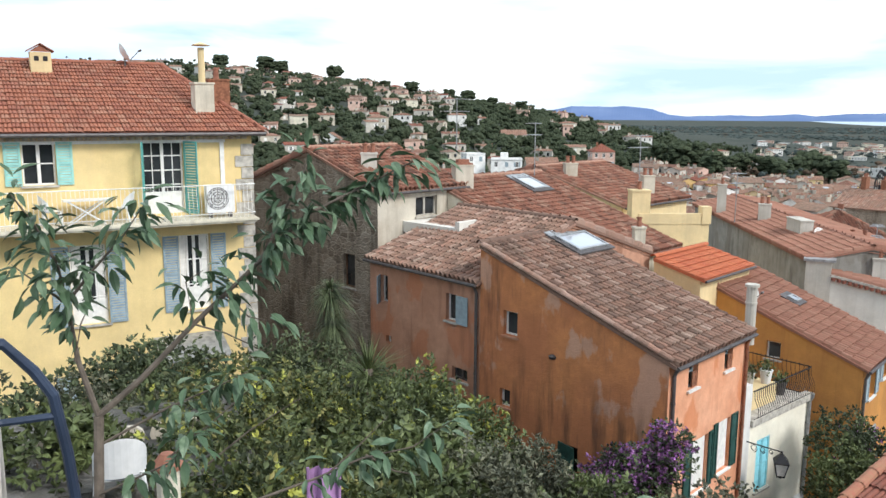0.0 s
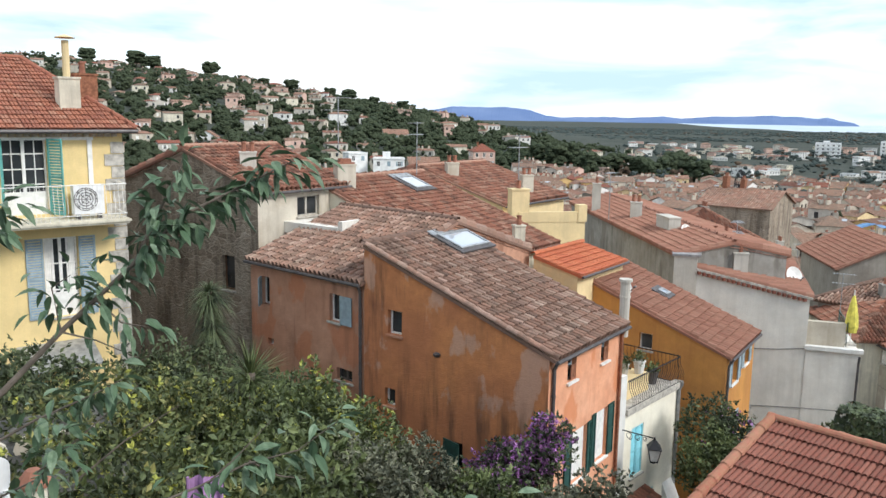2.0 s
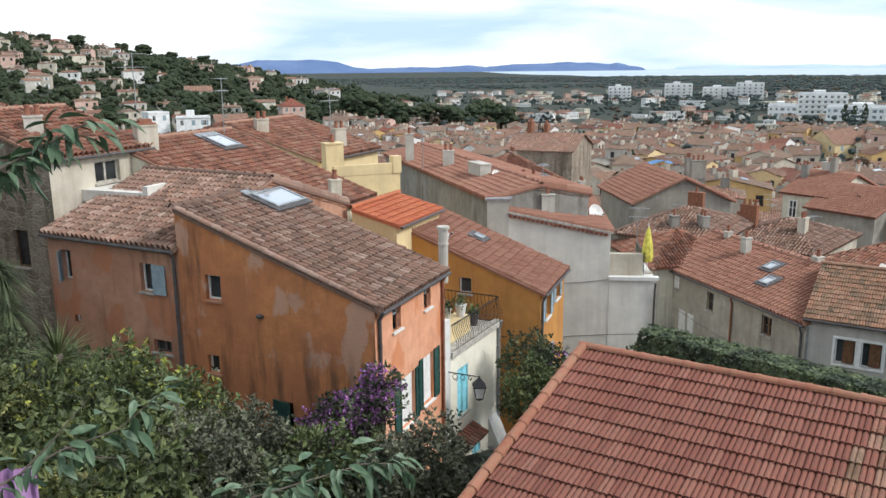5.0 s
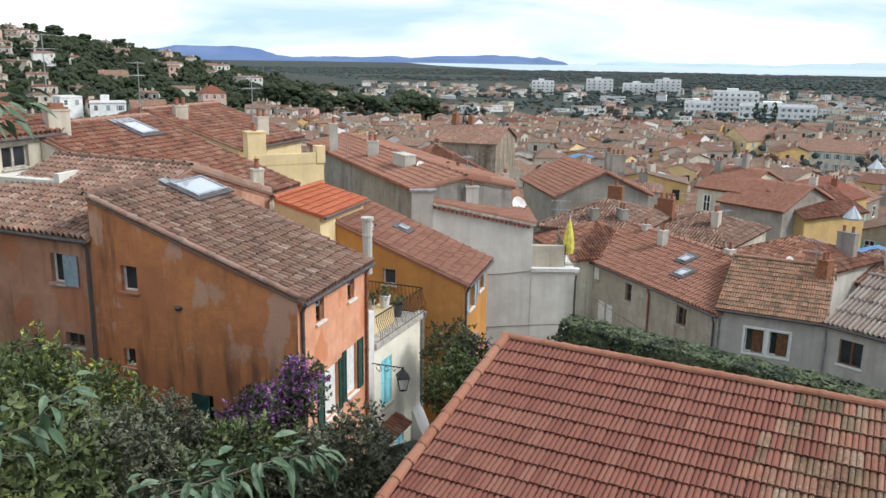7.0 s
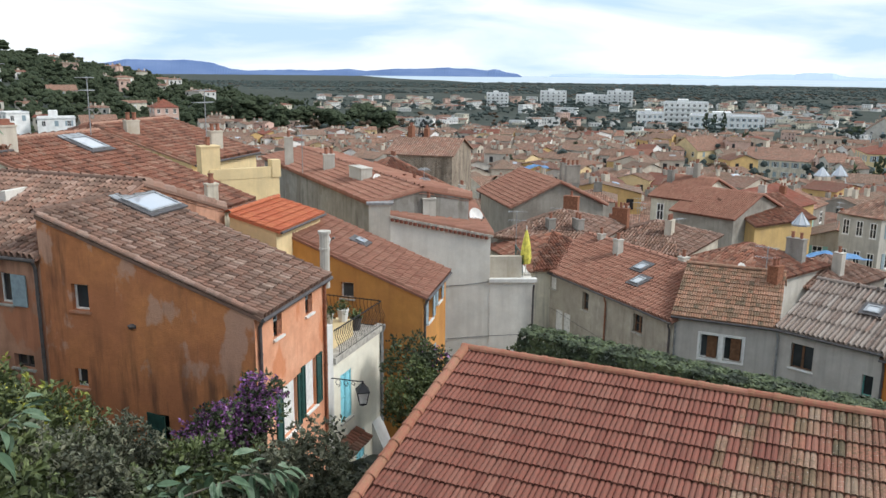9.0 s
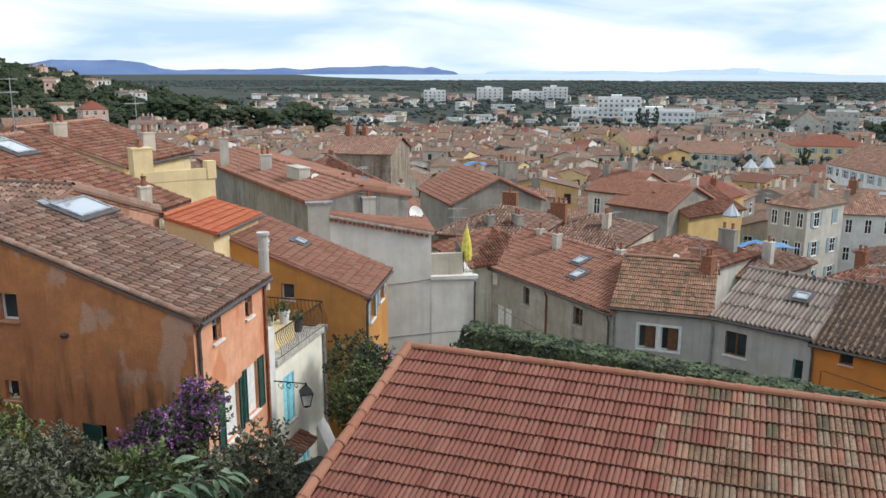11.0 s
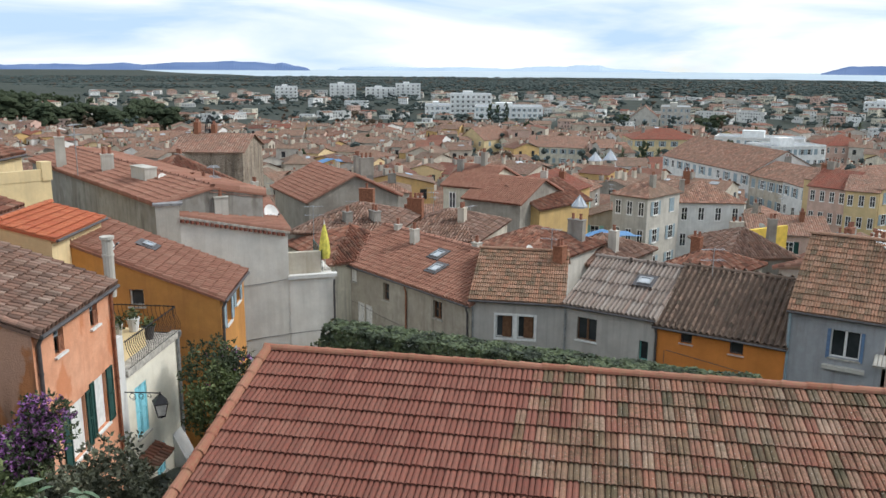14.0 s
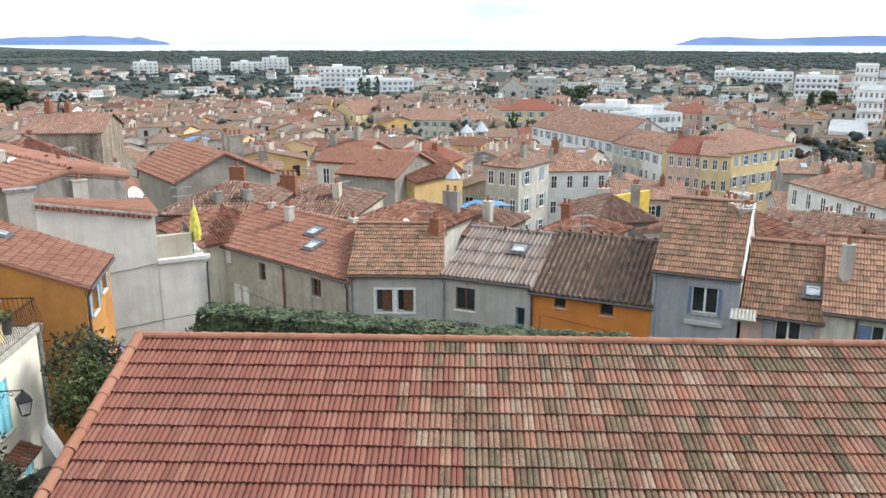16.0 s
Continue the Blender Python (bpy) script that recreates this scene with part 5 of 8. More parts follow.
for k in range(95):
    mb = MB()
    q = yw.at(0.6 + k * 0.119, 28.78, 0.98)
    bow = 0.07
    mb.tube([q, q + Zv * 0.2 + yw.n * bow, q + Zv * 0.45 + yw.n * bow * 0.9, q + Zv * 0.75, q + Zv * 1.02], 0.008, 4)
    part("baluster", mb, M["trim"], bal)
ac = thing("air_conditioner", "white air conditioner unit on the balcony", "air conditioner", yw.at(10.9, 28.8, 0.5))
mb = MB()
mb.box(yw.at(10.5, 28.92, 0.35), yw.u * 0.85, yw.n * 0.32, Zv * 0.85)
part("case", mb, M["plastic_white"], ac)
mb = MB()
cc = yw.at(10.83, 29.36, 0.68)
for rr in (0.12, 0.2, 0.28, 0.33):
    mb.tube([cc + (yw.u * math.cos(t) + Zv * math.sin(t)) * rr for t in [2 * math.pi * i / 20 for i in range(21)]], 0.012, 4)
for t in range(8):
    a = math.pi * t / 4
    mb.tube([cc, cc + (yw.u * math.cos(a) + Zv * math.sin(a)) * 0.33], 0.008, 4)
part("fan_grille", mb, M["pipe"], ac)
mb = MB()
for xx in (10.6, 11.2):
    mb.box(yw.at(xx, 28.78, 0.4), yw.u * 0.06, yw.n * 0.3, Zv * 0.14)
part("foot", mb, M["pipe"], ac)
# table and chairs on the balcony
tb = thing("garden_table", "white folding plastic table on the balcony", "table", yw.at(7.2, 28.78, 0.5))
mb = MB()
mb.box(yw.at(6.5, 29.47, 0.25), yw.u * 1.3, yw.n * 0.55, Zv * 0.035)
part("tabletop", mb, M["plastic_white"], tb)
for xa, xb in ((6.6, 7.6), (7.6, 6.6)):
    for oo in (0.3, 0.75):
        mb = MB()
        mb.tube([yw.at(xa, 28.78, oo), yw.at(xb, 29.47, oo)], 0.022, 5)
        part("leg", mb, M["plastic_white"], tb)


def plastic_chair(p, rot, name="garden_chair", label="white moulded plastic garden chair", round_seat=False):
    ch = thing(name, label, "chair", p, "garden chairs")
    p = Vector(p)
    u, n = V(math.cos(rot), math.sin(rot), 0), V(-math.sin(rot), math.cos(rot), 0)
    mb = MB()
    k = 10
    for i in range(k):
        for j in range(3):
            def sp(a, b):
                x, y = -0.25 + 0.5 * a / k, -0.24 + 0.46 * b / 3
                return p + u * x + n * y + Zv * (0.43 - 0.02 * math.sin(math.pi * a / k))
            mb.face([sp(i, j), sp(i + 1, j), sp(i + 1, j + 1), sp(i, j + 1)])
            mb.face([x - Zv * 0.02 for x in (sp(i, j + 1), sp(i + 1, j + 1), sp(i + 1, j), sp(i, j))])
    part("seat", mb, M["plastic_white"], ch)
    mb = MB()
    for i in range(12):
        def bp(a, z):
            t = math.pi * (0.05 + 0.9 * a / 12)
            return p + u * (0.29 * math.cos(t)) + n * (0.02 + 0.25 * math.sin(t) + 0.08 * z) + Zv * (0.43 + z * (0.22 + 0.26 * math.sin(t)))
        mb.face([bp(i, 0), bp(i + 1, 0), bp(i + 1, 1), bp(i, 1)])
        off = -n * 0.02
        mb.face([bp(i, 1) + off, bp(i + 1, 1) + off, bp(i + 1, 0) + off, bp(i, 0) + off])
    part("backrest", mb, M["plastic_white"], ch)
    for sx, sy in ((-1, -1), (1, -1), (-1, 1), (1, 1)):
        mb = MB()
        q = p + u * sx * 0.22 + n * sy * 0.2
        mb.tube([q + u * sx * 0.05 + n * sy * 0.05, q + Zv * 0.43], [0.022, 0.032], 6)
        part("leg", mb, M["plastic_white"], ch)
    return ch


plastic_chair(yw.at(6.2, 28.78, 0.55), 2.4)
plastic_chair(yw.at(8.1, 28.78, 0.5), -1.2)
# roof furniture of the villa
q = yw.at(11.0, 31.4, -1.3)
chimney(YH, q, 1.45, 0.6, 0.55, 0.82, M["cream"], 0)
mb = MB()
mb.tube([q + Zv * 1.5, q + Zv * 2.6], 0.11, 10)
mb.lathe(q + Zv * 2.68, [(0.0, 0.1), (0.3, 0.0), (0.28, -0.02), (0.0, 0.02)], 10)
part("flue", mb, M["pale_yellow"], YH)
q = yw.at(11.7, 31.4, -2.2)
chimney(YH, q, 1.6, 0.7, 0.7, 0.82, M["brick"], 1)
q = yw.at(6.6, 33.2, -4.4)
mb = MB()
mb.cbox(q, 0.62, 0.5, 0.66, 0.82)
dv = part("dovecote_vent", mb, M["pale_yellow"], YH, "yellow roof vent with two square holes")
mb = MB()
a, b = yw.u, -yw.n
t0 = q + Zv * 0.67
for s_ in (-1, 1):
    mb.box(t0 + a * (-0.40 if s_ < 0 else 0.0) - b * 0.32 + Zv * (0 if s_ < 0 else 0.24), a * 0.40 + Zv * 0.24 * (1 if s_ < 0 else -1), b * 0.64, Zv * 0.035)
mb.face([t0 - a * 0.33 - b * 0.255, t0 + a * 0.33 - b * 0.255, t0 - b * 0.255 + Zv * 0.22])
part("vent_roof", mb, M["terracotta"], dv)
# thin near-black plates; the shade of the two holes is their colour
for xx in (-0.2, 0.06):
    mb = MB()
    mb.box(q + a * xx - b * 0.26 + Zv * 0.38, a * 0.14, b * 0.02, Zv * 0.15)
    part("vent_hole", mb, M["dark"], dv)
dish(yw.at(9.3, 33.3, -4.9), 0.75, 0.32)
mb = MB()
mb.box(yw.at(8.85, 25.0, 0.0), yw.u * 2.1, yw.n * 1.2 - Zv * 0.5, Zv * 0.05)
part("awning", mb, M["zinc"], YH, "corrugated porch awning")

# ---- the big red roof below the walk ----
kn, ku = V(-0.6143, -0.7891, 0), V(0.7891, -0.6143, 0)
K0 = V(3.74, 14.37, 26.8)
KS = math.tan(radians(15))
KH = thing("house", "house roofed in red interlocking tiles, patched with lichen", "house", (K0.x, K0.y, 18))
krun, klen = 5.2, 19.0


def tile_zone(p):
    s = (p - K0).dot(ku)
    w_ = noise.noise(p * 1.7) * 0.7 + noise.noise(p * 9.7) * 2.2
    return s > 4.9 + 0.12 * (p - K0).dot(kn) + w_


# the verge leans outwards a little down the slope
ka, kb = K0 + kn * krun - Zv * KS * krun, K0.copy()
kv = (kb - ka).normalized()
kl = (kb - ka).length
slab(KH, [ka + ku * 0.05, ka + ku * klen, kb + ku * klen, kb], 0.12, M["red"])
lay_tiles(KH, ka + ku * 0.12 + ku.cross(kv) * 0.01, ku, kv, klen, kl, 0.18, 0.395, marseille, [M["red"], M["patina"]], [M["red_1"], M["patina_1"]], near=K0 + ku * 5.5 + kn * 2.0, seed=51, jitter=0.006)
kd = kb - kn * 5.5 - Zv * 5.5 * math.tan(radians(26))
slab(KH, [kb, kb + ku * klen, kd + ku * klen, kd], 0.12, M["red"])
ridge_caps(KH, kb + Zv * 0.02, kb + ku * klen + Zv * 0.02, M["ridge_1"], 0.085, 0.40)
ridge_caps(KH, ka + ku * 0.03 + Zv * 0.03, kb + ku * 0.03 + Zv * 0.03, M["ridge_1"], 0.095, 0.40, name="verge_tile")
mb = MB()
kw = Wall(ka + ku * 0.3 - kn * 0.4, ku)
kw.panel(mb, klen - 0.6, 16, [(0, ka.z - 0.15), (klen - 0.6, ka.z - 0.15)])
Wall(kd + ku * 0.3 + kn * 0.4, kn).panel(mb, 9.9, 16, [(0, kd.z - 0.1), (5.1, kb.z - 0.15), (9.9, ka.z - 0.15)])
Wall(kd + ku * (klen - 0.3) + kn * 0.4, -ku).panel(mb, klen - 0.6, 16, [(0, kd.z - 0.1), (klen - 0.6, kd.z - 0.1)])
part("wall", mb, M["cream"], KH)

# ---- cream house with the roof terrace, lamp on its corner ----
BW = Wall((2.16, 24.95, 0), (0.5356, 0.8445))
B_HOLES = [(0.53, 20.5, 0.81, 1.68), (1.66, 18.55, 0.66, 1.08)]
BH = thing("house", "narrow cream house with blue shutters and roof terrace", "house", (2.05, 23.47, 14), "houses of the old town")
mb = MB()
BW.panel(mb, 3.9, 13, [(0, 22.85), (3.9, 22.85)], B_HOLES)
Wall(BW.at(3.9, 0), -BW.n).panel(mb, 4.5, 13, [(0, 22.85), (4.5, 22.85)])
Wall(BW.at(0, 0, -4.5), BW.n).panel(mb, 4.5, 13, [(0, 22.85), (4.5, 22.85)])
part("wall", mb, M["cream_pale"], BH)
mb = MB()
mb.face([BW.at(0, 22.87), BW.at(3.9, 22.87), BW.at(3.9, 22.87, -4.5), BW.at(0, 22.87, -4.5)])
part("terrace_floor", mb, M["stone"], BH)
# near-black box in place of unlit rooms
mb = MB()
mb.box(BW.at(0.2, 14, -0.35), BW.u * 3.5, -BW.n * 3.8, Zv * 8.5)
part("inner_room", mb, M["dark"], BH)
mb = MB()
mb.box(BW.at(0.003, 22.77, -0.2), BW.u * 3.95, BW.n * 0.32, Zv * 0.2)
part("cornice", mb, M["stone"], BH)
for hh in B_HOLES:
    window(BH, BW, *hh, shut="closed", shut_mat=M["sky_blue"])
rl = MB()
pts_r = [BW.at(0.1, 23.85, 0.02), BW.at(3.8, 23.85, 0.02), BW.at(3.85, 23.85, -0.1), BW.at(3.85, 23.85, -2.6)]
rl.tube(pts_r, 0.02, 6)
rl.tube([p_ - Zv * 0.95 for p_ in pts_r], 0.016, 6)
rail = part("balcony_rail", rl, M["iron"], BH)
for k in range(46):
    q = BW.at(0.15 + k * 0.125, 22.95, 0.02) if k < 30 else BW.at(3.85, 22.95, -0.1 - (k - 30) * 0.15)
    o_ = BW.n if k < 30 else BW.u
    mb = MB()
    mb.tube([q, q + Zv * 0.12 + o_ * 0.16, q + Zv * 0.35 + o_ * 0.17, q + Zv * 0.65 + o_ * 0.03, q + Zv * 0.95], 0.009, 4)
    part("baluster", mb, M["iron"], rail)
mb = MB()
mb.box(BW.at(-0.42, 13.0, 0.03), BW.u * 0.42, -BW.n * 0.4, Zv * 11.1)
mb.f = [tuple(reversed(q)) for q in mb.f]
part("pier", mb, M["white"], BH)
mb = MB()
mb.box(BW.at(3.0, 13, 0.0), BW.u * 0.75, BW.n * 0.5, Zv * 5.4)
mb.face([BW.at(3.0, 18.4, 0.5), BW.at(3.75, 18.4, 0.5), BW.at(3.75, 19.5, 0.0), BW.at(3.0, 19.5, 0.0)])
mb.face([BW.at(3.0, 18.4, 0.0), BW.at(3.0, 18.4, 0.5), BW.at(3.0, 19.5, 0.0)])
mb.face([BW.at(3.75, 18.4, 0.5), BW.at(3.75, 18.4, 0.0), BW.at(3.75, 19.5, 0.0)])
part("buttress", mb, M["white"], BH)
pc = thing("porch_roof", "small tiled canopy over a doorway", "canopy", BW.at(1.0, 19.8, 0))
o_ = BW.at(0.15, 19.62, 0.6)
v_ = (-BW.n * 0.6 + Zv * 0.3).normalized()
slab(pc, [o_, o_ + BW.u * 1.5, o_ + BW.u * 1.5 + v_ * 0.66, o_ + v_ * 0.66], 0.05, M["stone"])
lay_tiles(pc, o_ + BW.u.cross(v_) * 0.01, BW.u, v_, 1.5, 0.66, 0.2, 0.3, canal, M["clay"], seed=61)
downpipe(BH, BW, 3.75, 23.0, 16, M["zinc"], 0.06)

# wall lamp
lp = thing("street_lamp", "black iron lantern on a scrolled wall bracket", "lamp", BW.at(-0.15, 22.3, 0))
arm = MB()
arm.tube([BW.at(-0.15, 22.36, 0.0), BW.at(-0.1, 22.36, 0.9), BW.at(-0.1, 22.36, 1.12)], 0.018, 6)
arm.tube([BW.at(-0.13, 22.05, 0.0), BW.at(-0.13, 22.45, 0.0)], 0.03, 6)
for cx, r_ in ((0.25, 0.12), (0.52, 0.10), (0.78, 0.07)):
    arm.tube([BW.at(-0.12, 22.34 - r_ - math.cos(t) * r_ * (1 - t * 0.06), cx + math.sin(t) * r_ * (1 - t * 0.06)) for t in [i * 0.55 for i in range(16)]], 0.01, 5)
part("bracket", arm, M["iron"], lp)
lc = BW.at(-0.1, 21.65, 1.1)


def frustum(mb, c, w0_, w1_, z0_, z1_, m=0):
    for i in range(4):
        a0_, a1_ = math.pi / 4 + i * math.pi / 2, math.pi / 4 + (i + 1) * math.pi / 2
        p_ = [c + V(math.cos(t) * w, math.sin(t) * w, z) for t, w, z in ((a0_, w0_, z0_), (a1_, w0_, z0_), (a1_, w1_, z1_), (a0_, w1_, z1_))]
        mb.face(p_, m)


mb = MB()
frustum(mb, lc, 0.30, 0.06, 0.42, 0.66)
frustum(mb, lc, 0.30, 0.27, 0.42, 0.39)
mb.tube([lc + Zv * 0.62, lc + Zv * 0.74], 0.03, 6)
part("lantern_hood", mb, M["iron"], lp)
mb = MB()
for i in range(4):
    a_ = math.pi / 4 + i * math.pi / 2
    mb.tube([lc + V(math.cos(a_) * 0.15, math.sin(a_) * 0.15, 0), lc + V(math.cos(a_) * 0.26, math.sin(a_) * 0.26, 0.4)], 0.014, 5)
frustum(mb, lc, 0.16, 0.16, -0.03, 0.02)
mb.tube([lc - Zv * 0.08, lc], 0.05, 6)
part("lantern_frame", mb, M["iron"], lp)
mb = MB()
frustum(mb, lc, 0.145, 0.25, 0.02, 0.39)
part("lantern_glass", mb, M["lamp_glass"], lp)
# a low cream planter wall on the terrace, with pots
mb = MB()
mb.box(BW.at(0.25, 22.875, -0.5), BW.u * 2.3, BW.n * -0.65, Zv * 0.6)
mb.f = [tuple(reversed(q)) for q in mb.f]
part("planter_wall", mb, M["pale_yellow"], BH)
for k, (x_, o_, r_, lab) in enumerate(((0.7, -0.8, 0.2, "terracotta pot with a bushy herb"), (1.5, -0.9, 0.17, "grey pot standing on the terrace"), (2.2, -0.7, 0.2, "white square planter on the terrace"), (3.2, -0.7, 0.22, "dark pot with trailing plant"))):
    zb = 23.48 if k < 3 else 22.88
    pt = thing("flower_pot", lab, "pot", BW.at(x_, zb, o_), "terrace pots")
    mb = MB()
    mb.lathe(BW.at(x_, zb, o_), [(0.01, 0), (r_ * 0.7, 0.0), (r_, 0.4), (r_ * 1.08, 0.4), (r_ * 1.08, 0.45), (r_ * 0.9, 0.45), (r_ * 0.85, 0.4), (0.0, 0.4)], 10)
    part("pot", mb, (M["terracotta"], M["greige"], M["white"], M["pipe"])[k], pt)
    mb = MB()
    rg = random.Random(k)
    for i in range(160):
        d_ = V(rg.gauss(0, 1), rg.gauss(0, 1), rg.gauss(0.4, 0.8)).normalized() * rg.uniform(0.05, 0.32)
        q = BW.at(x_, zb + 0.48, o_) + d_
        a_, b_ = V(rg.uniform(-1, 1), rg.uniform(-1, 1), rg.uniform(-1, 1)).normalized() * 0.06, V(rg.uniform(-1, 1), rg.uniform(-1, 1), rg.uniform(-1, 1)).normalized() * 0.035
        mb.face([q - a_, q + b_, q + a_, q - b_])
    part("plant", mb, M["leaf"], pt, kind="stuff")


# ---- the town ----
M["yellow_town"] = plaster("town_yellow_render", (0.70, 0.53, 0.28), (0.50, 0.40, 0.25), 0.3, 0.3)
M["ochre_town"] = plaster("town_ochre_render", (0.62, 0.42, 0.18), (0.42, 0.30, 0.16), 0.4, 0.3)
_m = Mat("flat_roof_gravel", 0.9)
M["flat"] = _m.color(_m.mix(_m.noise(_m.world(), 0.5, 5), (0.27, 0.28, 0.29, 1), (0.40, 0.41, 0.42, 1)))
SHUT = [M["slate_blue"], M["teal_pale"], M["trim"], M["brown_wood"], M["green_paint"]]
town_rng = random.Random(7)


def town_window_mesh(w, h, shut, opened, key):
    """A casement with glass, bars, sill and leaves as one stepped relief on the wall at y = 0, facing -y."""
    f = 0.07
    xs = [-w / 2, -w / 2 + f, -f / 2, f / 2, w / 2 - f, w / 2]
    if shut and opened:
        xs = [-w - 0.02, -w / 2 - 0.02] + xs + [w / 2 + 0.02, w + 0.02]
    zs = [-0.1, 0.0, f, h * 0.55, h * 0.55 + 0.05, h - f, h]

    def cell(a, b, z):
        x = (a + b) / 2
        if z < 0:
            return (0.10, 0) if abs(x) < w / 2 else (0.0, -1)
        if abs(x) > w / 2 + 0.02:
            return (0.06, 2)
        if abs(x) > w / 2:
            return (0.02, 0)
        if shut and not opened:
            return (0.05, 2) if abs(x) > f / 2 else (0.035, 2)
        bar = abs(x) > w / 2 - f or abs(x) < f / 2 or z < f or z > h - f or h * 0.55 < z < h * 0.55 + 0.05
        return (0.05, 0) if bar else (0.012, 1)
    mb = MB()
    vid = {}

    def vert(x, y, z):
        q = (round(x, 4), round(y, 4), round(z, 4))
        if q not in vid:
            vid[q] = len(mb.v)
            mb.v.append(q)
        return vid[q]

    def quad(pts, m):
        mb.f.append(tuple(vert(*p) for p in pts))
        mb.mi.append(m)
        mb.uv.append(None)
    nx, nz = len(xs) - 1, len(zs) - 1
    grid = [[cell(xs[i], xs[i + 1], (zs[k] + zs[k + 1]) / 2) for k in range(nz)] for i in range(nx)]
    for i in range(nx):
        for k in range(nz):
            d, m = grid[i][k]
            if m < 0:
                continue
            a, b, c, e = xs[i], xs[i + 1], zs[k], zs[k + 1]
            quad([(a, -d, c), (b, -d, c), (b, -d, e), (a, -d, e)], m)
            dr = grid[i + 1][k][0] if i + 1 < nx else 0.0
            if abs(dr - d) > 1e-5:
                quad([(b, -d, c), (b, -dr, c), (b, -dr, e), (b, -d, e)], m)
            du = grid[i][k + 1][0] if k + 1 < nz else 0.0
            if abs(du - d) > 1e-5:
                quad([(a, -d, e), (b, -d, e), (b, -du, e), (a, -du, e)], m)
            if i == 0 or grid[i - 1][k][1] < 0:
                quad([(a, 0.0, c), (a, -d, c), (a, -d, e), (a, 0.0, e)], m)
            if k == 0 or grid[i][k - 1][1] < 0:
                quad([(a, 0.0, c), (b, 0.0, c), (b, -d, c), (a, -d, c)], m)
    return mb.mesh("window", [M["trim"], M["glass"], shut or M["trim"]])


TOWN_WIN = {}


def town_window(parent, wall, x, z, w, h, shut, opened):
    key = (round(w, 1), round(h, 1), shut.name if shut else "", opened)
    if key not in TOWN_WIN:
        TOWN_WIN[key] = town_window_mesh(round(w, 1), round(h, 1), shut, opened, key)
    ob = new("window", TOWN_WIN[key])
    m = Matrix((wall.u, -wall.n, Zv)).transposed().to_4x4()
    m.translation = wall.at(x, z, 0.004)
    ob.parent = parent
    ob.matrix_parent_inverse = parent.matrix_basis.inverted()
    ob.matrix_basis = m


def roof_face(mb, pts, u, v, o):
    uv = [((p - o).dot(u), (p - o).dot(v)) for p in pts]
    mb.face(pts, 0, uv)


FARBIN = MB()
FAR_MATS = []


def far_mat(m):
    if m not in FAR_MATS:
        FAR_MATS.append(m)
    return FAR_MATS.index(m)


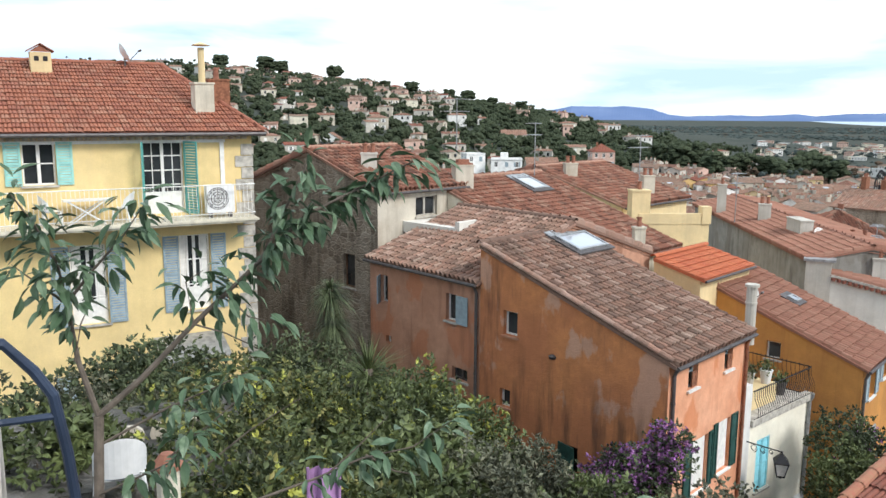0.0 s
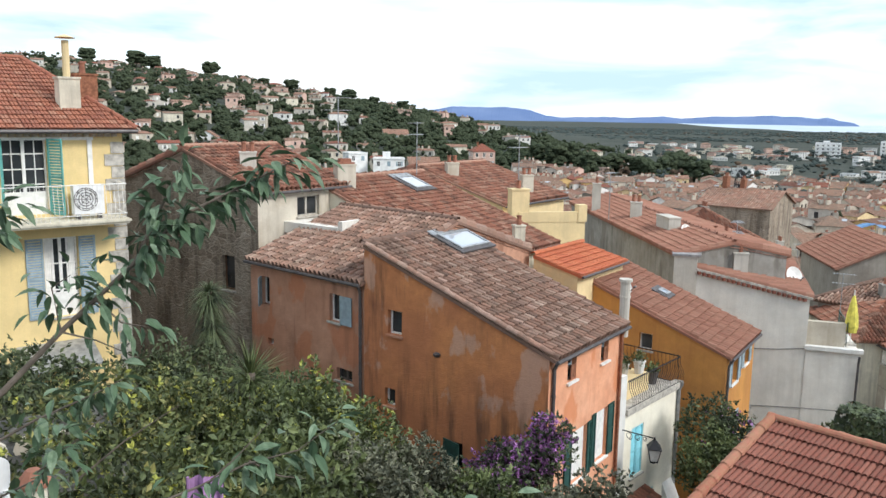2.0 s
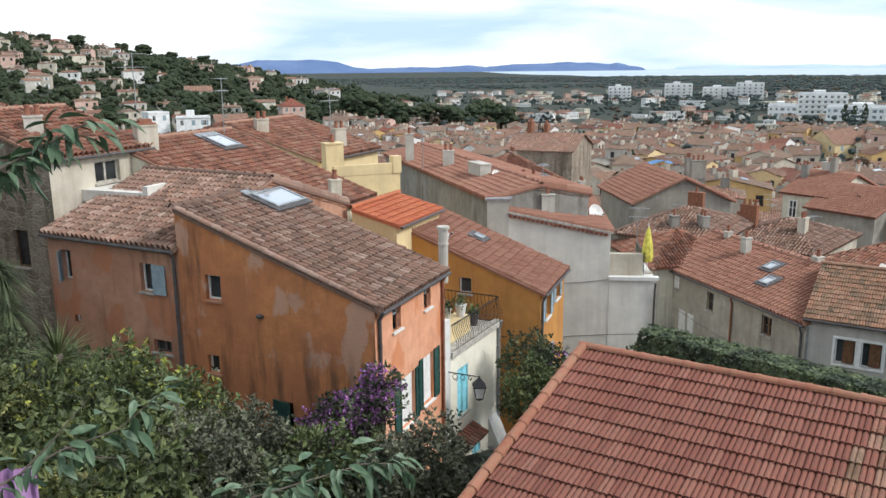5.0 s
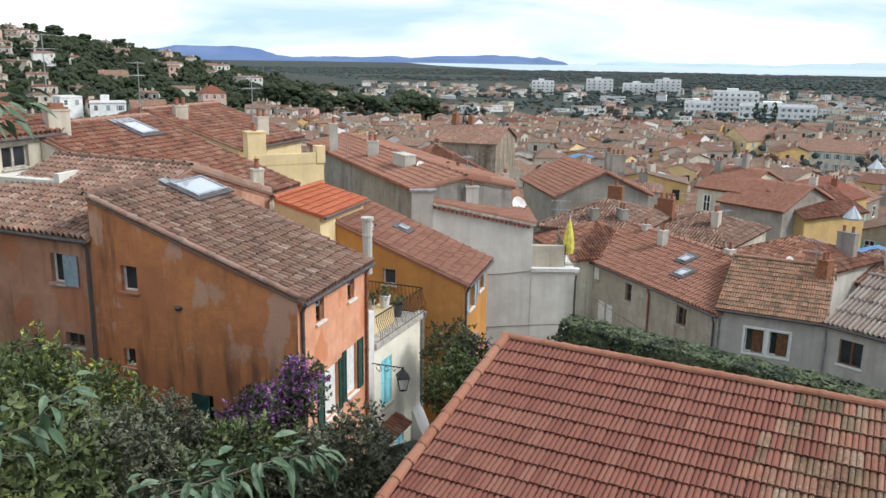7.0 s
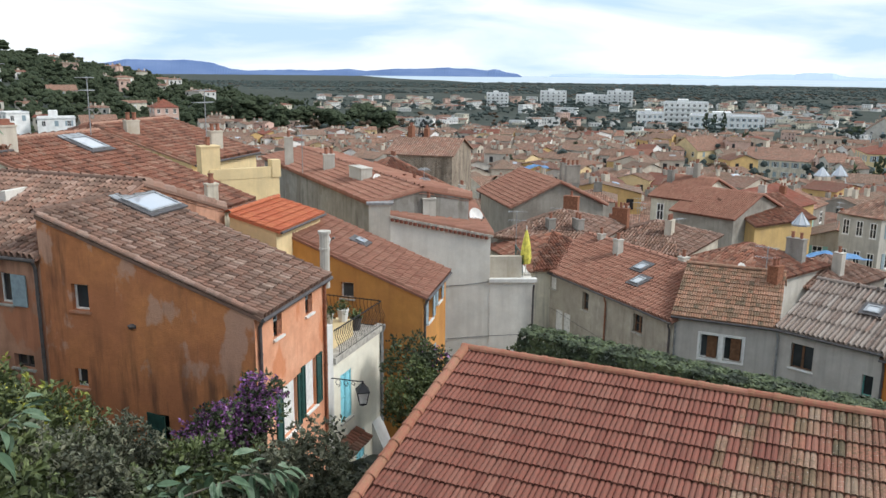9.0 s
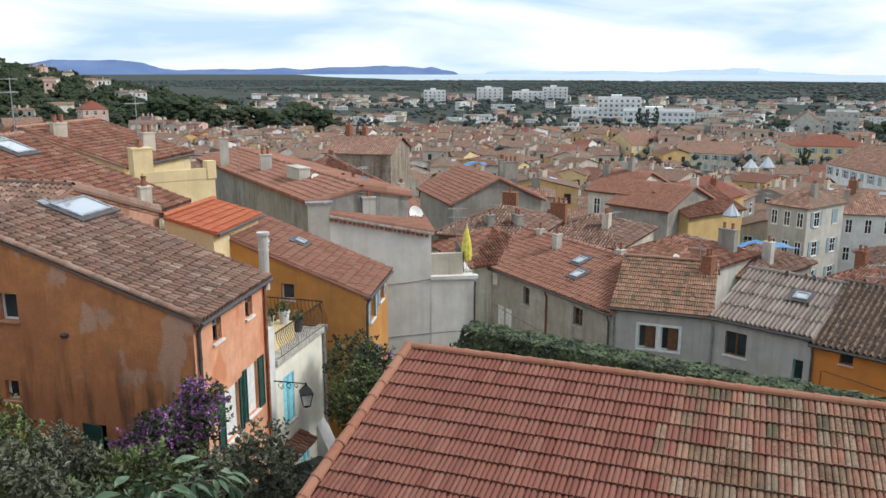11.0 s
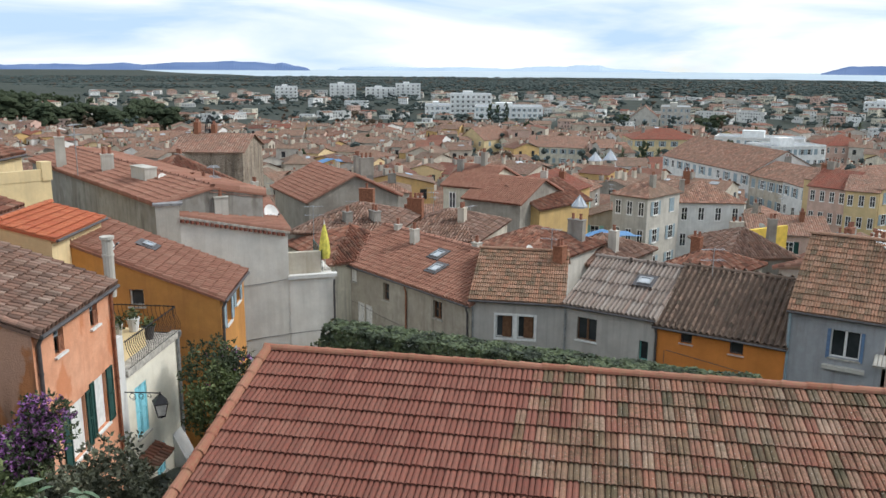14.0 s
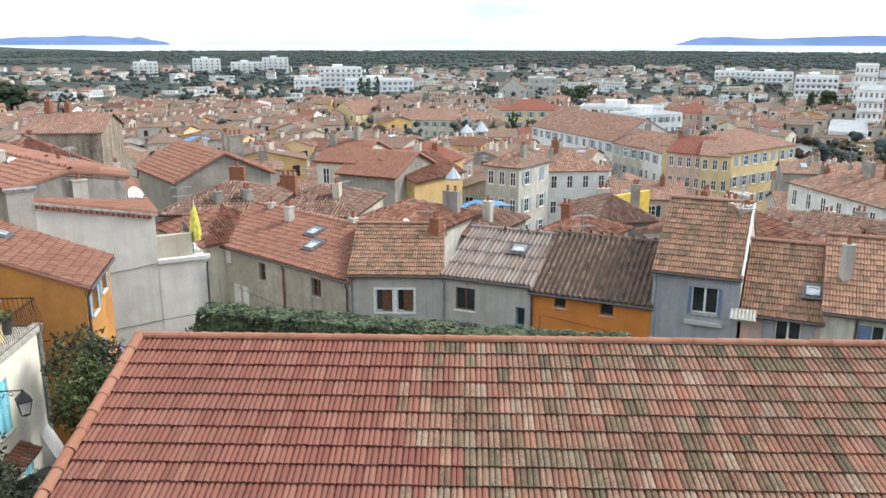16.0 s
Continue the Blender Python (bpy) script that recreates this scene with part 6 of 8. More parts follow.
def far_house(x, y, ux, uy, w, z, run, rise, base, wall, roof, floors, kind, rng, k_=1.0):
    """A house too far off to be told apart: walls, roof, windows and stacks joined to the rest."""
    u = V(ux, uy, 0).normalized()
    n = V(u.y, -u.x, 0)
    L = V(x, y, z)
    depth = run * 2
    wi, ri, gi, ti = far_mat(wall), far_mat(roof), far_mat(M["glass"]), far_mat(M["terracotta"])
    k0 = len(FARBIN.f)
    sides = [(Wall(L, u), w), (Wall(L + u * w, -n), depth), (Wall(L + u * w - n * depth, -u), w), (Wall(L - n * depth, n), depth)]
    for k, (wl, wd) in enumerate(sides):
        tp = [(0, z), (wd / 2, z + rise), (wd, z)] if kind == "gable" and k in (1, 3) else [(0, z + (0.4 if kind == "flat" else 0)), (wd, z + (0.4 if kind == "flat" else 0))]
        wl.panel(FARBIN, wd, base, tp, m=wi)
        if -wl.at(wd / 2, z).normalized().dot(wl.n) > 0.2:
            nc = max(1, int(wd / (2.7 * k_)))
            for f in range(floors):
                for i in range(nc):
                    if rng.random() < 0.75:
                        xx, zz = wd * (i + 0.5) / nc - 0.45 * k_, z - (2.0 + 3.0 * f) * k_
                        FARBIN.box(wl.at(xx, zz, 0.0), wl.u * 0.9 * k_, wl.n * 0.04, Zv * 1.35 * k_, gi)
    e = 0.25
    c = [L - u * e + n * e, L + u * (w + e) + n * e, L + u * (w + e) - n * (depth + e), L - u * e - n * (depth + e)]
    if kind == "flat":
        FARBIN.face([p + Zv * 0.2 for p in c], far_mat(M["flat"]))
        return
    if kind == "gable":
        r0, r1 = (c[0] + c[3]) / 2 + Zv * rise, (c[1] + c[2]) / 2 + Zv * rise
        pl = [([c[0], c[1], r1, r0], u), ([c[2], c[3], r0, r1], -u)]
    else:
        r0, r1 = L + u * min(run, w * 0.45) - n * run + Zv * rise, L + u * (w - min(run, w * 0.45)) - n * run + Zv * rise
        pl = [([c[0], c[1], r1, r0], u), ([c[1], c[2], r1], -n), ([c[2], c[3], r0, r1], -u), ([c[3], c[0], r0], n)]
    for pts, uu in pl:
        nn = (pts[1] - pts[0]).cross(pts[2] - pts[0]).normalized()
        vv = nn.cross(uu)
        up = [p + Zv * 0.1 for p in pts]
        FARBIN.face(up, ri, [((p - up[0]).dot(uu) + x * 7, (p - up[0]).dot(vv)) for p in up])
        if rng.random() < 0.22 and len(up) == 4:
            mid = (up[0] + up[1] + up[2] + up[3]) / 4 + uu * rng.uniform(-0.25, 0.25) * w
            FARBIN.box(mid, uu * rng.uniform(0.7, 1.6) * k_, vv * rng.uniform(0.7, 1.1) * k_, nn * 0.07, far_mat(M["skylight"] if rng.random() < 0.6 else M["zinc"]))
    for i in range(rng.choice((0, 1, 2, 3) if k_ == 1 else (0, 0, 1))):
        q = L + u * w * rng.uniform(0.1, 0.9) - n * depth * rng.uniform(0.3, 0.7) + Zv * rise * 0.5
        FARBIN.cbox(q, rng.uniform(0.5, 1.1) * k_, 0.5 * k_, 1.4 * k_, 0.3, far_mat(M["grey"] if rng.random() < 0.5 else M["old_stone"]))
        FARBIN.cbox(q + Zv * 1.4 * k_, 0.3, 0.3, 0.35, 0.3, ti)


def town_openings(h, W, z, base, cols, floors, rows_known, rng, shut, label):
    # openings on the sides that face the walk
    if "apartment" in label:
        for f in range(floors):
            zz = z - 2.75 - 3.0 * f
            if zz < base + 0.6:
                break
            mb = MB()
            mb.box(W[0][0].at(W[0][1] * 0.06, zz - 0.15, 0.0), W[0][0].u * W[0][1] * 0.88, W[0][0].n * 1.1, Zv * 0.15)
            mb.box(W[0][0].at(W[0][1] * 0.06, zz, 1.0), W[0][0].u * W[0][1] * 0.88, W[0][0].n * 0.1, Zv * 0.95)
            mb.f = [tuple(reversed(q)) for q in mb.f]
            part("balcony", mb, M["white_block"], h)
    for k, (wl, wd) in enumerate(W):
        mid = wl.at(wd / 2, z)
        if -V(mid.x, mid.y, 0).normalized().dot(wl.n) < 0.18:
            continue
        nc = cols if k == 0 else (int(wd / 3.2) if rows_known else max(0, int(wd / 3.2) - rng.choice((0, 1, 2))))
        if cols == 0 and rng.random() < 0.8:
            nc = 0
        for f in range(floors):
            zz = z - 2.05 - 3.0 * f
            if zz < base + 0.6:
                break
            for i in range(nc):
                if not rows_known and rng.random() < 0.22:
                    continue
                xx = wd * (i + 0.5) / nc
                ww = (1.5 if "apartment" in label else 1.0) if wd / nc > 2.1 else 0.7
                op = rng.random() < 0.62
                town_window(h, wl, xx, zz, ww, 1.5 if f or rows_known else 1.3, shut if rng.random() < 0.85 and wd / nc > 2.1 and "apartment" not in label else None, op)
    return h


def town_house(label, x, y, ux, uy, w, z, run, rise, base, wall, roof, cols, floors, kind, shut, rng, tiles=False, group="houses of the old town", stacks=None, depth=None, rows_known=False):
    u = V(ux, uy, 0).normalized()
    n = V(u.y, -u.x, 0)
    L = V(x, y, z)
    h = thing("house", label, "house", (x, y, base), group)
    depth = depth or (run * 2 if kind != "shed" else run)
    W = [(Wall(L, u), w), (Wall(L + u * w, -n), depth), (Wall(L + u * w - n * depth, -u), w), (Wall(L - n * depth, n), depth)]
    ridge_z = z + rise
    mb = MB()
    for k, (wl, wd) in enumerate(W):
        if kind == "gable" and k in (1, 3):
            tp = [(0, z), (wd / 2, ridge_z), (wd, z)]
        elif kind == "front" and k in (0, 2):
            tp = [(0, z), (wd / 2, ridge_z), (wd, z)]
        elif kind == "shed" and k == 1:
            tp = [(0, z), (wd, ridge_z)]
        elif kind == "shed" and k == 3:
            tp = [(0, ridge_z), (wd, z)]
        elif kind == "shed" and k == 2:
            tp = [(0, ridge_z), (wd, ridge_z)]
        elif kind == "flat":
            tp = [(0, z + 0.5), (wd, z + 0.5)]
        else:
            tp = [(0, z), (wd, z)]
        wl.panel(mb, wd, base, tp)
    part("wall", mb, wall, h)
    # roof
    e = 0.25
    ri = MB()
    c = [L + u * (-e) + n * e, L + u * (w + e) + n * e, L + u * (w + e) - n * (depth + e), L + u * (-e) - n * (depth + e)]
    planes = []
    if kind == "flat":
        ri.face([p + Zv * 0.1 for p in c])
        part("roof", ri, roof, h)
        g = MB()
        if w < 9:
            return town_openings(h, W, z, base, cols, floors, rows_known, rng, shut, label)
        bx = L + u * w * 0.3 - n * depth * 0.3
        g.box(bx, u * w * 0.25, -n * depth * 0.4, Zv * 2.2)
        g.f = [tuple(reversed(f)) for f in g.f]
        part("lift_house", g, wall, h)
    else:
        dz = rise * e / max(run, 1)
        c = [p - Zv * dz for p in c]
        if kind == "hip":
            r0 = L + u * min(run, w * 0.48) - n * depth / 2 + Zv * rise
            r1 = L + u * (w - min(run, w * 0.48)) - n * depth / 2 + Zv * rise
            planes = [([c[0], c[1], r1, r0], u), ([c[1], c[2], r1], -n), ([c[2], c[3], r0, r1], -u), ([c[3], c[0], r0], n)]
        elif kind == "gable":
            r0, r1 = (c[0] + c[3]) / 2, (c[1] + c[2]) / 2
            r0.z = r1.z = ridge_z
            planes = [([c[0], c[1], r1, r0], u), ([c[2], c[3], r0, r1], -u)]
        elif kind == "front":
            r0, r1 = (c[0] + c[1]) / 2, (c[3] + c[2]) / 2
            r0.z = r1.z = ridge_z
            planes = [([c[1], c[2], r1, r0], -n), ([c[3], c[0], r0, r1], n)]
        else:
            c[2].z = c[3].z = ridge_z + dz
            planes = [([c[0], c[1], c[2], c[3]], u)]
        for pts, uu in planes:
            nn = (pts[1] - pts[0]).cross(pts[2] - pts[0]).normalized()
            vv = nn.cross(uu)
            up = [p + Zv * 0.10 for p in pts]
            roof_face(ri, up, uu, vv, up[0])
            for i in range(len(pts)):
                j = (i + 1) % len(pts)
                ri.face([up[j], up[i], pts[i], pts[j]], 0, [(0, 0)] * 4)
            ri.face(list(reversed(pts)), 0, [(0, 0)] * len(pts))
        part("roof", ri, roof, h)
        if tiles and roof in FAR_NEAR:
            for k, (pts, uu) in enumerate(planes):
                nn = (pts[1] - pts[0]).cross(pts[2] - pts[0]).normalized()
                vv = nn.cross(uu)
                P = [((p - pts[0]).dot(uu), (p - pts[0]).dot(vv)) for p in pts]
                wd, ln = max(p[0] for p in P), max(p[1] for p in P)

                def inside(px, py, P=P):
                    for i in range(len(P)):
                        (ax, ay), (bx_, by) = P[i], P[(i + 1) % len(P)]
                        if (bx_ - ax) * (py - ay) - (by - ay) * (px - ax) < -0.02:
                            return False
                    return True
                lay_tiles(h, pts[0] + nn * 0.11, uu, vv, wd, ln, 0.20, 0.36, canal, FAR_NEAR[roof], inside=inside, seed=k + int(abs(x) * 10))
        # chimneys
        k = stacks if stacks is not None else rng.choice((0, 1, 1, 2, 2, 3))
        for i in range(k):
            a, b = rng.uniform(0.08, 0.92), rng.uniform(0.25, 0.8)
            q = L + u * w * a - n * depth * b
            zz = z + rise * (1 - abs(b - 0.5) * 2 if kind != "shed" else b) - 0.5
            chimney(h, (q.x, q.y, zz), rng.uniform(1.2, 2.0), rng.uniform(0.5, 1.1), 0.45, math.atan2(uy, ux) + (math.pi / 2 if rng.random() < 0.5 else 0), rng.choice((M["greige"], M["side_grey"], M["brick"], M["old_stone"], M["grey"], M["grey"])), rng.choice((1, 2, 2, 3)))
    return town_openings(h, W, z, base, cols, floors, rows_known, rng, shut, label)


FAR_NEAR = {M["far_clay"]: M["clay"], M["far_brown"]: M["brown"], M["far_red"]: M["rose"]}
SPECIAL = [
    ("yellow four-storey house with blue shutters", 103.1, 70.6, 0.999, 0.034, 17.4, 16.0, 6.0, 2.2, 3.6, "yellow_town", "far_clay", 7, 4, "hip", "slate_blue"),
    ("pale orange house with blue shutters beside it", 100.2, 79.7, 0.266, -0.964, 5.4, 15.5, 5.0, 2.0, 3.1, "pink", "far_red", 4, 4, "gable", "slate_blue"),
    ("yellow end wall of the four-storey house", 100.3, 73.8, 0.518, -0.856, 4.1, 15.6, 5.0, 1.5, 3.2, "yellow_town", "far_clay", 3, 4, "shed", "slate_blue"),
    ("white house with grey shutters and shallow gable", 65.3, 69.1, 0.861, -0.508, 7.5, 17.1, 4.5, 1.8, 7.7, "white", "far_brown", 4, 3, "hip", "slate_blue"),
    ("grey-brown house with dark hipped roof", 56.9, 69.9, 0.331, -0.944, 4.2, 18.5, 3.5, 1.6, 9.1, "greige", "far_brown", 3, 3, "hip", "slate_blue"),
    ("long white hall with lichened brown roof", 117.8, 129.4, -0.222, -0.975, 29.5, 14.2, 7.0, 3.6, 4.8, "white", "far_brown", 11, 3, "gable", "slate_blue"),
    ("grey house with tall shutters", 111.3, 100.6, -0.233, -0.973, 9.8, 14.0, 5.0, 2.2, 4.6, "old_stone", "far_brown", 4, 3, "gable", "slate_blue"),
    ("white house with worn brown roof", 108.7, 91.4, -0.427, -0.904, 8.9, 14.2, 5.0, 2.2, 4.8, "white", "far_brown", 3, 3, "gable", "slate_blue"),
    ("cream house with brown roof and roof windows", 72.2, 42.9, -0.414, -0.910, 12.6, 18.8, 7.0, 2.6, 12.4, "white", "far_brown", 6, 2, "hip", "slate_blue"),
    ("cream pedimented house with shutters", 146.76, 226.68, 0.701, -0.713, 19.8, 6.32, 9.6, 2.88, 0, "cream", "far_clay", 7, 2, "gable", "slate_blue"),
    ("pale yellow house with stepped gable", 140.27, 241.8, 0.957, 0.291, 17.42, 7.17, 5.9, 3.9, 0, "pale_yellow", "far_clay", 3, 2, "gable", "slate_blue"),
    ("cream house with pyramid tile roof", 8.3, 57.4, 0.981, 0.194, 5.4, 23.6, 4.2, 1.7, 17.9, "cream", "far_clay", 3, 2, "hip", "slate_blue"),
    ("old house with rough stone gable wall", 13.1, 82.9, 0.878, -0.479, 6.9, 23.6, 4.0, 1.4, 17.9, "dark_stone", "far_clay", 0, 2, "gable", "slate_blue"),
    ("house with red roof and broad grey gable", 17.2, 53.3, 1.0, 0.011, 6.7, 22.8, 4.0, 1.6, 16.3, "grey", "far_red", 0, 2, "front", "slate_blue"),
    ("olive-grey gabled house with red roof", 34.7, 63.1, 0.462, -0.887, 5.7, 20.5, 4.0, 1.6, 14.4, "grey", "far_red", 0, 2, "gable", "slate_blue"),
    ("low house with bright red roof", 34.4, 66.6, 0.516, -0.857, 4.0, 21.2, 4.0, 1.5, 14.8, "cream", "far_red", 2, 2, "gable", "slate_blue"),
    ("ochre house with tiled roof", 45.8, 68.0, 0.855, 0.519, 14.1, 18.6, 4.0, 1.5, 13.2, "ochre_town", "far_red", 2, 2, "shed", "slate_blue"),
    ("white modern block with flat roof", 192.6, 189.3, 0.606, -0.795, 25.7, 10.6, 6.0, 0.2, 4.2, "white_block", "flat", 9, 2, "flat", "slate_blue"),
    ("white office wing with ribbon windows", 181.3, 157.3, 0.967, -0.254, 17.0, 10.7, 6.0, 0.2, 4.3, "white_block", "flat", 8, 2, "flat", "slate_blue"),
    ("pink hotel with red hipped roof", 203.8, 158.2, 0.822, -0.569, 12.4, 10.4, 7.0, 2.6, 1.0, "pink", "far_red", 6, 3, "hip", "slate_blue"),
    ("cream house with red roof by palm trees", 158.3, 187.0, 0.879, -0.478, 20.6, 11.4, 8.0, 2.6, 5.0, "pale_yellow", "far_red", 6, 2, "hip", "slate_blue"),
    ("grey gabled church front with rows of windows", 270.0, 321.7, 0.756, -0.655, 13.6, 7.3, 10.0, 5.5, -2.1, "greige", "far_brown", 3, 3, "front", "slate_blue"),
    ("grey-green glass building out on the plain", 287.5, 319.8, 0.732, -0.681, 14.3, 11.9, 14.0, 0.2, -0.5, "greige", "flat", 5, 4, "flat", "slate_blue"),
    ("white apartment block with balconies", 253.46, 482.08, 0.873, -0.487, 27.14, 12.91, 16.1, 0.23, -1, "white_block", "flat", 8, 7, "flat", "slate_blue"),
    ("white apartment tower out on the plain", 212.25, 747.45, 0.958, -0.286, 20.4, 10.85, 18.2, 0.3, -1, "white_block", "flat", 5, 5, "flat", "slate_blue"),
    ("pale apartment block out on the plain", 266.85, 753.3, 0.937, -0.349, 24.9, 12.8, 18.2, 0.3, -1, "white_block", "flat", 5, 6, "flat", "slate_blue"),
    ("long pale apartment block", 306.75, 762.0, 0.921, -0.39, 29.85, 8.9, 18.2, 0.3, -1, "white_block", "flat", 6, 6, "flat", "slate_blue"),
    ("pale apartment tower out on the plain", 329.4, 740.25, 0.907, -0.42, 24.15, 13.25, 18.2, 0.3, -1, "white_block", "flat", 5, 7, "flat", "slate_blue"),
    ("long white low block among trees", 234.025, 415.15, 0.85, -0.526, 39.1, 8.425, 16.1, 0.23, -1, "white_block", "flat", 13, 2, "flat", "slate_blue"),
    ("white low block with terraces", 216.43, 443.67, 0.892, -0.452, 14.95, 8.08, 16.1, 0.23, -1, "white_block", "flat", 5, 3, "flat", "slate_blue"),
    ("white apartment row at the wood's edge", 537.04, 388.78, 0.57, -0.821, 25.9, 7.5, 17.36, 0.28, -1, "white_block", "flat", 7, 4, "flat", "slate_blue"),
    ("white apartment row with balconies", 534.66, 355.88, 0.536, -0.844, 28.14, 7.78, 17.36, 0.28, -1, "white_block", "flat", 8, 4, "flat", "slate_blue"),
    ("beige apartment block with many balconies", 395.72, 237.9, 0.497, -0.868, 20.02, 12.76, 16.52, 0.26, -1, "white_block", "flat", 8, 6, "flat", "slate_blue"),
    ("tall white apartment tower above the town", 281.8, 147.7, 0.455, -0.891, 7.0, 22.9, 14.0, 0.2, -4.5, "white_block", "flat", 5, 9, "flat", "slate_blue"),
    ("cream apartment house with many windows", 239.8, 124.0, 0.448, -0.894, 6.9, 17.5, 14.0, 0.2, 2.1, "white_block", "flat", 5, 5, "flat", "slate_blue"),
    ("blue and white low block", 201.15, 110.565, 0.465, -0.885, 8.91, 9.05, 16.94, 0.27, 0, "white_block", "flat", 7, 3, "flat", "slate_blue"),
    ("white modern house with stepped terraces", -58.48, 248.2, 0.977, 0.211, 9.69, 17.55, 3.55, 0.34, 2, "white_block", "flat", 3, 1, "flat", "slate_blue"),
    ("white low house below the wooded hill", -66.64, 249.73, 0.86, 0.51, 6.12, 18.91, 3.55, 0.34, 2, "white_block", "flat", 2, 1, "flat", "slate_blue"),
    ("pale villa with tiled roof below the woods", -86.53, 389.98, 0.941, 0.337, 12.07, 21.46, 4.97, 2.38, 8, "old_stone", "far_clay", 3, 1, "gable", "slate_blue"),
    ("white gabled villa at the foot of the hill", -145.32, 310.66, 0.969, 0.246, 7.98, 21.08, 4.34, 2.52, 8, "white_block", "far_clay", 3, 2, "front", "slate_blue"),
    ("tiled house with pale walls under the woods", -60.18, 194.99, 0.834, 0.552, 5.78, 15.68, 4.26, 2.21, 2, "old_stone", "far_red", 2, 2, "gable", "slate_blue"),
    ("pale house with red tiles under the woods", -47.43, 250.58, 0.942, 0.336, 9.86, 16.02, 4.26, 2.21, 2, "greige", "far_clay", 3, 2, "gable", "slate_blue"),
    ("beige house with red roof by dark trees", -32.64, 295.63, 0.951, 0.308, 7.99, 18.57, 4.26, 2.55, 2, "pink", "far_red", 3, 2, "hip", "slate_blue"),
    ("low house under a mossy brown roof", 14.5, 47.9, 0.764, -0.646, 5.8, 21.9, 4.2, 1.2, 15.8, "grey", "far_brown", 0, 2, "hip", "slate_blue"),
    ("house under pale orange pantiles", 14.8, 42.0, 0.996, 0.093, 5.4, 21.2, 3.2, 1.2, 15.4, "cream", "far_clay", 0, 2, "hip", "slate_blue"),
    ("house under a long worn brown roof", 21.2, 48.6, 0.685, -0.729, 5.8, 21.0, 4.0, 1.2, 14.7, "old_stone", "far_brown", 0, 2, "hip", "slate_blue"),
    ("house under a patched red roof", 23.7, 42.9, 0.435, -0.9, 5.6, 20.9, 3.6, 1.2, 14.6, "greige", "far_clay", 0, 2, "hip", "slate_blue"),
    ("small house under grey-brown tiles", 29.7, 42.7, 0.419, -0.908, 4.2, 19.9, 3.4, 1.2, 13.7, "grey", "far_brown", 0, 2, "hip", "slate_blue"),
    ("low house with ochre wall and orange tiles", 39.3, 58.0, 0.948, 0.319, 7.4, 19.9, 3.6, 1.5, 14.2, "ochre_town", "far_clay", 0, 2, "shed", "slate_blue"),
    ("low beige house under orange tiles", 36.1, 40.1, 0.308, -0.951, 4.3, 18.9, 3.6, 1.2, 12.9, "old_stone", "far_clay", 0, 2, "hip", "slate_blue"),
    ("dark grey house behind the yellow wall", 42.5, 39.5, 0.916, -0.4, 4.6, 19.2, 3.6, 1.3, 12.8, "grey", "far_brown", 0, 2, "hip", "slate_blue"),
]
taken = []
for row in SPECIAL:
    lab, x, y, ux, uy, w, z, run, rise, base, wall, roof, cols, floors, kind, sh_ = row
    dd = math.hypot(x, y)
    town_house(lab, x, y, ux, uy, w, z, run, rise, base, M[wall], M[roof], cols, floors, kind, M[sh_], town_rng, tiles=dd < 78, rows_known=True, group="apartment blocks" if "block" in lab or "tower" in lab else "houses of the old town", stacks=0 if kind == "flat" else None)
    dp = run * 2 if kind != "shed" else run
    c = V(x, y, 0) + V(ux, uy, 0) * w / 2 - V(uy, -ux, 0) * dp / 2
    taken.append((c.x, c.y, math.hypot(w, dp) / 2 * 0.8, z + rise, dd))

# the yellow wall, the tarpaulin and the glass lantern stay in view
taken += [(58.3, 51.8, 4.5, 20.0, 78.0), (39.2, 48.0, 2.2, 23.6, 62.0), (39.6, 52.8, 1.5, 25.4, 66.0), (22.0, 62.2, 1.5, 28.6, 66.0)]

WALLS = ["greige", "cream", "old_stone", "old_stone", "pale_yellow", "pink", "greige", "greige", "grey", "white", "grey", "greige", "ochre_town", "old_stone", "white"]
ROOFS = ["far_clay", "far_clay", "far_brown", "far_brown", "far_brown", "far_red"]
WALL_WORD = {"greige": "grey-beige", "cream": "cream", "old_stone": "weathered beige", "pale_yellow": "pale yellow", "pink": "pinkish", "white": "whitewashed", "grey": "stained grey", "ochre_town": "ochre"}
ROOF_WORD = {"far_clay": "faded clay tiles", "far_brown": "weathered brown tiles", "far_red": "red tiles"}
KIND_WORD = {"gable": "gabled", "hip": "hip-roofed", "shed": "lean-to", "front": "gable-fronted"}


def free_spot(x, y, r, top, d):
    for tx, ty, tr, tz, td in taken:
        if math.hypot(x - tx, y - ty) < tr * 0.9 + r * 0.7:
            return False
        # keep the view open to the houses that matter behind
        if d < td and td < 300:
            a = abs(math.atan2(x, y) - math.atan2(tx, ty))
            if a < (tr * 0.9) / td + r * 0.5 / d and (top - 32) / d > (tz - (5.2 if td < 110 else 7.5) - 32) / td:
                return False
    return True


made = 0
d = 47.5
row_k = 0
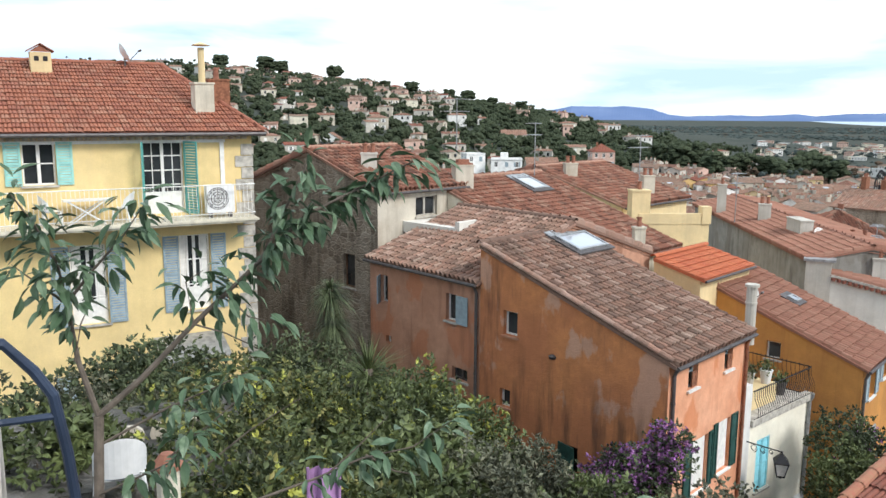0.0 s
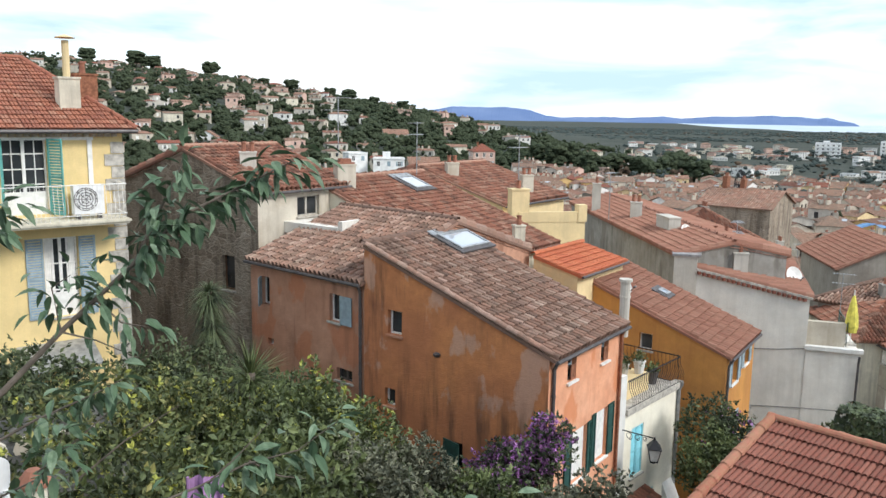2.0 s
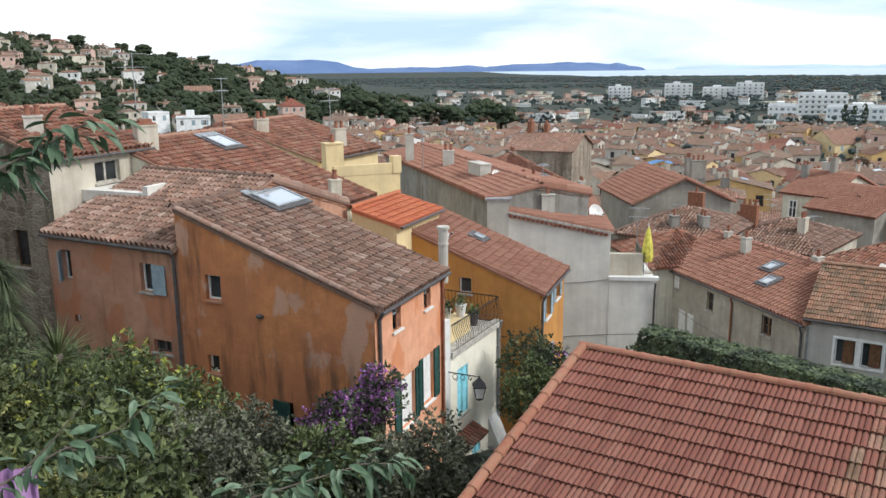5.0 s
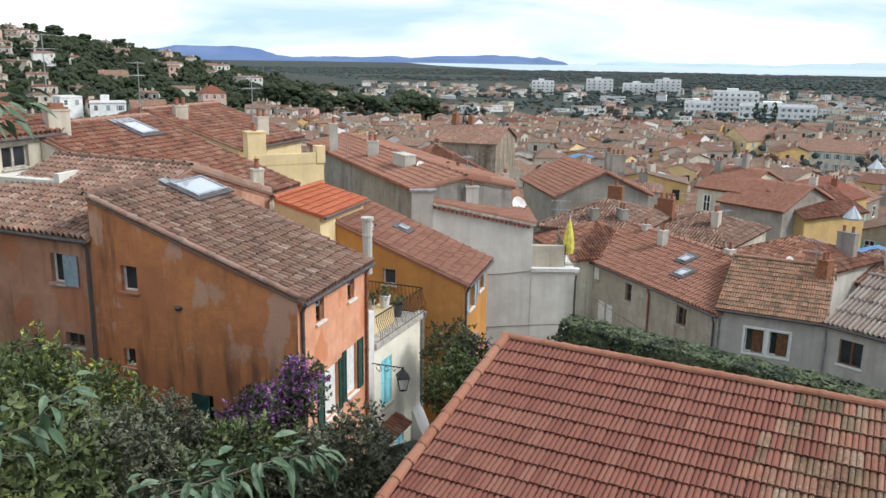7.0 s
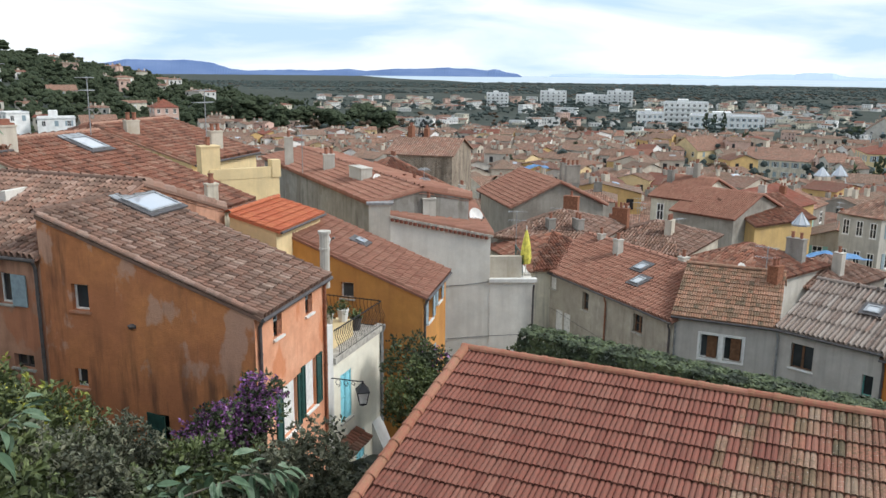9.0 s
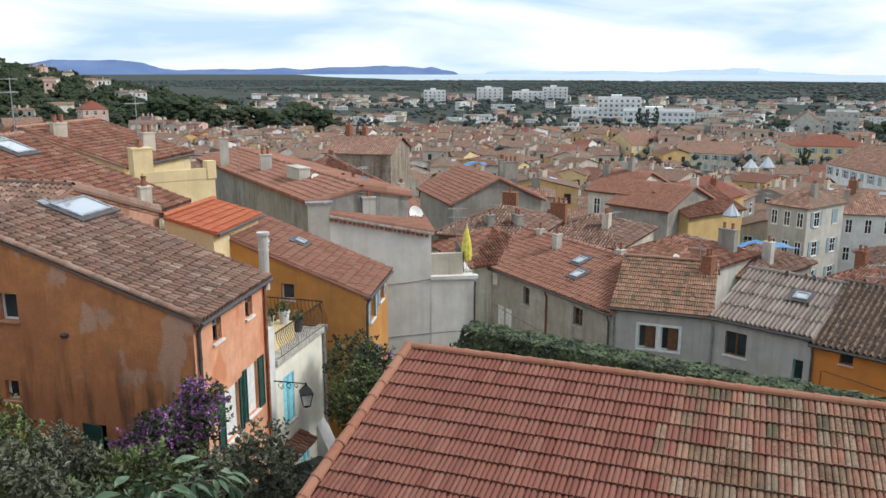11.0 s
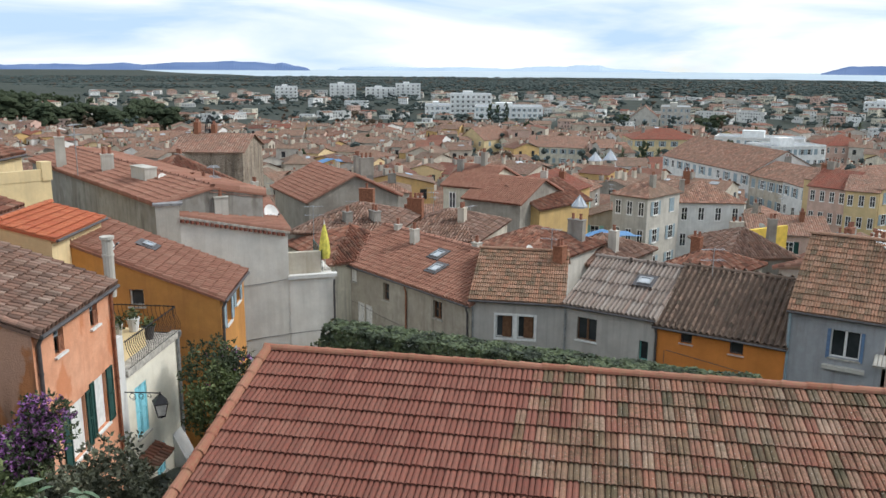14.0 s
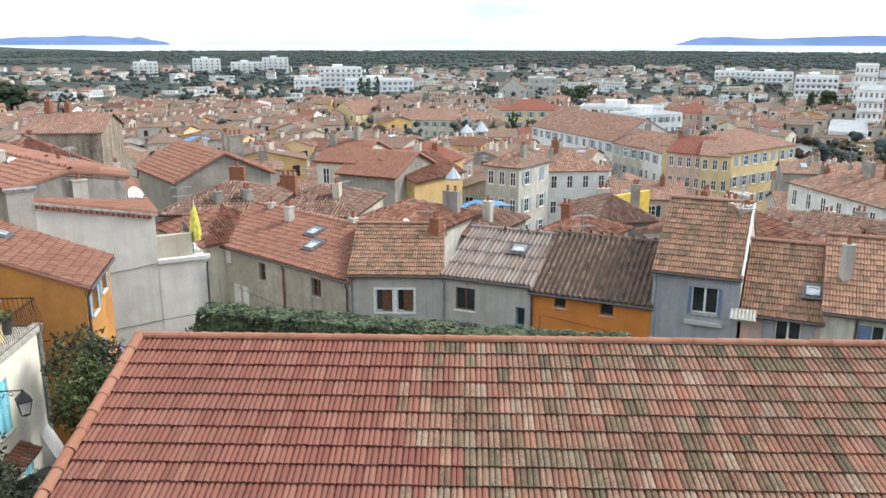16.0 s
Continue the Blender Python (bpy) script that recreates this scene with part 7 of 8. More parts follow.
while d < 330:
    step = 4.9 + d * 0.009
    az = -17.0 + town_rng.uniform(0, 4)
    while az < 70:
        w = town_rng.uniform(4.2, 8.2)
        a = radians(az)
        x, y = math.sin(a) * d, math.cos(a) * d
        turn = noise.noise(V(x * 0.02, y * 0.02, 5)) * 1.3 + town_rng.uniform(-0.12, 0.12) + (math.pi / 2 if town_rng.random() < 0.35 else 0) - a
        run = town_rng.uniform(2.5, 4.0)
        rise = run * town_rng.uniform(0.28, 0.42)
        g = ground_z(x, y)
        hill = az < -3 and d > 120
        floors = town_rng.choice((2, 2, 3))
        z = g + 2.7 * floors + town_rng.uniform(0.2, 1.4)
        if az < 6 and d < 110:
            z = min(z, 32 - d * math.tan(radians(5.6)) - rise)
        if az >= 3 and az < 13 and d < 70:
            z = min(z, 32 - d * math.tan(radians(7.4 if az < 8 else 9.6)) - rise)
        if d < 62 and az > 13:
            z = min(z, 32 - d * math.tan(radians(11.3)) - rise)
        u = V(math.cos(turn), math.sin(turn), 0)
        n = V(u.y, -u.x, 0)
        if n.dot(V(-x, -y, 0)) < 0:
            u, n = -u, -n
        c = V(x, y, 0)
        blocked = (az < 3 and d < 60) or (az < 13 and d < 47) or (hill and town_rng.random() < smooth(120, 230, d))
        if not blocked and free_spot(x, y, w * 0.55, z + rise, d):
            p = c - u * w / 2 + n * run
            wn, rn = town_rng.choice(WALLS), town_rng.choice(ROOFS)
            kind = town_rng.choice(("gable", "gable", "gable", "hip", "shed"))
            if kind == "shed":
                run *= 1.5
            lab = "%s %s old house under %s" % (WALL_WORD[wn], KIND_WORD[kind], ROOF_WORD[rn])
            if d > 105:
                far_house(p.x, p.y, u.x, u.y, w, z, run, rise, g - 2.5, M[wn], M[rn], floors, "gable" if kind != "hip" else "hip", town_rng)
                az += math.degrees(w * town_rng.uniform(0.98, 1.12) / d)
                continue
            town_house(lab, p.x, p.y, u.x, u.y, w, z, run, rise, g - 2.5, M[wn], M[rn], max(1, int(w / 2.6)), floors, kind, town_rng.choice(SHUT), town_rng, tiles=d < 66)
            if d < 130 and town_rng.random() < 0.45:
                q = c + u * town_rng.uniform(-2, 2)
                aerial((q.x, q.y, z + rise - 0.2), town_rng.uniform(1.6, 3.2), town_rng.uniform(0, 6))
            if d < 120 and town_rng.random() < 0.22:
                dish((p.x + u.x * 1.2, p.y + u.y * 1.2, z + 0.1), a + town_rng.uniform(-1.2, 0.6))
            made += 1
        az += math.degrees(w * town_rng.uniform(0.98, 1.12) / d)
    d += step * town_rng.uniform(0.9, 1.1)
    row_k += 1
# scattered houses and low blocks out on the plain, thinning towards the woods
rng = random.Random(23)
for k in range(1500):
    az = rng.uniform(1, 72)
    dd = 300 + 620 * rng.random() ** 1.5
    a = radians(az)
    x, y = math.sin(a) * dd, math.cos(a) * dd
    if az < 4 and dd > 520:
        continue
    if noise.noise(V(x * 0.008, y * 0.008, 9)) > 0.25:
        continue
    if any(math.hypot(x - t[0], y - t[1]) < t[2] + 5 for t in taken):
        continue
    if any(t[4] > 300 and dd < t[4] and abs(math.atan2(t[0], t[1]) - a) < (t[2] + 4) / t[4] for t in taken) and rng.random() < 0.75:
        continue
    w, run = rng.uniform(4.5, 10), rng.uniform(2.3, 3.4)
    t = rng.uniform(-0.7, 0.7) - a
    u = V(math.cos(t), math.sin(t), 0)
    flat = rng.random() < 0.3
    if flat and rng.random() < 0.4:
        w *= 1.9
    fl = rng.choice((1, 2, 2, 3))
    g = ground_z(x, y)
    far_house(x, y, u.x, u.y, w, g + fl * 1.75, run, run * 0.3, g - 1.5, M[rng.choice(("white", "white", "cream", "white_block", "cream", "greige", "pink"))], M[rng.choice(("far_clay", "far_red", "far_brown"))], fl, "flat" if flat else rng.choice(("gable", "hip")), rng, 0.58)
HILL_SPOTS = []
# villas up the wooded hill
for k in range(520):
    az = -39 + 37 * rng.random() ** 1.5
    dd = rng.uniform(215, 650)
    a = radians(az)
    x, y = math.sin(a) * dd, math.cos(a) * dd
    if any(math.hypot(x - p[0], y - p[1]) < 13 for p in HILL_SPOTS) or any(math.hypot(x - t[0], y - t[1]) < t[2] + 8 for t in taken) or (az > -16 and rng.random() < 0.6):
        continue
    HILL_SPOTS.append((x, y))
    w, run = rng.uniform(5.2, 10.0), rng.uniform(2.4, 3.4)
    t = rng.uniform(-0.5, 0.5) - a
    u = V(math.cos(t), math.sin(t), 0)
    g = ground_z(x, y)
    fl = rng.choice((1, 2, 2))
    args = (x, y, u.x, u.y, w, g + fl * 2.3 + 0.2, run, run * 0.33, g - 3)
    wn = rng.choice(("cream", "old_stone", "old_stone", "greige", "pink", "pink", "white", "greige"))
    rn = rng.choice(("far_clay", "far_red", "far_clay"))
    if len(HILL_SPOTS) <= 60:
        town_house("%s villa under %s among hillside trees" % (WALL_WORD[wn], ROOF_WORD[rn]), *args, M[wn], M[rn], max(2, int(w / 3)), fl, rng.choice(("gable", "hip")), M["trim"], rng, group="villas on the hill", stacks=rng.choice((0, 1)))
    else:
        far_house(*args, M[wn], M[rn], fl, rng.choice(("gable", "hip")), rng)
single("distant_houses", FARBIN, FAR_MATS, "distant tiled and whitewashed houses of the spreading town", "houses", kind="stuff")


# ---- trees and shrubs ----
def clump_tree(mb, p, h, r, rng, n=9, flat=0.6, sub=5, up=0.55):
    """A far crown of many small uneven clumps: jittered low solids."""
    for k in range(n):
        a, rr = rng.uniform(0, 6.283), r * math.sqrt(rng.random()) * 0.85
        c = p + V(math.cos(a) * rr, math.sin(a) * rr, h * rng.uniform(up, 1.0))
        s = r * rng.uniform(0.28, 0.5)
        seg = sub
        i0 = len(mb.v)
        rings = ((0.35, -0.8), (1.0, -0.15), (0.75, 0.55))
        for q, zz in rings:
            for j in range(seg):
                t = 2 * math.pi * (j + rng.random() * 0.5) / seg
                k2 = s * q * rng.uniform(0.75, 1.25)
                mb.v.append((c.x + math.cos(t) * k2, c.y + math.sin(t) * k2, c.z + zz * s * flat * rng.uniform(0.8, 1.2)))
        mb.v.append((c.x, c.y, c.z + s * flat))
        top = len(mb.v) - 1
        for q in range(2):
            for j in range(seg):
                a_, b_ = i0 + q * seg + j, i0 + q * seg + (j + 1) % seg
                mb.f.append((a_, b_, b_ + seg, a_ + seg))
                mb.mi.append(0)
                mb.uv.append(None)
        for j in range(seg):
            mb.f.append((i0 + 2 * seg + j, i0 + 2 * seg + (j + 1) % seg, top))
            mb.mi.append(0)
            mb.uv.append(None)


def wood_mat(name, a, b):
    m = Mat(name, 0.9, spec=0.1)
    rnd = m.n("ShaderNodeNewGeometry").outputs["Random Per Island"]
    col = m.ramp(rnd, [(0.0, c4(a)), (1.0, c4(b))])
    v = m.world()
    col = m.mix(m.noise(v, 0.02, 4), col, c4(b, 0.7))
    g = m.noise(v, 2.2, 6, 0.7)
    col = m.mix(m.math("MULTIPLY", g, 0.35), col, c4(a, 0.6))
    m.bump(g, 0.6, 0.5)
    return m.color(col)


WOOD_A = wood_mat("hill_woods", (0.04, 0.056, 0.034), (0.085, 0.105, 0.06))
# the woods out on the plain carry distance haze as blue in their green
WOOD_HAZY = wood_mat("plain_woods", (0.06, 0.082, 0.08), (0.10, 0.125, 0.115))
WOOD_C = wood_mat("bare_brown_crowns", (0.09, 0.065, 0.045), (0.14, 0.10, 0.07))
rng = random.Random(101)
mb = MB()
for k in range(4400):
    az = rng.uniform(-41, 5)
    dd = rng.uniform(175, 690)
    a = radians(az)
    x, y = math.sin(a) * dd, math.cos(a) * dd
    if az > -4 and (dd < 230 or rng.random() < 0.2 + 0.08 * (az + 4)):
        continue
    if any(math.hypot(x - t[0], y - t[1]) < t[2] + 5 for t in taken):
        continue
    if any(math.hypot(x - q[0] * 0.985 - 4, y - q[1] * 0.985) < 6.0 for q in HILL_SPOTS) and rng.random() < 0.8:
        continue
    r = rng.uniform(2.0, 4.6)
    tall = rng.random() < 0.12
    clump_tree(mb, V(x, y, ground_z(x, y) - 1), rng.uniform(3.0, 6.0) + (2.5 if tall else 0), r * (0.8 if tall else 1), rng, 12, 0.85, 5, 0.25)
single("hillside_woods", mb, WOOD_A, "dark evergreen woods between the hillside villas", "trees", kind="stuff")
# umbrella pines standing out on the crest
for k, (az, dd, hh) in enumerate(((-31.5, 610, 17), (-28.6, 600, 19), (-27.6, 604, 17), (-24.0, 610, 18), (-20.6, 560, 12), (-18.8, 570, 15), (-16.2, 600, 13), (-14.9, 590, 15), (-13.2, 590, 12), (-11.2, 590, 13), (-9.0, 560, 9))):
    hh *= 0.74
    a = radians(az)
    p = V(math.sin(a) * dd, math.cos(a) * dd, 0)
    p.z = ground_z(p.x, p.y) - 1
    t = thing("umbrella_pine", "dark umbrella pine rising above the hill crest", "tree", p, "pines on the crest")
    mb = MB()
    mb.tube([p, p + V(0.4, 0, hh * 0.5), p + V(-0.2, 0, hh * 0.8)], [0.5, 0.38, 0.25], 7)
    part("trunk", mb, M["bark"], t)
    mb = MB()
    clump_tree(mb, p, hh, hh * 0.42, random.Random(k), 90, 0.55, 6, 0.55)
    part("crown", mb, WOOD_A, t)
# dark pines of the park beyond the old town
for k in range(17):
    pg = random.Random(640 + k)
    az = (1.5, 2.6, 3.4, 4.6, 5.3, 5.9, 6.8, 7.4, 8.2, -2.0, -0.6, 9.0, 44.5, 45.6, 61.0, 39.5, 0.4)[k]
    dd, hh = pg.uniform(370, 430), pg.uniform(11, 15) * (1 if k < 12 or k == 16 else 0.75)
    a = radians(az)
    p = V(math.sin(a) * dd, math.cos(a) * dd, 0)
    p.z = ground_z(p.x, p.y) - 0.5
    t = thing("park_pine", "broad dark green pine beyond the roofs", "tree", p, "pines of the park")
    mb = MB()
    mb.tube([p, p + V(0.3, 0, hh * 0.5), p + V(-0.2, 0, hh * 0.8)], [0.45, 0.34, 0.2], 7)
    part("trunk", mb, M["bark"], t)
    mb = MB()
    clump_tree(mb, p, hh, hh * 0.36, pg, 70, 0.7, 6, 0.35)
    part("crown", mb, WOOD_A, t)
# the wooded plain
mb, mc = MB(), MB()
for k in range(15000):
    az = rng.uniform(-12, 74)
    dd = 430 + 1790 * rng.random() ** 0.7
    a = radians(az)
    x, y = math.sin(a) * dd, math.cos(a) * dd
    if dd < 900 and rng.random() < 0.45 * (1 - smooth(430, 900, dd)):
        continue
    # open fields lie between the belts of trees
    if noise.noise(V(x * 0.0022, y * 0.0075, 3)) > 0.22 and dd > 700:
        continue
    far = smooth(500, 1500, dd)
    r = rng.uniform(2.6, 5.5) * (1 + 0.9 * far)
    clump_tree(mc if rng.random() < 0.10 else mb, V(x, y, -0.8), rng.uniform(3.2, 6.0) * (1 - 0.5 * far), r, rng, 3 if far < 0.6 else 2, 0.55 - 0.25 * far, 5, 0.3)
for k in range(420):
    # gardens and avenues inside the town
    az = rng.uniform(2, 72)
    dd = rng.uniform(175, 440)
    a = radians(az)
    x, y = math.sin(a) * dd, math.cos(a) * dd
    clump_tree(mc if rng.random() < 0.3 else mb, V(x, y, ground_z(x, y)), rng.uniform(5, 10), rng.uniform(2, 3.6), rng, 6, 0.8, 5, 0.35)
single("plain_woods", mb, WOOD_HAZY, "dark green woods and gardens, tinted with haze, across the plain", "trees", kind="stuff")
single("bare_trees", mc, WOOD_C, "brown leafless crowns among the houses", "trees", kind="stuff")


def cypress(p, h):
    t = thing("cypress", "slim dark cypress among the houses", "tree", p, "cypresses")
    p = Vector(p)
    mb = MB()
    mb.tube([p, p + Zv * h * 0.3], 0.15, 6)
    part("trunk", mb, M["bark"], t)
    mb = MB()
    rg = random.Random(int(abs(p.x) * 7))
    for k in range(int(h * 7)):
        zz = rg.uniform(0.05, 1.0)
        r = h * 0.13 * math.sin(math.pi * min(1, zz * 0.9 + 0.12)) ** 0.7
        clump_tree(mb, p + V(rg.uniform(-r, r) * 0.7, rg.uniform(-r, r) * 0.7, h * zz - 0.5), 1.0, 1.0, rg, 1, 1.6, 5)
    part("crown", mb, WOOD_A, t)


for az, dd, h in ((17.5, 190, 9), (22, 260, 9), (9.0, 150, 8), (33, 300, 11), (41, 230, 10), (46.5, 210, 12), (44, 190, 9), (60, 290, 14), (30.5, 430, 12), (31, 440, 11), (31.6, 445, 12), (-8.5, 240, 12), (6, 210, 10)):
    a = radians(az)
    x, y = math.sin(a) * dd, math.cos(a) * dd
    cypress((x, y, ground_z(x, y)), h)


def palm(p, h, spread, label, group, fronds=26, blade=0.055, mat=None, droop=0.6):
    """A palm or yucca: trunk with a head of long pointed blades."""
    t = thing("palm", label, "palm", p, group)
    p = Vector(p)
    mb = MB()
    mb.tube([p, p + V(0.05, 0, h * 0.5), p + V(0, 0, h)], [spread * 0.13, spread * 0.1, spread * 0.11], 8)
    part("trunk", mb, M["bark"], t)
    mb = MB()
    rg = random.Random(int(abs(p.x) * 13 + h * 7))
    for k in range(fronds):
        az, el = rg.uniform(0, 6.283), rg.uniform(-1.15, 1.35)
        d = V(math.cos(az) * math.cos(el), math.sin(az) * math.cos(el), math.sin(el))
        s = d.cross(Zv).normalized()
        L = spread * rg.uniform(0.75, 1.1)
        o = p + Zv * (h - rg.uniform(0, 0.25) * spread)
        prev = None
        for i in range(5):
            f = i / 4
            c = o + d * L * f - Zv * droop * L * f * f * 0.5
            w = blade * spread * (0.55 + 0.6 * f if f < 0.4 else 0.9 * (1 - f) + 0.02)
            cur = (c - s * w, c + Zv * w * 0.35, c + s * w)
            if prev:
                mb.face([prev[0], prev[1], cur[1], cur[0]])
                mb.face([prev[1], prev[2], cur[2], cur[1]])
            prev = cur
    part("crown", mb, mat or M["leaf_dark"], t)


for az, dd, h in ((38.6, 205, 8), (39.6, 200, 9), (42.0, 215, 8.5), (43.2, 210, 9), (45.0, 235, 10), (48, 300, 11), (54, 330, 12), (58.5, 300, 13), (62, 320, 12), (52, 350, 12)):
    a = radians(az)
    x, y = math.sin(a) * dd, math.cos(a) * dd
    palm((x, y, ground_z(x, y)), h, 2.6, "tall date palm among the town roofs", "palms of the town", 40, 0.09)

# ---- the garden below the walk ----
def leaf_bush(name, label, blobs, n, size, mat, seed, group="garden shrubs", stems=True, base=None, flowers=None):
    """A shrub: stems and thousands of small leaves on uneven clumps. blobs: (x, y, z, rx, rz)."""
    rg = random.Random(seed)
    x0, y0, z0 = blobs[0][0], blobs[0][1], min(b[2] - b[4] for b in blobs)
    z0 = min(z0, base) if base is not None else z0
    t = thing(name, label, "shrub", (x0, y0, z0), group)
    if stems:
        mb = MB()
        for b in blobs:
            q = V(b[0], b[1], b[2])
            r_ = V(x0 + rg.uniform(-0.3, 0.3), y0 + rg.uniform(-0.3, 0.3), z0)
            mb.tube([r_, r_.lerp(q, 0.5) + V(rg.uniform(-0.2, 0.2), rg.uniform(-0.2, 0.2), 0.1), q], [0.05, 0.035, 0.012], 5)
        part("stem", mb, M["bark"], t, kind="stuff")
    mb = MB()
    fl = MB()
    tot = sum(b[3] * b[3] for b in blobs)
    for b in blobs:
        c = V(b[0], b[1], b[2])
        # leaf sprigs over the uneven clump; the inner darkness is in leaf_mat's colour
        for k in range(int(n * b[3] * b[3] / tot / 5)):
            d = V(rg.gauss(0, 1), rg.gauss(0, 1), rg.gauss(0, 1)).normalized()
            w = 0.70 + 0.40 * noise.noise(d * 2.3 + c) + rg.uniform(-0.22, 0.18)
            q = c + V(d.x * b[3] * w, d.y * b[3] * w, d.z * b[4] * w)
            ax = (d + V(rg.uniform(-0.5, 0.5), rg.uniform(-0.5, 0.5), rg.uniform(-0.2, 0.8))).normalized()
            tgt = fl if flowers and d.z > -0.1 and rg.random() < flowers[1] else mb
            for i in range(5):
                o = (ax * 0.55 + V(rg.gauss(0, 1), rg.gauss(0, 1), rg.gauss(0, 1)).normalized()).normalized()
                s = o.cross(V(rg.uniform(-1, 1), rg.uniform(-1, 1), rg.uniform(-1, 1))).normalized()
                L = size * rg.uniform(0.8, 1.5)
                r_ = q + ax * L * rg.uniform(0, 0.7)
                bend = s.cross(o) * L * 0.10
                tgt.face([r_, r_ + o * L * 0.5 + s * L * 0.27 + bend, r_ + o * L, r_ + o * L * 0.5 - s * L * 0.27 + bend])
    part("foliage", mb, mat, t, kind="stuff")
    if flowers and fl.f:
        part("blossom", fl, flowers[0], t, kind="stuff")
    return t


# ---- garden planting ----
BUSHES = [
    (-10.47, 14.64, 25.99, 1.50, 1.50, "dark"),
    (-10.63, 13.27, 26.09, 1.20, 1.30, "dark"),
    (-10.05, 11.13, 26.35, 1.20, 1.20, "grey"),
    (-9.85, 9.95, 26.76, 1.20, 1.20, "dark"),
    (-7.67, 7.89, 27.61, 0.90, 0.80, "leaf"),
    (-6.73, 11.12, 26.79, 1.40, 1.40, "yellow"),
    (-6.41, 12.45, 26.35, 1.40, 1.40, "yellow"),
    (-5.86, 8.71, 27.21, 1.20, 1.20, "yellow"),
    (-5.24, 9.10, 26.99, 1.20, 1.30, "yellow"),
    (-4.53, 7.20, 27.50, 1.00, 1.10, "yellow"),
    (-5.34, 12.94, 26.09, 1.50, 1.40, "flower"),
    (-4.61, 14.27, 25.87, 1.40, 1.50, "flower"),
    (-3.91, 15.00, 25.44, 1.10, 1.40, "flower"),
    (-4.29, 9.58, 26.75, 1.20, 1.20, "leaf"),
    (-3.77, 10.86, 26.32, 1.30, 1.30, "leaf"),
    (-3.10, 11.59, 26.01, 1.20, 1.20, "grey"),
    (-3.03, 14.69, 24.72, 1.20, 1.10, "grey"),
    (-2.25, 15.84, 24.08, 1.00, 0.80, "grey"),
    (-1.36, 15.44, 24.19, 1.00, 0.90, "leaf"),
    (-3.20, 8.41, 27.02, 1.00, 1.00, "leaf"),
    (-3.92, 7.54, 27.38, 1.00, 1.00, "yellow"),
    (-3.82, 13.99, 25.15, 1.10, 1.00, "leaf"),
    (-3.07, 16.21, 23.94, 1.10, 0.90, "grey"),
    (0.94, 15.97, 23.56, 1.10, 1.30, "olean"),
    (0.21, 15.50, 23.46, 1.00, 1.10, "olean"),
    (-0.96, 15.97, 23.29, 1.10, 1.10, "leaf"),
    (-1.83, 15.39, 23.62, 1.20, 1.10, "grey"),
    (-2.54, 12.24, 24.93, 1.30, 1.10, "dark"),
    (1.70, 16.41, 22.61, 0.90, 1.00, "olean"),
    (5.0, 26.4, 22.05, 1.10, 1.20, "dark"),
    (4.75, 24.66, 21.34, 1.10, 1.30, "leaf"),
    (5.3, 23.62, 20.61, 1.10, 1.30, "dark"),
    (4.9, 22.12, 20.09, 1.10, 1.20, "dark"),
    (5.88, 26.86, 21.76, 0.70, 0.90, "purple2"),
    (-0.76, 19.29, 23.42, 0.85, 0.75, "purple"),
    (-0.26, 19.50, 23.81, 0.50, 0.60, "purple"),
    (-1.52, 18.94, 23.27, 0.80, 0.60, "purple"),
    (9.27, 25.57, 21.96, 0.90, 0.90, "grey"),
    (9.07, 27.02, 21.63, 0.50, 0.70, "leaf"),
]
BUSHES += [(-9.2, 20.9, 24.0, 1.3, 1.5, "dark"), (-10.8, 20.2, 24.3, 1.4, 1.7, "dark"), (-7.6, 20.6, 23.6, 1.2, 1.4, "dark"), (-6.0, 17.2, 24.2, 1.3, 1.3, "dark"), (-0.55, 18.9, 23.6, 0.9, 0.8, "purple"), (0.05, 19.3, 24.1, 0.6, 0.7, "purple"), (-1.4, 18.8, 23.1, 0.8, 0.6, "purple")]
KINDS = {
    "dark": ("dense dark green garden shrub", "leaf_dark", 2100, 0.105, None),
    "grey": ("grey-green bushy garden shrub", "leaf_grey", 2400, 0.085, None),
    "leaf": ("leafy green garden shrub", "leaf", 1900, 0.115, None),
    "yellow": ("yellow-green shrub with small round leaves", "leaf_yellow", 2500, 0.085, ("bloom", 0.05)),
    "flower": ("green shrub tipped with yellow blossom", "leaf", 2200, 0.095, ("bloom", 0.09)),
    "olean": ("narrow-leaved grey-green oleander bush", "leaf_grey", 2600, 0.11, None),
    "purple": ("purple bougainvillea against the ochre wall", "leaf_dark", 2600, 0.085, ("leaf_purple", 0.5)),
    "purple2": ("purple climbing plant beside an orange house", "leaf_dark", 1400, 0.10, ("leaf_purple", 0.4)),
}
M["bloom"] = leaf_mat("yellow_blossom", (0.30, 0.32, 0.05), (0.50, 0.50, 0.12))
for k, (x, y, z, r, rz, kind) in enumerate(BUSHES):
    lab, mat, n, size, fl = KINDS[kind]
    rg = random.Random(300 + k)
    blobs = [(x, y, z, r, rz)]
    for i in range(5):
        a, q = rg.uniform(0, 6.28), r * rg.uniform(0.5, 0.95)
        blobs.append((x + math.cos(a) * q, y + math.sin(a) * q, z + rg.uniform(-0.7, 0.45) * rz, r * rg.uniform(0.35, 0.6), rz * rg.uniform(0.35, 0.6)))
    g = ground_z(x, y)
    leaf_bush("shrub", lab, blobs, int(n * r * r * 1.9), size, M[mat], 400 + k, base=min(g + 0.05, z - rz * 0.9), flowers=(M[fl[0]], fl[1]) if fl else None)
# low green cover over the banks
rg = random.Random(77)
mb = MB()
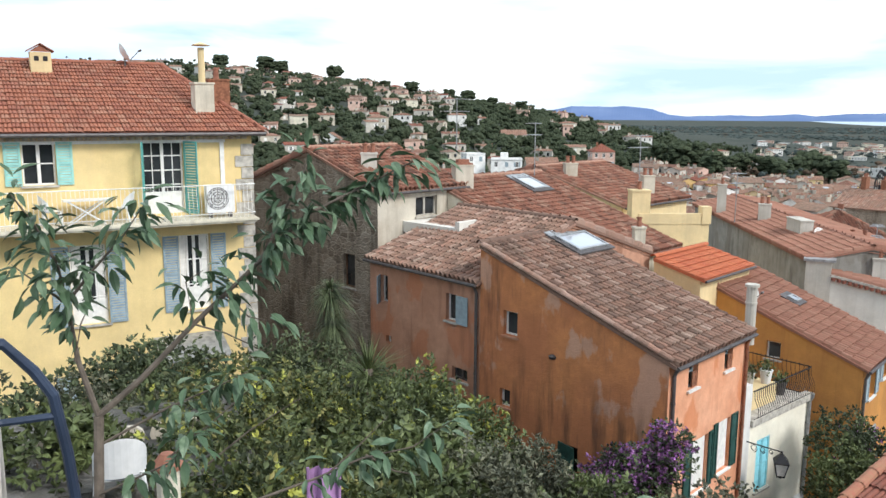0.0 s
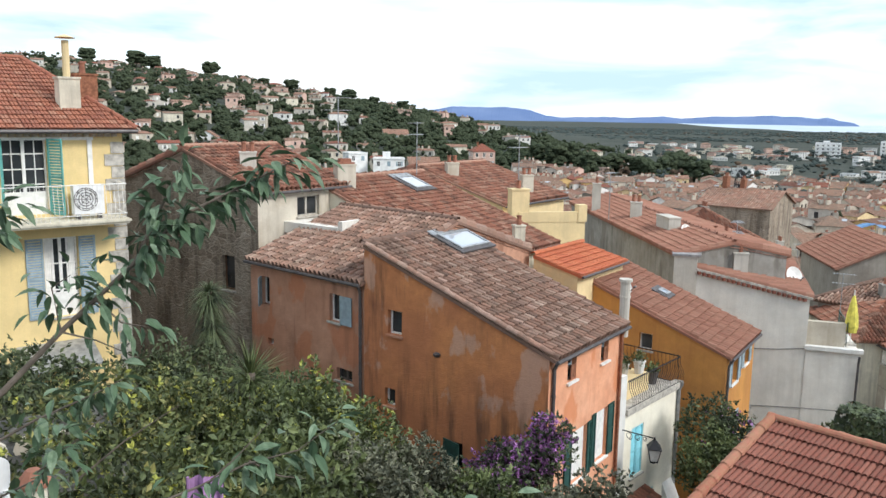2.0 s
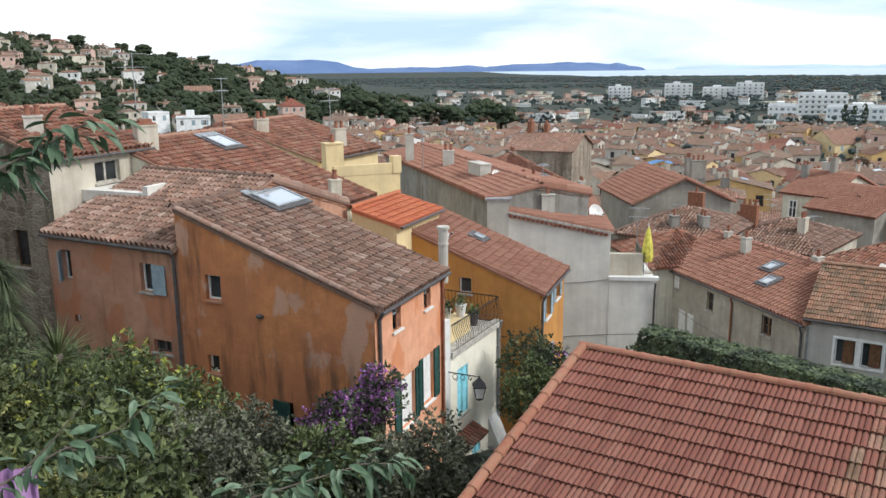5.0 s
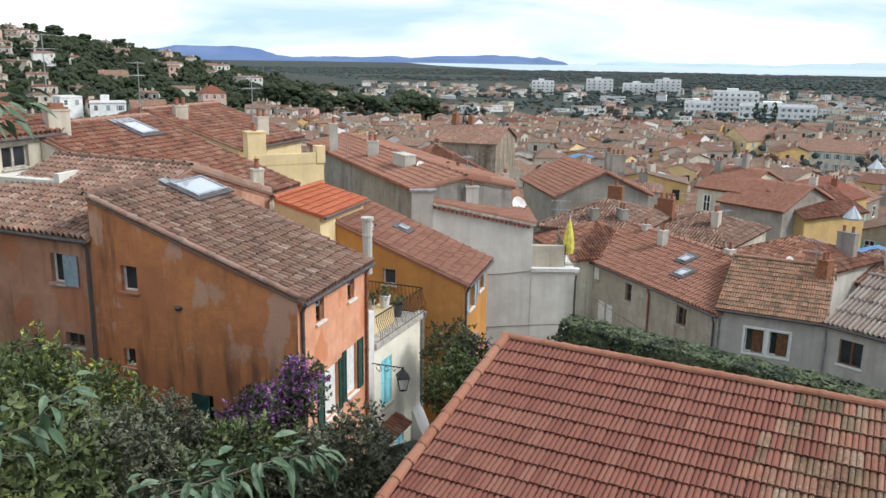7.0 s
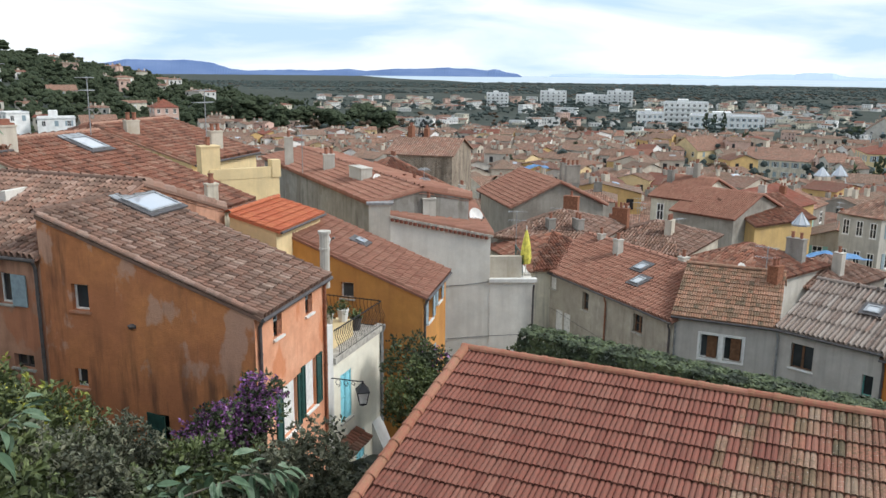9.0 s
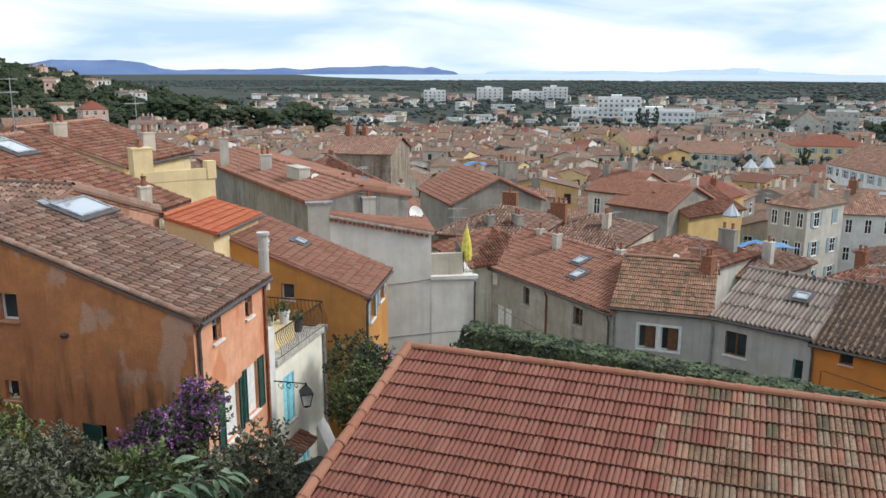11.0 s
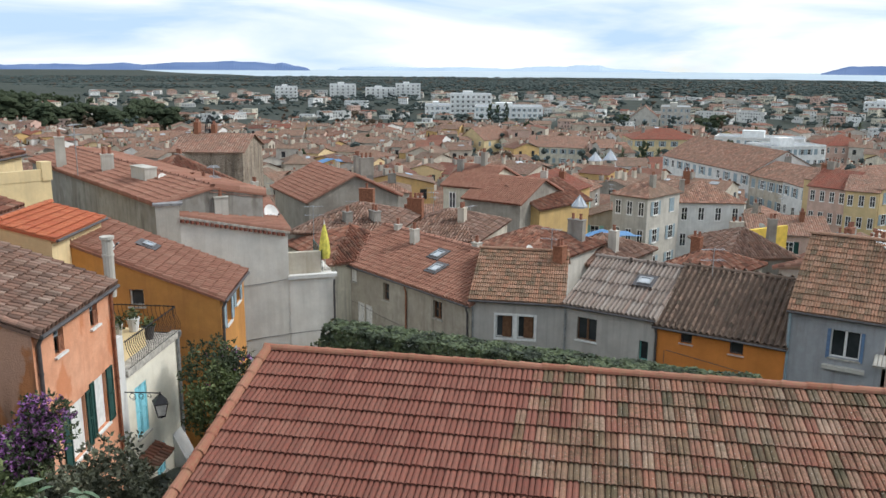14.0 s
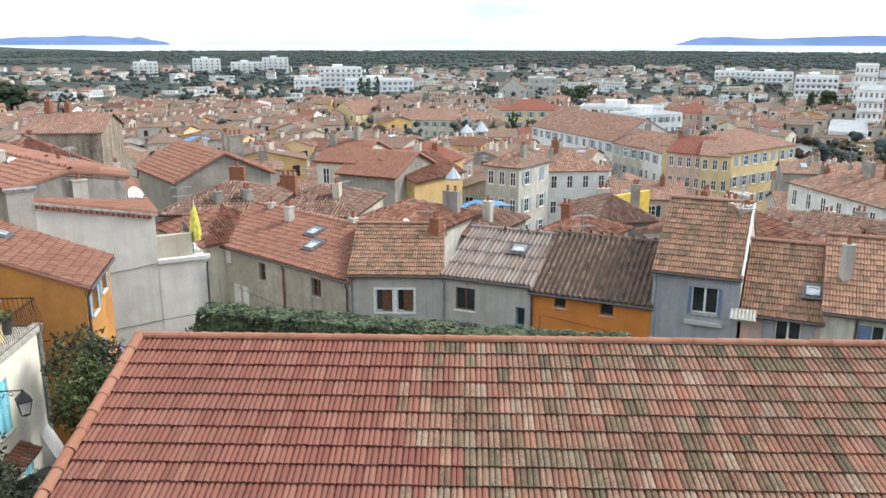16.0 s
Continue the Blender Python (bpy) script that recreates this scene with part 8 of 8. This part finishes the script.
for k in range(26000):
    az, d = radians(rg.uniform(-46, 24)), rg.uniform(4.0, 21.5)
    x, y = math.sin(az) * d, math.cos(az) * d
    q = V(x, y, ground_z(x, y) + rg.uniform(0.0, 0.5) * (0.4 + abs(noise.noise(V(x, y, 0) * 0.7))))
    o = V(rg.uniform(-0.7, 0.7), rg.uniform(-0.7, 0.7), 1).normalized()
    s = o.cross(V(rg.uniform(-1, 1), rg.uniform(-1, 1), 0.1)).normalized()
    u2 = s.cross(o)
    L = rg.uniform(0.08, 0.2)
    mb.face([q - u2 * L, q + s * L * 0.4, q + u2 * L, q - s * L * 0.4])
single("ground_cover", mb, M["leaf_dark"], "low dark green plants covering the bank", "plants", kind="stuff")
palm((-10.2, 22.3, 22.0), 4.7, 1.0, "tall yucca with a shaggy dark head", "garden palms", 460, 0.022, M["leaf_dark"], 1.2)
palm((-10.05, 22.1, 22.0), 3.8, 0.95, "shaggy lower head of a yucca", "garden palms", 420, 0.022, M["leaf_dark"], 1.6)
palm((-7.5, 18.6, 22.0), 3.6, 1.2, "spiky green yucca among the shrubs", "garden palms", 190, 0.026, M["leaf"], 0.3)
palm((-6.6, 18.0, 22.0), 3.0, 1.1, "spiky green yucca among the shrubs", "garden palms", 160, 0.026, M["leaf"], 0.3)

# clipped hedge behind the red roof
hd = thing("hedge", "clipped dark green ivy hedge along the street", "hedge", (13.5, 21.5, 20))
mb = MB()
ha, hb = V(8.9, 25.9, 0), V(19.2, 16.2, 0)
hu = (hb - ha).normalized()
hn = V(hu.y, -hu.x, 0)
hl_ = (hb - ha).length
core = MB()
core.box(ha + hn * 0.45 + Zv * 17.5, hu * hl_, -hn * 0.9, Zv * 5.2)
part("core", core, M["leaf_dark"], hd)
for k in range(26000):
    s, f = rg.uniform(0, hl_), rg.random()
    bulge = 0.16 * noise.noise(V(s * 0.8, f * 3, 1)) + 0.08 * noise.noise(V(s * 3, f * 9, 4))
    topz = 23.24 - 0.04 * s + 0.12 * noise.noise(V(s * 0.9, 0, 8))
    if f < 0.55:
        q, o = ha + hu * s + hn * (0.55 + bulge) + Zv * (topz - rg.random() * 2.4), hn
    else:
        q, o = ha + hu * s + hn * rg.uniform(-0.6, 0.6) + Zv * (topz + bulge * 0.6), Zv
    o = (o + V(rg.uniform(-0.7, 0.7), rg.uniform(-0.7, 0.7), rg.uniform(-0.3, 0.8))).normalized()
    c = o.cross(V(rg.uniform(-1, 1), rg.uniform(-1, 1), rg.uniform(-1, 1))).normalized()
    u2 = c.cross(o)
    L = rg.uniform(0.05, 0.10)
    mb.face([q - u2 * L, q + c * L * 0.6, q + u2 * L, q - c * L * 0.6])
part("foliage", mb, M["leaf_dark"], hd, kind="stuff")
for s, ll in ((3.9, 1.0), (5.1, 0.5)):
    mb = MB()
    q = ha + hu * s + hn * 1.6
    mb.tube([V(q.x, q.y, 18), V(q.x, q.y, 22.6)] if ll == 1.0 else [V(q.x, q.y, 21.8), V(q.x, q.y, 22.2) + hu * 0.35 + Zv * 0.35], 0.04, 6)
    single("fence_post", mb, M["greige"], "plain grey post standing before the hedge", "post", group="fence posts")

# ---- the young tree beside the walk ----
tree = thing("tree", "young broad-leaved tree with drooping green leaves", "tree", (-2.1, 2.42, 26.0))
BOUGHS = [
    [(-2.07, 2.44, 30.87), (-2.11, 2.40, 31.09), (-2.10, 2.35, 31.32), (-2.08, 2.30, 31.47), (-2.09, 2.22, 31.62), (-2.10, 2.14, 31.73)],
    [(-2.10, 2.35, 31.32), (-2.00, 2.37, 31.44), (-1.89, 2.40, 31.56), (-1.79, 2.41, 31.69)],
    [(-2.10, 2.35, 31.32), (-2.14, 2.25, 31.42), (-2.15, 2.17, 31.49)],
    [(-2.07, 2.44, 30.87), (-1.92, 2.50, 31.01), (-1.73, 2.57, 31.22), (-1.49, 2.66, 31.46), (-1.32, 2.69, 31.63), (-1.17, 2.74, 31.71), (-0.94, 2.80, 31.83)],
    [(-1.49, 2.66, 31.46), (-1.40, 2.66, 31.63), (-1.30, 2.65, 31.80), (-1.29, 2.65, 31.84)],
    [(-1.73, 2.57, 31.22), (-1.72, 2.52, 31.39), (-1.64, 2.51, 31.44)], [(-1.62, 2.62, 31.33), (-1.51, 2.59, 31.26), (-1.42, 2.59, 31.25)],
    [(-2.08, 2.44, 30.75), (-1.81, 2.51, 30.91), (-1.60, 2.53, 31.01), (-1.49, 2.55, 31.07)],
    [(-2.10, 2.42, 30.55), (-1.76, 2.43, 30.73), (-1.65, 2.38, 30.83), (-1.60, 2.36, 30.95)],
    [(-1.52, 2.47, 30.45), (-0.80, 2.61, 30.46), (-0.08, 2.75, 30.59), (0.05, 2.80, 30.56)],
    [(-1.52, 2.47, 30.57), (-1.24, 2.57, 30.68), (-1.07, 2.59, 30.77), (-0.89, 2.63, 30.82), (-0.75, 2.65, 30.93)],
]
mb = MB()
mb.tube([(-2.14, 2.40, 26.0), (-2.12, 2.41, 29.2), (-2.10, 2.42, 30.2), (-2.07, 2.44, 30.87)], [0.034, 0.026, 0.021, 0.018], 9)
part("trunk", mb, M["bark"], tree)
rg = random.Random(5)


def leaf_mesh(k):
    """A pointed leaf, folded along its rib and curling down."""
    mb = MB()
    prof = [(0.0, 0.004), (0.18, 0.12), (0.42, 0.18), (0.68, 0.14), (0.88, 0.055), (1.0, 0.0)]
    pts = []
    for t, w in prof:
        z = -0.16 * t * t * (1 + 0.5 * k)
        pts.append((V(-w, t, z + w * 0.45), V(0, t, z), V(w, t, z + w * 0.45)))
    for a, b in zip(pts, pts[1:]):
        mb.face([a[0], a[1], b[1], b[0]])
        mb.face([a[1], a[2], b[2], b[1]])
    me = mb.mesh("leaf", M["leaf_near"], True)
    return me


_l = Mat("tree_leaf", 0.5, spec=0.4)
_r = _l.n("ShaderNodeObjectInfo").outputs["Random"]
_c = _l.ramp(_r, [(0.0, (0.06, 0.105, 0.055, 1)), (0.6, (0.12, 0.18, 0.105, 1)), (1.0, (0.21, 0.27, 0.18, 1))])
M["leaf_near"] = _l.color(_l.mix(_l.noise(_l.world(), 30, 3), _c, (0.06, 0.11, 0.055, 1)))
LEAVES = [leaf_mesh(k) for k in range(3)]


def put_leaf(q, d, size):
    d = d.normalized()
    s = d.cross(V(rg.uniform(-0.6, 0.6), rg.uniform(-0.6, 0.6), 1)).normalized()
    n_ = s.cross(d)
    m = Matrix((s * size, d * size, n_ * size)).transposed().to_4x4()
    m.translation = q
    ob = new("leaf", LEAVES[rg.randrange(3)])
    ob.parent = tree
    ob.matrix_parent_inverse = tree.matrix_basis.inverted()
    ob.matrix_basis = m


for k, bough in enumerate(BOUGHS):
    pts = [Vector(p) for p in bough]
    r0_ = (0.012, 0.007, 0.006, 0.013, 0.008, 0.005, 0.005, 0.006, 0.005, 0.006, 0.006)[k]
    mb = MB()
    mb.tube(pts, [r0_ * (1 - 0.8 * i / (len(pts) - 1)) for i in range(len(pts))], 7)
    part("branch", mb, M["bark"], tree)
    start = (0.35, 0.2, 0.2, 0.38, 0.1, 0.2, 0.2, 0.45, 0.3, 0.55, 0.25)[k]
    tot = sum((b - a).length for a, b in zip(pts, pts[1:]))
    nn = int(tot * (155 if k in (0, 1, 3, 4) else 88))
    for i in range(nn):
        f = start + (1 - start) * (i + rg.random()) / nn
        s = f * tot
        for a, b in zip(pts, pts[1:]):
            l = (b - a).length
            if s <= l or b is pts[-1]:
                q = a.lerp(b, min(1, s / l))
                ax = (b - a).normalized()
                break
            s -= l
        side = V(rg.gauss(0, 1), rg.gauss(0, 1), rg.gauss(0.1, 0.8))
        twig = q + side.normalized() * rg.uniform(0.0, 0.10) + ax * rg.uniform(0, 0.05)
        put_leaf(twig, ax * 0.5 + side.normalized() * 0.8 + V(0, 0, -0.75), rg.uniform(0.052, 0.10))

# ---- railing, old wall and terrace clutter at the walk's edge ----
mb = MB()
mb.tube([(-2.1, 0.55, 31.62), (-1.75, 1.05, 31.58), (-1.43, 1.40, 31.49), (-1.39, 1.44, 31.42), (-1.36, 1.46, 31.36), (-1.345, 1.475, 31.22), (-1.335, 1.485, 31.05), (-1.33, 1.49, 30.25)], 0.013, 10)
mb.tube([(-2.1, 0.6, 31.33), (-1.44, 1.39, 31.31), (-1.355, 1.465, 31.31)], 0.009, 8)
mb.tube([(-1.80, 0.98, 30.25), (-1.80, 0.98, 31.57)], 0.014, 8)
single("handrail", mb, M["rail_blue"], "dark blue painted steel handrail with bent end", "railing")
wl = thing("rubble_wall", "low old rubble stone wall at the walk's edge", "wall", (-1.9, 1.9, 27))
rg = random.Random(9)
mb = MB()
mb.box(V(-3.3, 0.9, 26.5), V(1.15, 1.15, 0), V(-0.5, 0.5, 0), Zv * 4.28)
part("core", mb, M["stone"], wl)
for i in range(7):
    for j in range(7):
        mb = MB()
        c = V(-3.3, 0.9, 0) + V(1.15, 1.15, 0) * ((i + 0.5 + 0.3 * (j % 2)) / 7.2) + Zv * (30.70 - j * 0.17) + V(0.03, -0.03, 0)
        r = [rg.uniform(0.8, 1.2) for _ in range(12)]
        mb.lathe(c - Zv * 0.08, [(0.05 * r[0], 0), (0.125 * r[1], 0.03), (0.13 * r[2], 0.1), (0.07 * r[3], 0.15), (0.0, 0.155)], 7)
        part("stone", mb, M["stone"], wl)
# terrace with a chair, edging tiles, a capped pier
mb = MB()
mb.box(V(-8.2, 6.2, 24.0), V(3.2, 2.6, 0), V(-1.8, 2.2, 0), Zv * 3.55)
single("terrace", mb, M["flags"], "small paved stone terrace in the garden", "terrace", kind="structure")
plastic_chair((-6.0, 7.35, 27.56), 3.9, label="white round plastic tub chair on the terrace")
for i in range(7):
    mb = MB()
    a = V(-8.0, 8.2, 27.55) + V(0.31, 0.25, 0) * i
    mb.tube([a + V(-0.02, 0.03, 0.06), a + V(0.02, -0.03, 0.06)], 0.17, 10)
    single("edging_tile", mb, M["old_stone"], "scalloped pale stone edging of a flower bed", "edging", group="edging tiles")
pr = thing("garden_pier", "squat rendered pier with a terracotta cap", "pier", (-3.54, 4.85, 24))
mb = MB()
mb.tube([(-3.54, 4.85, 24.0), (-3.54, 4.85, 29.42)], [0.16, 0.085], 10)
part("shaft", mb, M["cream"], pr)
mb = MB()
mb.lathe((-3.54, 4.85, 29.42), [(0.115, 0), (0.12, 0.03), (0.07, 0.09), (0.045, 0.115), (0.0, 0.12)], 10)
part("cap", mb, M["terracotta"], pr)
mb = MB()
mb.box(V(-3.35, 5.0, 24.5), V(1.1, 0.5, 0), V(-0.2, 0.4, 0), Zv * 3.7)
single("garden_wall", mb, M["old_stone"], "low weathered garden wall beside the pier", "wall")
mb = MB()
for i in range(8):
    a0, a1 = i / 8, (i + 1) / 8
    f_ = lambda t: V(-3.12 + 0.26 * t, 6.25 + 0.1 * t + 0.04 * math.sin(t * 9), 0)
    top = lambda t: V(0, 0.05, 28.86 - 0.09 * abs(t - 0.4))
    mb.face([f_(a0) + Zv * 28.5, f_(a1) + Zv * 28.5, f_(a1) + top(a1), f_(a0) + top(a0)])
    mb.face([f_(a0) + top(a0) + V(0, 0.02, 0), f_(a1) + top(a1) + V(0, 0.02, 0), f_(a1) + V(0, 0.04, 28.5), f_(a0) + V(0, 0.04, 28.5)])
M["lilac"] = plain("lilac_cloth", (0.34, 0.19, 0.37), 0.85)
mb.tube([(-3.12, 6.28, 24.5), (-3.12, 6.28, 28.86)], 0.014, 6)
mb.tube([(-2.86, 6.38, 24.5), (-2.86, 6.38, 28.83)], 0.014, 6)
single("cloth", mb, M["lilac"], "lilac cloth hung over two stakes", "cloth")

# ---- landmarks and oddments among the roofs ----
def glass_lantern(p, r, h):
    t = thing("roof_lantern", "pointed silver glass lantern on a roof", "skylight", p, "roof lanterns")
    p = Vector(p)
    mb = MB()
    mb.lathe(p, [(r, 0), (r, 0.12), (r * 0.95, 0.14)], 8)
    part("kerb", mb, M["zinc"], t)
    for i in range(8):
        a0, a1 = 2 * math.pi * i / 8, 2 * math.pi * (i + 1) / 8
        mb = MB()
        mb.face([p + V(math.cos(a0) * r * 0.93, math.sin(a0) * r * 0.93, 0.14), p + V(math.cos(a1) * r * 0.93, math.sin(a1) * r * 0.93, 0.14), p + Zv * h])
        part("pane", mb, M["skylight"], t)
        mb = MB()
        mb.tube([p + V(math.cos(a0) * r * 0.94, math.sin(a0) * r * 0.94, 0.14), p + Zv * h], 0.03, 4)
        part("rib", mb, M["zinc"], t)


glass_lantern((39.6, 52.8, 20.9), 0.68, 1.0)
glass_lantern((91.7, 118.2, 15.4), 1.35, 1.6)
glass_lantern((95.0, 118.1, 15.4), 1.35, 1.9)

# iron bell cage on a roof
cg = thing("bell_cage", "dark wrought-iron bell cage on a tower roof", "bell cage", (24.0, 117.6, 20))
mb = MB()
mb.cbox((24.0, 117.6, 14), 2.2, 2.2, 7.6, 0.3)
part("tower", mb, M["dark_stone"], cg)
mb = MB()
for i in range(8):
    a = math.pi * i / 4
    q = V(24.0, 117.6, 21.6)
    d = V(math.cos(a), math.sin(a), 0)
    mb = MB()
    mb.tube([q + d * 0.8, q + d * 0.7 + Zv * 1.8, q + d * 0.5 + Zv * 2.8, q + Zv * 3.4], 0.05, 4)
    part("rib", mb, M["iron"], cg)
for zz, r in ((0.1, 0.8), (1.3, 0.74), (2.3, 0.6)):
    mb = MB()
    mb.tube([V(24.0, 117.6, 21.6 + zz) + V(math.cos(t), math.sin(t), 0) * r for t in [i * math.pi / 8 for i in range(17)]], 0.05, 4)
    part("hoop", mb, M["iron"], cg)
mb = MB()
mb.lathe((24.0, 117.6, 22.2), [(0.4, 0), (0.33, 0.2), (0.22, 0.6), (0.0, 0.7)], 10)
part("bell", mb, M["iron"], cg)
# yellow boundary wall among the roofs
mb = MB()
yb = Wall((53.6, 51.8, 0), (0.99, 0.02))
mb.box(yb.at(0, 10, 0), yb.u * 9.5, -yb.n * 0.4, Zv * 7.6)
mb.f = [tuple(reversed(q)) for q in mb.f]
single("yellow_wall", mb, plain("golden_yellow_paint", (0.72, 0.50, 0.09), 0.8, var=0.2, scale=1.5), "bright yellow painted yard wall among roofs", "wall")


def tarpaulin(p, w, l, label):
    mb = MB()
    p = Vector(p)
    k = 8

    def sp(i, j):
        x, y = w * (i / k - 0.5), l * (j / k - 0.5)
        return p + V(x, y, 0.16 * noise.noise(V(x * 1.3, y * 1.3, 2)) + 0.25 * (1 - abs(i / k - 0.5) * 2))
    for i in range(k):
        for j in range(k):
            mb.face([sp(i, j), sp(i + 1, j), sp(i + 1, j + 1), sp(i, j + 1)])
            mb.face([q - Zv * 0.02 for q in (sp(i, j + 1), sp(i + 1, j + 1), sp(i + 1, j), sp(i, j))])
    single("tarpaulin", mb, M["tarp"], label, "tarpaulin", group="tarpaulins")


tarpaulin((39.2, 48.0, 19.5), 4.0, 2.6, "crumpled blue tarpaulin laid over a roof")
tarpaulin((22.0, 62.2, 24.4), 2.0, 1.4, "small bright blue tarpaulin on a roof")
# tall masts rising from the near roofs
for x, y, z, h in ((14.6, 44.5, 21.5, 2.6), (23.5, 33.5, 21.8, 2.2), (27.5, 26.5, 22.0, 2.0), (30.5, 20.2, 23.5, 2.2), (2.5, 45.2, 26.4, 2.6), (8.2, 40.0, 25.0, 2.2), (-9.3, 33.2, 30.2, 2.4), (-6.5, 36.0, 29.0, 2.6), (20.0, 52.0, 20.5, 2.4), (28.0, 50.0, 19.5, 2.8)):
    aerial((x, y, z), h, x * 1.7)
dish((10.3, 37.6, 24.4), 2.7, 0.42)
dish((24.2, 36.4, 21.4), 2.7, 0.4)

# bare twigs of the young tree
rg = random.Random(31)
for a, b in (((-1.78, 2.46, 30.74), (-1.42, 2.52, 31.06)), ((-1.66, 2.5, 30.7), (-1.30, 2.55, 30.98)), ((-1.2, 2.58, 30.7), (-0.98, 2.62, 30.93)), ((-1.73, 2.57, 31.22), (-1.45, 2.58, 31.14)), ((-2.1, 2.37, 31.1), (-2.02, 2.4, 31.35)), ((-1.06, 2.6, 30.78), (-0.86, 2.62, 30.72))):
    mb = MB()
    a, b = Vector(a), Vector(b)
    mid = a.lerp(b, 0.5) + V(rg.uniform(-0.02, 0.02), 0, rg.uniform(-0.03, 0.03))
    mb.tube([a, mid, b], [0.004, 0.003, 0.0012], 5)
    part("twig", mb, M["bark"], tree)
